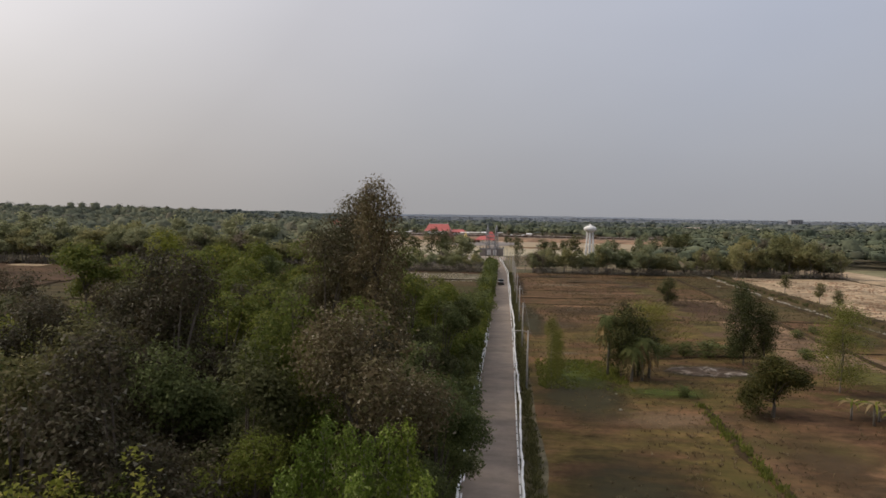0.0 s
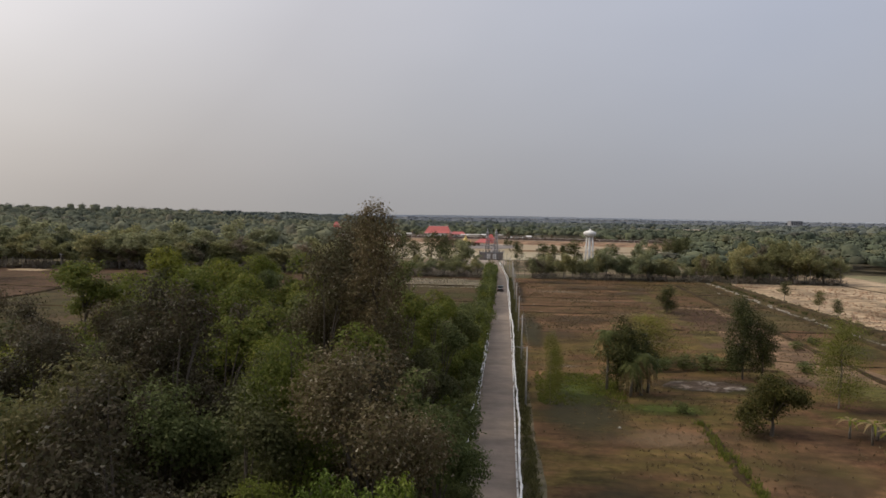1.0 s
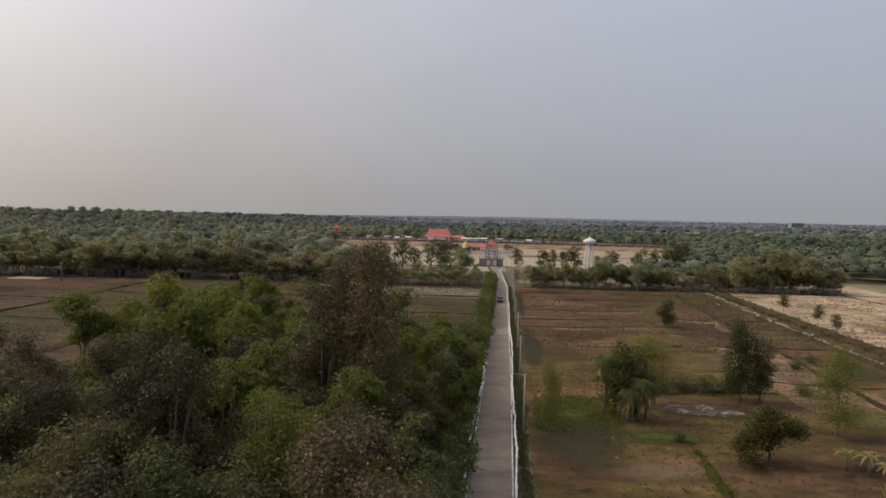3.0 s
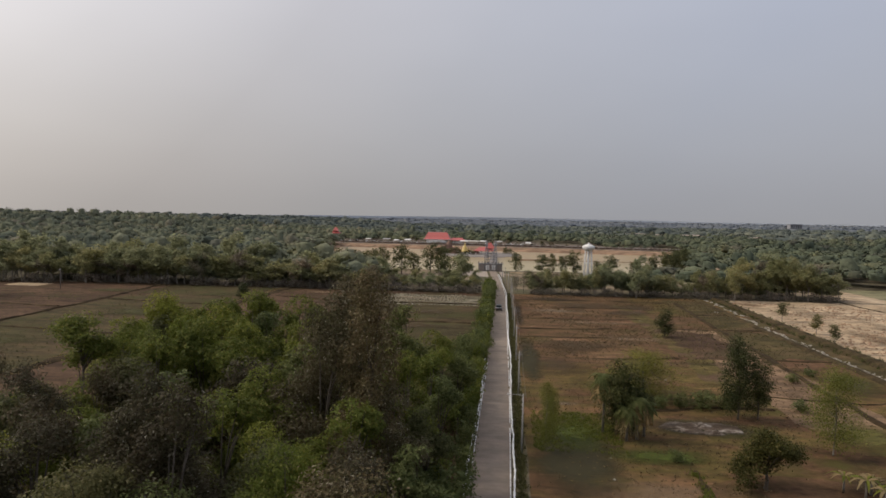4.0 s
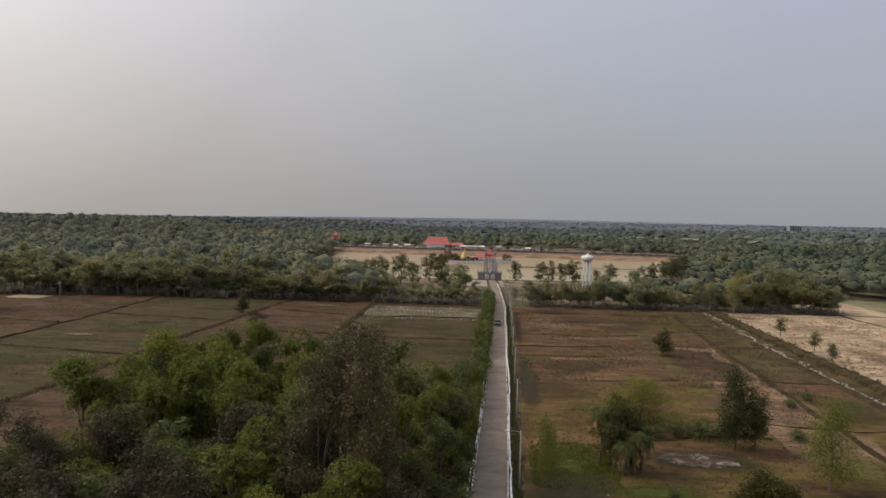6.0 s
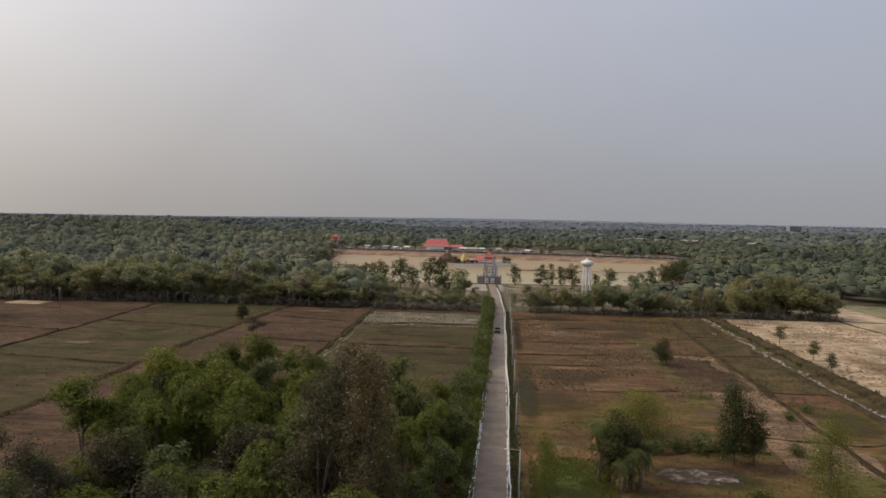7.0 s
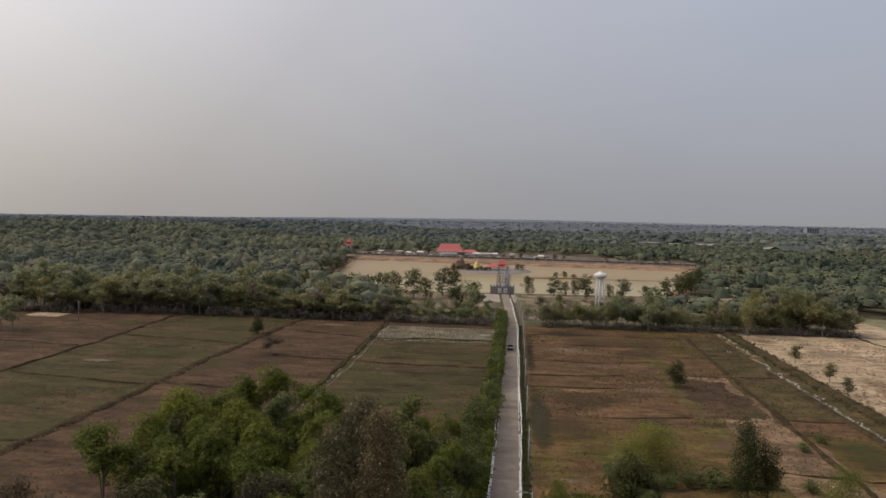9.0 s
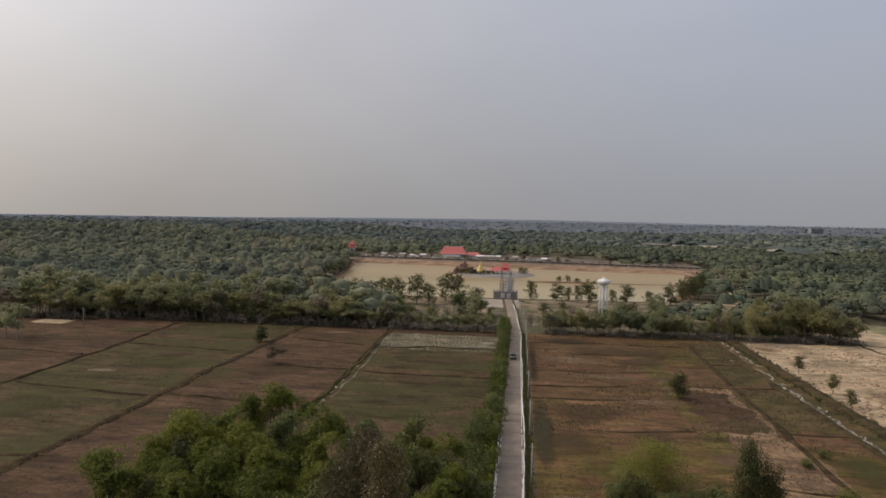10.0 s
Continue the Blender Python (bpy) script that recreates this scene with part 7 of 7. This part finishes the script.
def banana(x, y, h):
    rng = random.Random(int(x * 17 + y * 3))
    ob = thing("banana_plant", (x, y, 0), "banana plant with torn yellowing leaves", "banana plant", "banana plants in the field", rng.uniform(0, 360))
    part("stem", tube("stem", [(0, 0, -0.1), (0.05, 0, h * 0.6)], [0.14, 0.09], M_BARK_PALE, 7), None, ob)
    for k in range(13):
        v, f = [], []
        a, ln = k * 0.483 + rng.uniform(-0.3, 0.3), h * rng.uniform(0.5, 0.75)
        for s in range(6):
            t = s / 5
            c = Vector((math.cos(a) * ln * t * 0.85, math.sin(a) * ln * t * 0.85, h * 0.6 + ln * (0.75 * t - 0.9 * t * t)))
            side = Vector((-math.sin(a), math.cos(a), -0.15)) * (0.15 * math.sin(math.pi * (0.08 + 0.88 * t)))
            v += [c - side, c, c + side]
        for s in range(5):
            f += [(s * 3, s * 3 + 1, s * 3 + 4, s * 3 + 3), (s * 3 + 1, s * 3 + 2, s * 3 + 5, s * 3 + 4)]
        part("leaf", mesh_from("leaf", v, f, L_DRY if k % 3 else L_BRIGHT), None, ob)


for x, y, h in ((38.8, 72.2, 3.2), (40.2, 70.4, 3.6), (41.6, 72.0, 3.0), (40.8, 68.0, 3.4), (42.6, 69.6, 3.2)):
    banana(x, y, h)


def tufts(name, seed, count, place, size, mat, label, category="grass", per=7):
    """Grass and weeds: upright blades in small bunches."""
    rng = np.random.default_rng(seed)
    root = np.array([place(rng) for _ in range(count)])
    root = np.repeat(root, per, 0) + np.c_[rng.normal(size=(count * per, 2)) * size * 0.35, np.zeros(count * per)]
    n = len(root)
    lean = np.c_[rng.normal(size=(n, 2)) * 0.35, np.ones(n)] * (size * rng.uniform(0.5, 1.2, n))[:, None]
    wide = np.c_[rng.normal(size=(n, 2)), np.zeros(n)]
    wide *= (size * 0.16 / np.linalg.norm(wide, axis=1))[:, None]
    co = np.stack([root - wide, root + wide, root + lean], 1).reshape(-1, 3)
    me = bpy.data.meshes.new(name)
    me.vertices.add(3 * n)
    me.vertices.foreach_set("co", co.ravel())
    me.loops.add(3 * n)
    me.loops.foreach_set("vertex_index", np.arange(3 * n))
    me.polygons.add(n)
    me.polygons.foreach_set("loop_start", np.arange(0, 3 * n, 3))
    me.materials.append(mat)
    me.update(calc_edges=True)
    tagged(new(name, me), label, category, kind="stuff")


def clumped(x0, x1, y0, y1, scale, cut, seed):
    def place(rng):
        for _ in range(60):
            x, y = rng.uniform(x0, x1), rng.uniform(y0, y1)
            if noise.noise((x * scale, y * scale, seed)) + 0.25 * rng.normal() > cut:
                break
        return x, y, 0.05
    return place


def along(points, width):
    pts = [Vector((*p, 0)) for p in points]

    def place(rng):
        k = rng.integers(0, len(pts) - 1)
        p = pts[k].lerp(pts[k + 1], rng.random())
        return p.x + rng.normal() * width, p.y + rng.normal() * width, 0.1
    return place


tufts("dry_grass_1", 61, 4000, clumped(4.6, 74, 30, 135, 0.07, 0.02, 1.0), 0.26, L_DRYSOIL, "scattered tufts of dry tan grass")
tufts("dry_grass_2", 62, 6000, clumped(4.6, 74, 135, 249, 0.05, 0.02, 2.0), 0.3, L_DRYSOIL, "scattered tufts of dry tan grass")
tufts("green_grass_2", 64, 500, clumped(54, 74, 130, 240, 0.06, 0.05, 4.0), 0.28, L_OLIVE, "scattered tufts of green grass")
tufts("ditch_plants", 65, 170, along([(22.9, 40), (22.8, 52), (23.2, 60), (23.1, 67), (23.6, 75)], 0.3), 0.5, L_GREEN, "row of green weeds along the field ditch", "weeds")
tufts("tall_dry_grass", 74, 120, along([(39.5, 62), (41.5, 65), (43.5, 67)], 0.8), 1.5, L_DRY, "tall dry yellow grass beside the banana plants")
tufts("near_green_grass", 75, 900, clumped(5.0, 17, 80, 97, 0.12, 0.0, 8.0), 0.35, L_GREEN, "rank green grass in the field")
tufts("dark_weeds_1", 76, 3600, clumped(4.6, 74, 30, 135, 0.09, 0.1, 9.0), 0.13, L_OLIVE, "scattered low dark weeds", "weeds", 3)
tufts("dark_weeds_2", 77, 1800, clumped(4.6, 74, 135, 249, 0.06, 0.08, 11.0), 0.18, L_OLIVE, "scattered low dark weeds", "weeds", 3)
tufts("canal_weeds", 66, 2000, along([(81, 60), (81, 130), (81, 190), (82, 249)], 1.2), 0.7, L_OLIVE, "weeds on the canal bank", "weeds")
tufts("dike_grass", 67, 800, along([(-48, 92), (-48.5, 150), (-50, 200), (-51.5, 249)], 0.4), 0.4, L_OLIVE, "rough grass on the paddy dike", "grass")
tufts("dike_grass_2", 68, 1500, along([(-90, 70), (-90, 122), (-90, 170), (-90.5, 249)], 0.9), 0.35, L_DRY, "rough brown grass on the paddy dike", "grass")
tufts("verge_weeds_1", 69, 3000, along([(2.9, 20), (3.0, 100), (3.2, 180), (2.8, 249)], 0.35), 0.45, L_OLIVE, "weeds along the road shoulder", "weeds")
tufts("verge_weeds_2", 70, 1800, along([(-4.0, 20), (-3.8, 100), (-3.5, 180), (-3.4, 249)], 0.35), 0.5, L_GREEN, "weeds along the road shoulder", "weeds")
tufts("paddy_stubble", 71, 4000, clumped(-175, -5, 90, 249, 0.04, 0.0, 5.0), 0.3, L_OLIVE, "short stubble in the paddies", "stubble", 5)
tufts("pale_straw", 72, 650, clumped(-49, -14, 217, 240, 0.1, 0.0, 6.0), 0.5, L_STRAW, "loose pale straw in a paddy", "straw", 5)
tufts("wood_litter", 73, 3000, clumped(-46, -5, 10, 88, 0.06, 0.0, 7.0), 0.8, L_OLIVE, "low weeds under the trees of the near wood", "weeds")


def ash_mound():
    v, f = [], []
    n = 26
    for j in range(n + 1):
        for i in range(n + 1):
            x, y = -7.2 + 14.4 * i / n, -3.4 + 6.8 * j / n
            q = max(0.0, 0.9 - (x / 6.6) ** 2 - (y / 2.8) ** 2 + 0.45 * noise.noise((x * 0.4, y * 0.5, 3.1)))
            v.append((29.4 + x, 92.4 + y, 0.1 + q ** 0.5 * (0.3 + 0.4 * noise.noise((x * 0.7, y * 0.9, 0.4))) - (0.15 if q == 0 else 0)))
    for j in range(n):
        for i in range(n):
            a = j * (n + 1) + i
            f.append((a, a + 1, a + n + 2, a + n + 1))
    tagged(new("ash_mound", mesh_from("ash_mound", v, f, M_ASH, True)), "low mottled mound of pale ash and dark spoil", "mound")


ash_mound()


def clods(name, seed, count, place, size, mat, label):
    """Loose clods and stones, each a small uneven lump."""
    rng = np.random.default_rng(seed)
    v, f = [], []
    for k in range(count):
        x, y, z = place(rng)
        s = size * rng.uniform(0.4, 1.3)
        b = len(v)
        for c in range(5):
            t = c * 1.2566 + rng.uniform(0, 0.5)
            v.append((x + s * math.cos(t) * rng.uniform(0.7, 1.2), y + s * math.sin(t) * rng.uniform(0.7, 1.2), z - 0.06))
        v.append((x, y, z + s * rng.uniform(0.35, 0.8)))
        f += [(b + c, b + (c + 1) % 5, b + 5) for c in range(5)]
    tagged(new(name, mesh_from(name, v, f, mat)), label, "clods", kind="stuff")


clods("sand_clods", 81, 1500, clumped(84, 128, 110, 248, 0.05, 0.1, 8.0), 0.5, M_BANK, "loose clods on the bare sand")
clods("field_stones", 82, 16, clumped(6, 72, 60, 240, 0.05, -1.0, 9.0), 0.3, M_STONE, "pale stones and scraps lying in the field")
clods("dike_stones", 83, 200, along([(-47.2, 120), (-47.6, 150), (-49, 200), (-50.6, 249)], 0.35), 0.2, M_RUBBLE, "pale stones and scraps along the paddy dike")
clods("edge_straw", 84, 160, along([(-48, 212.5), (-30, 212.5), (-6, 213)], 0.5), 0.18, M_RUBBLE, "pale scraps along the paddy edge")
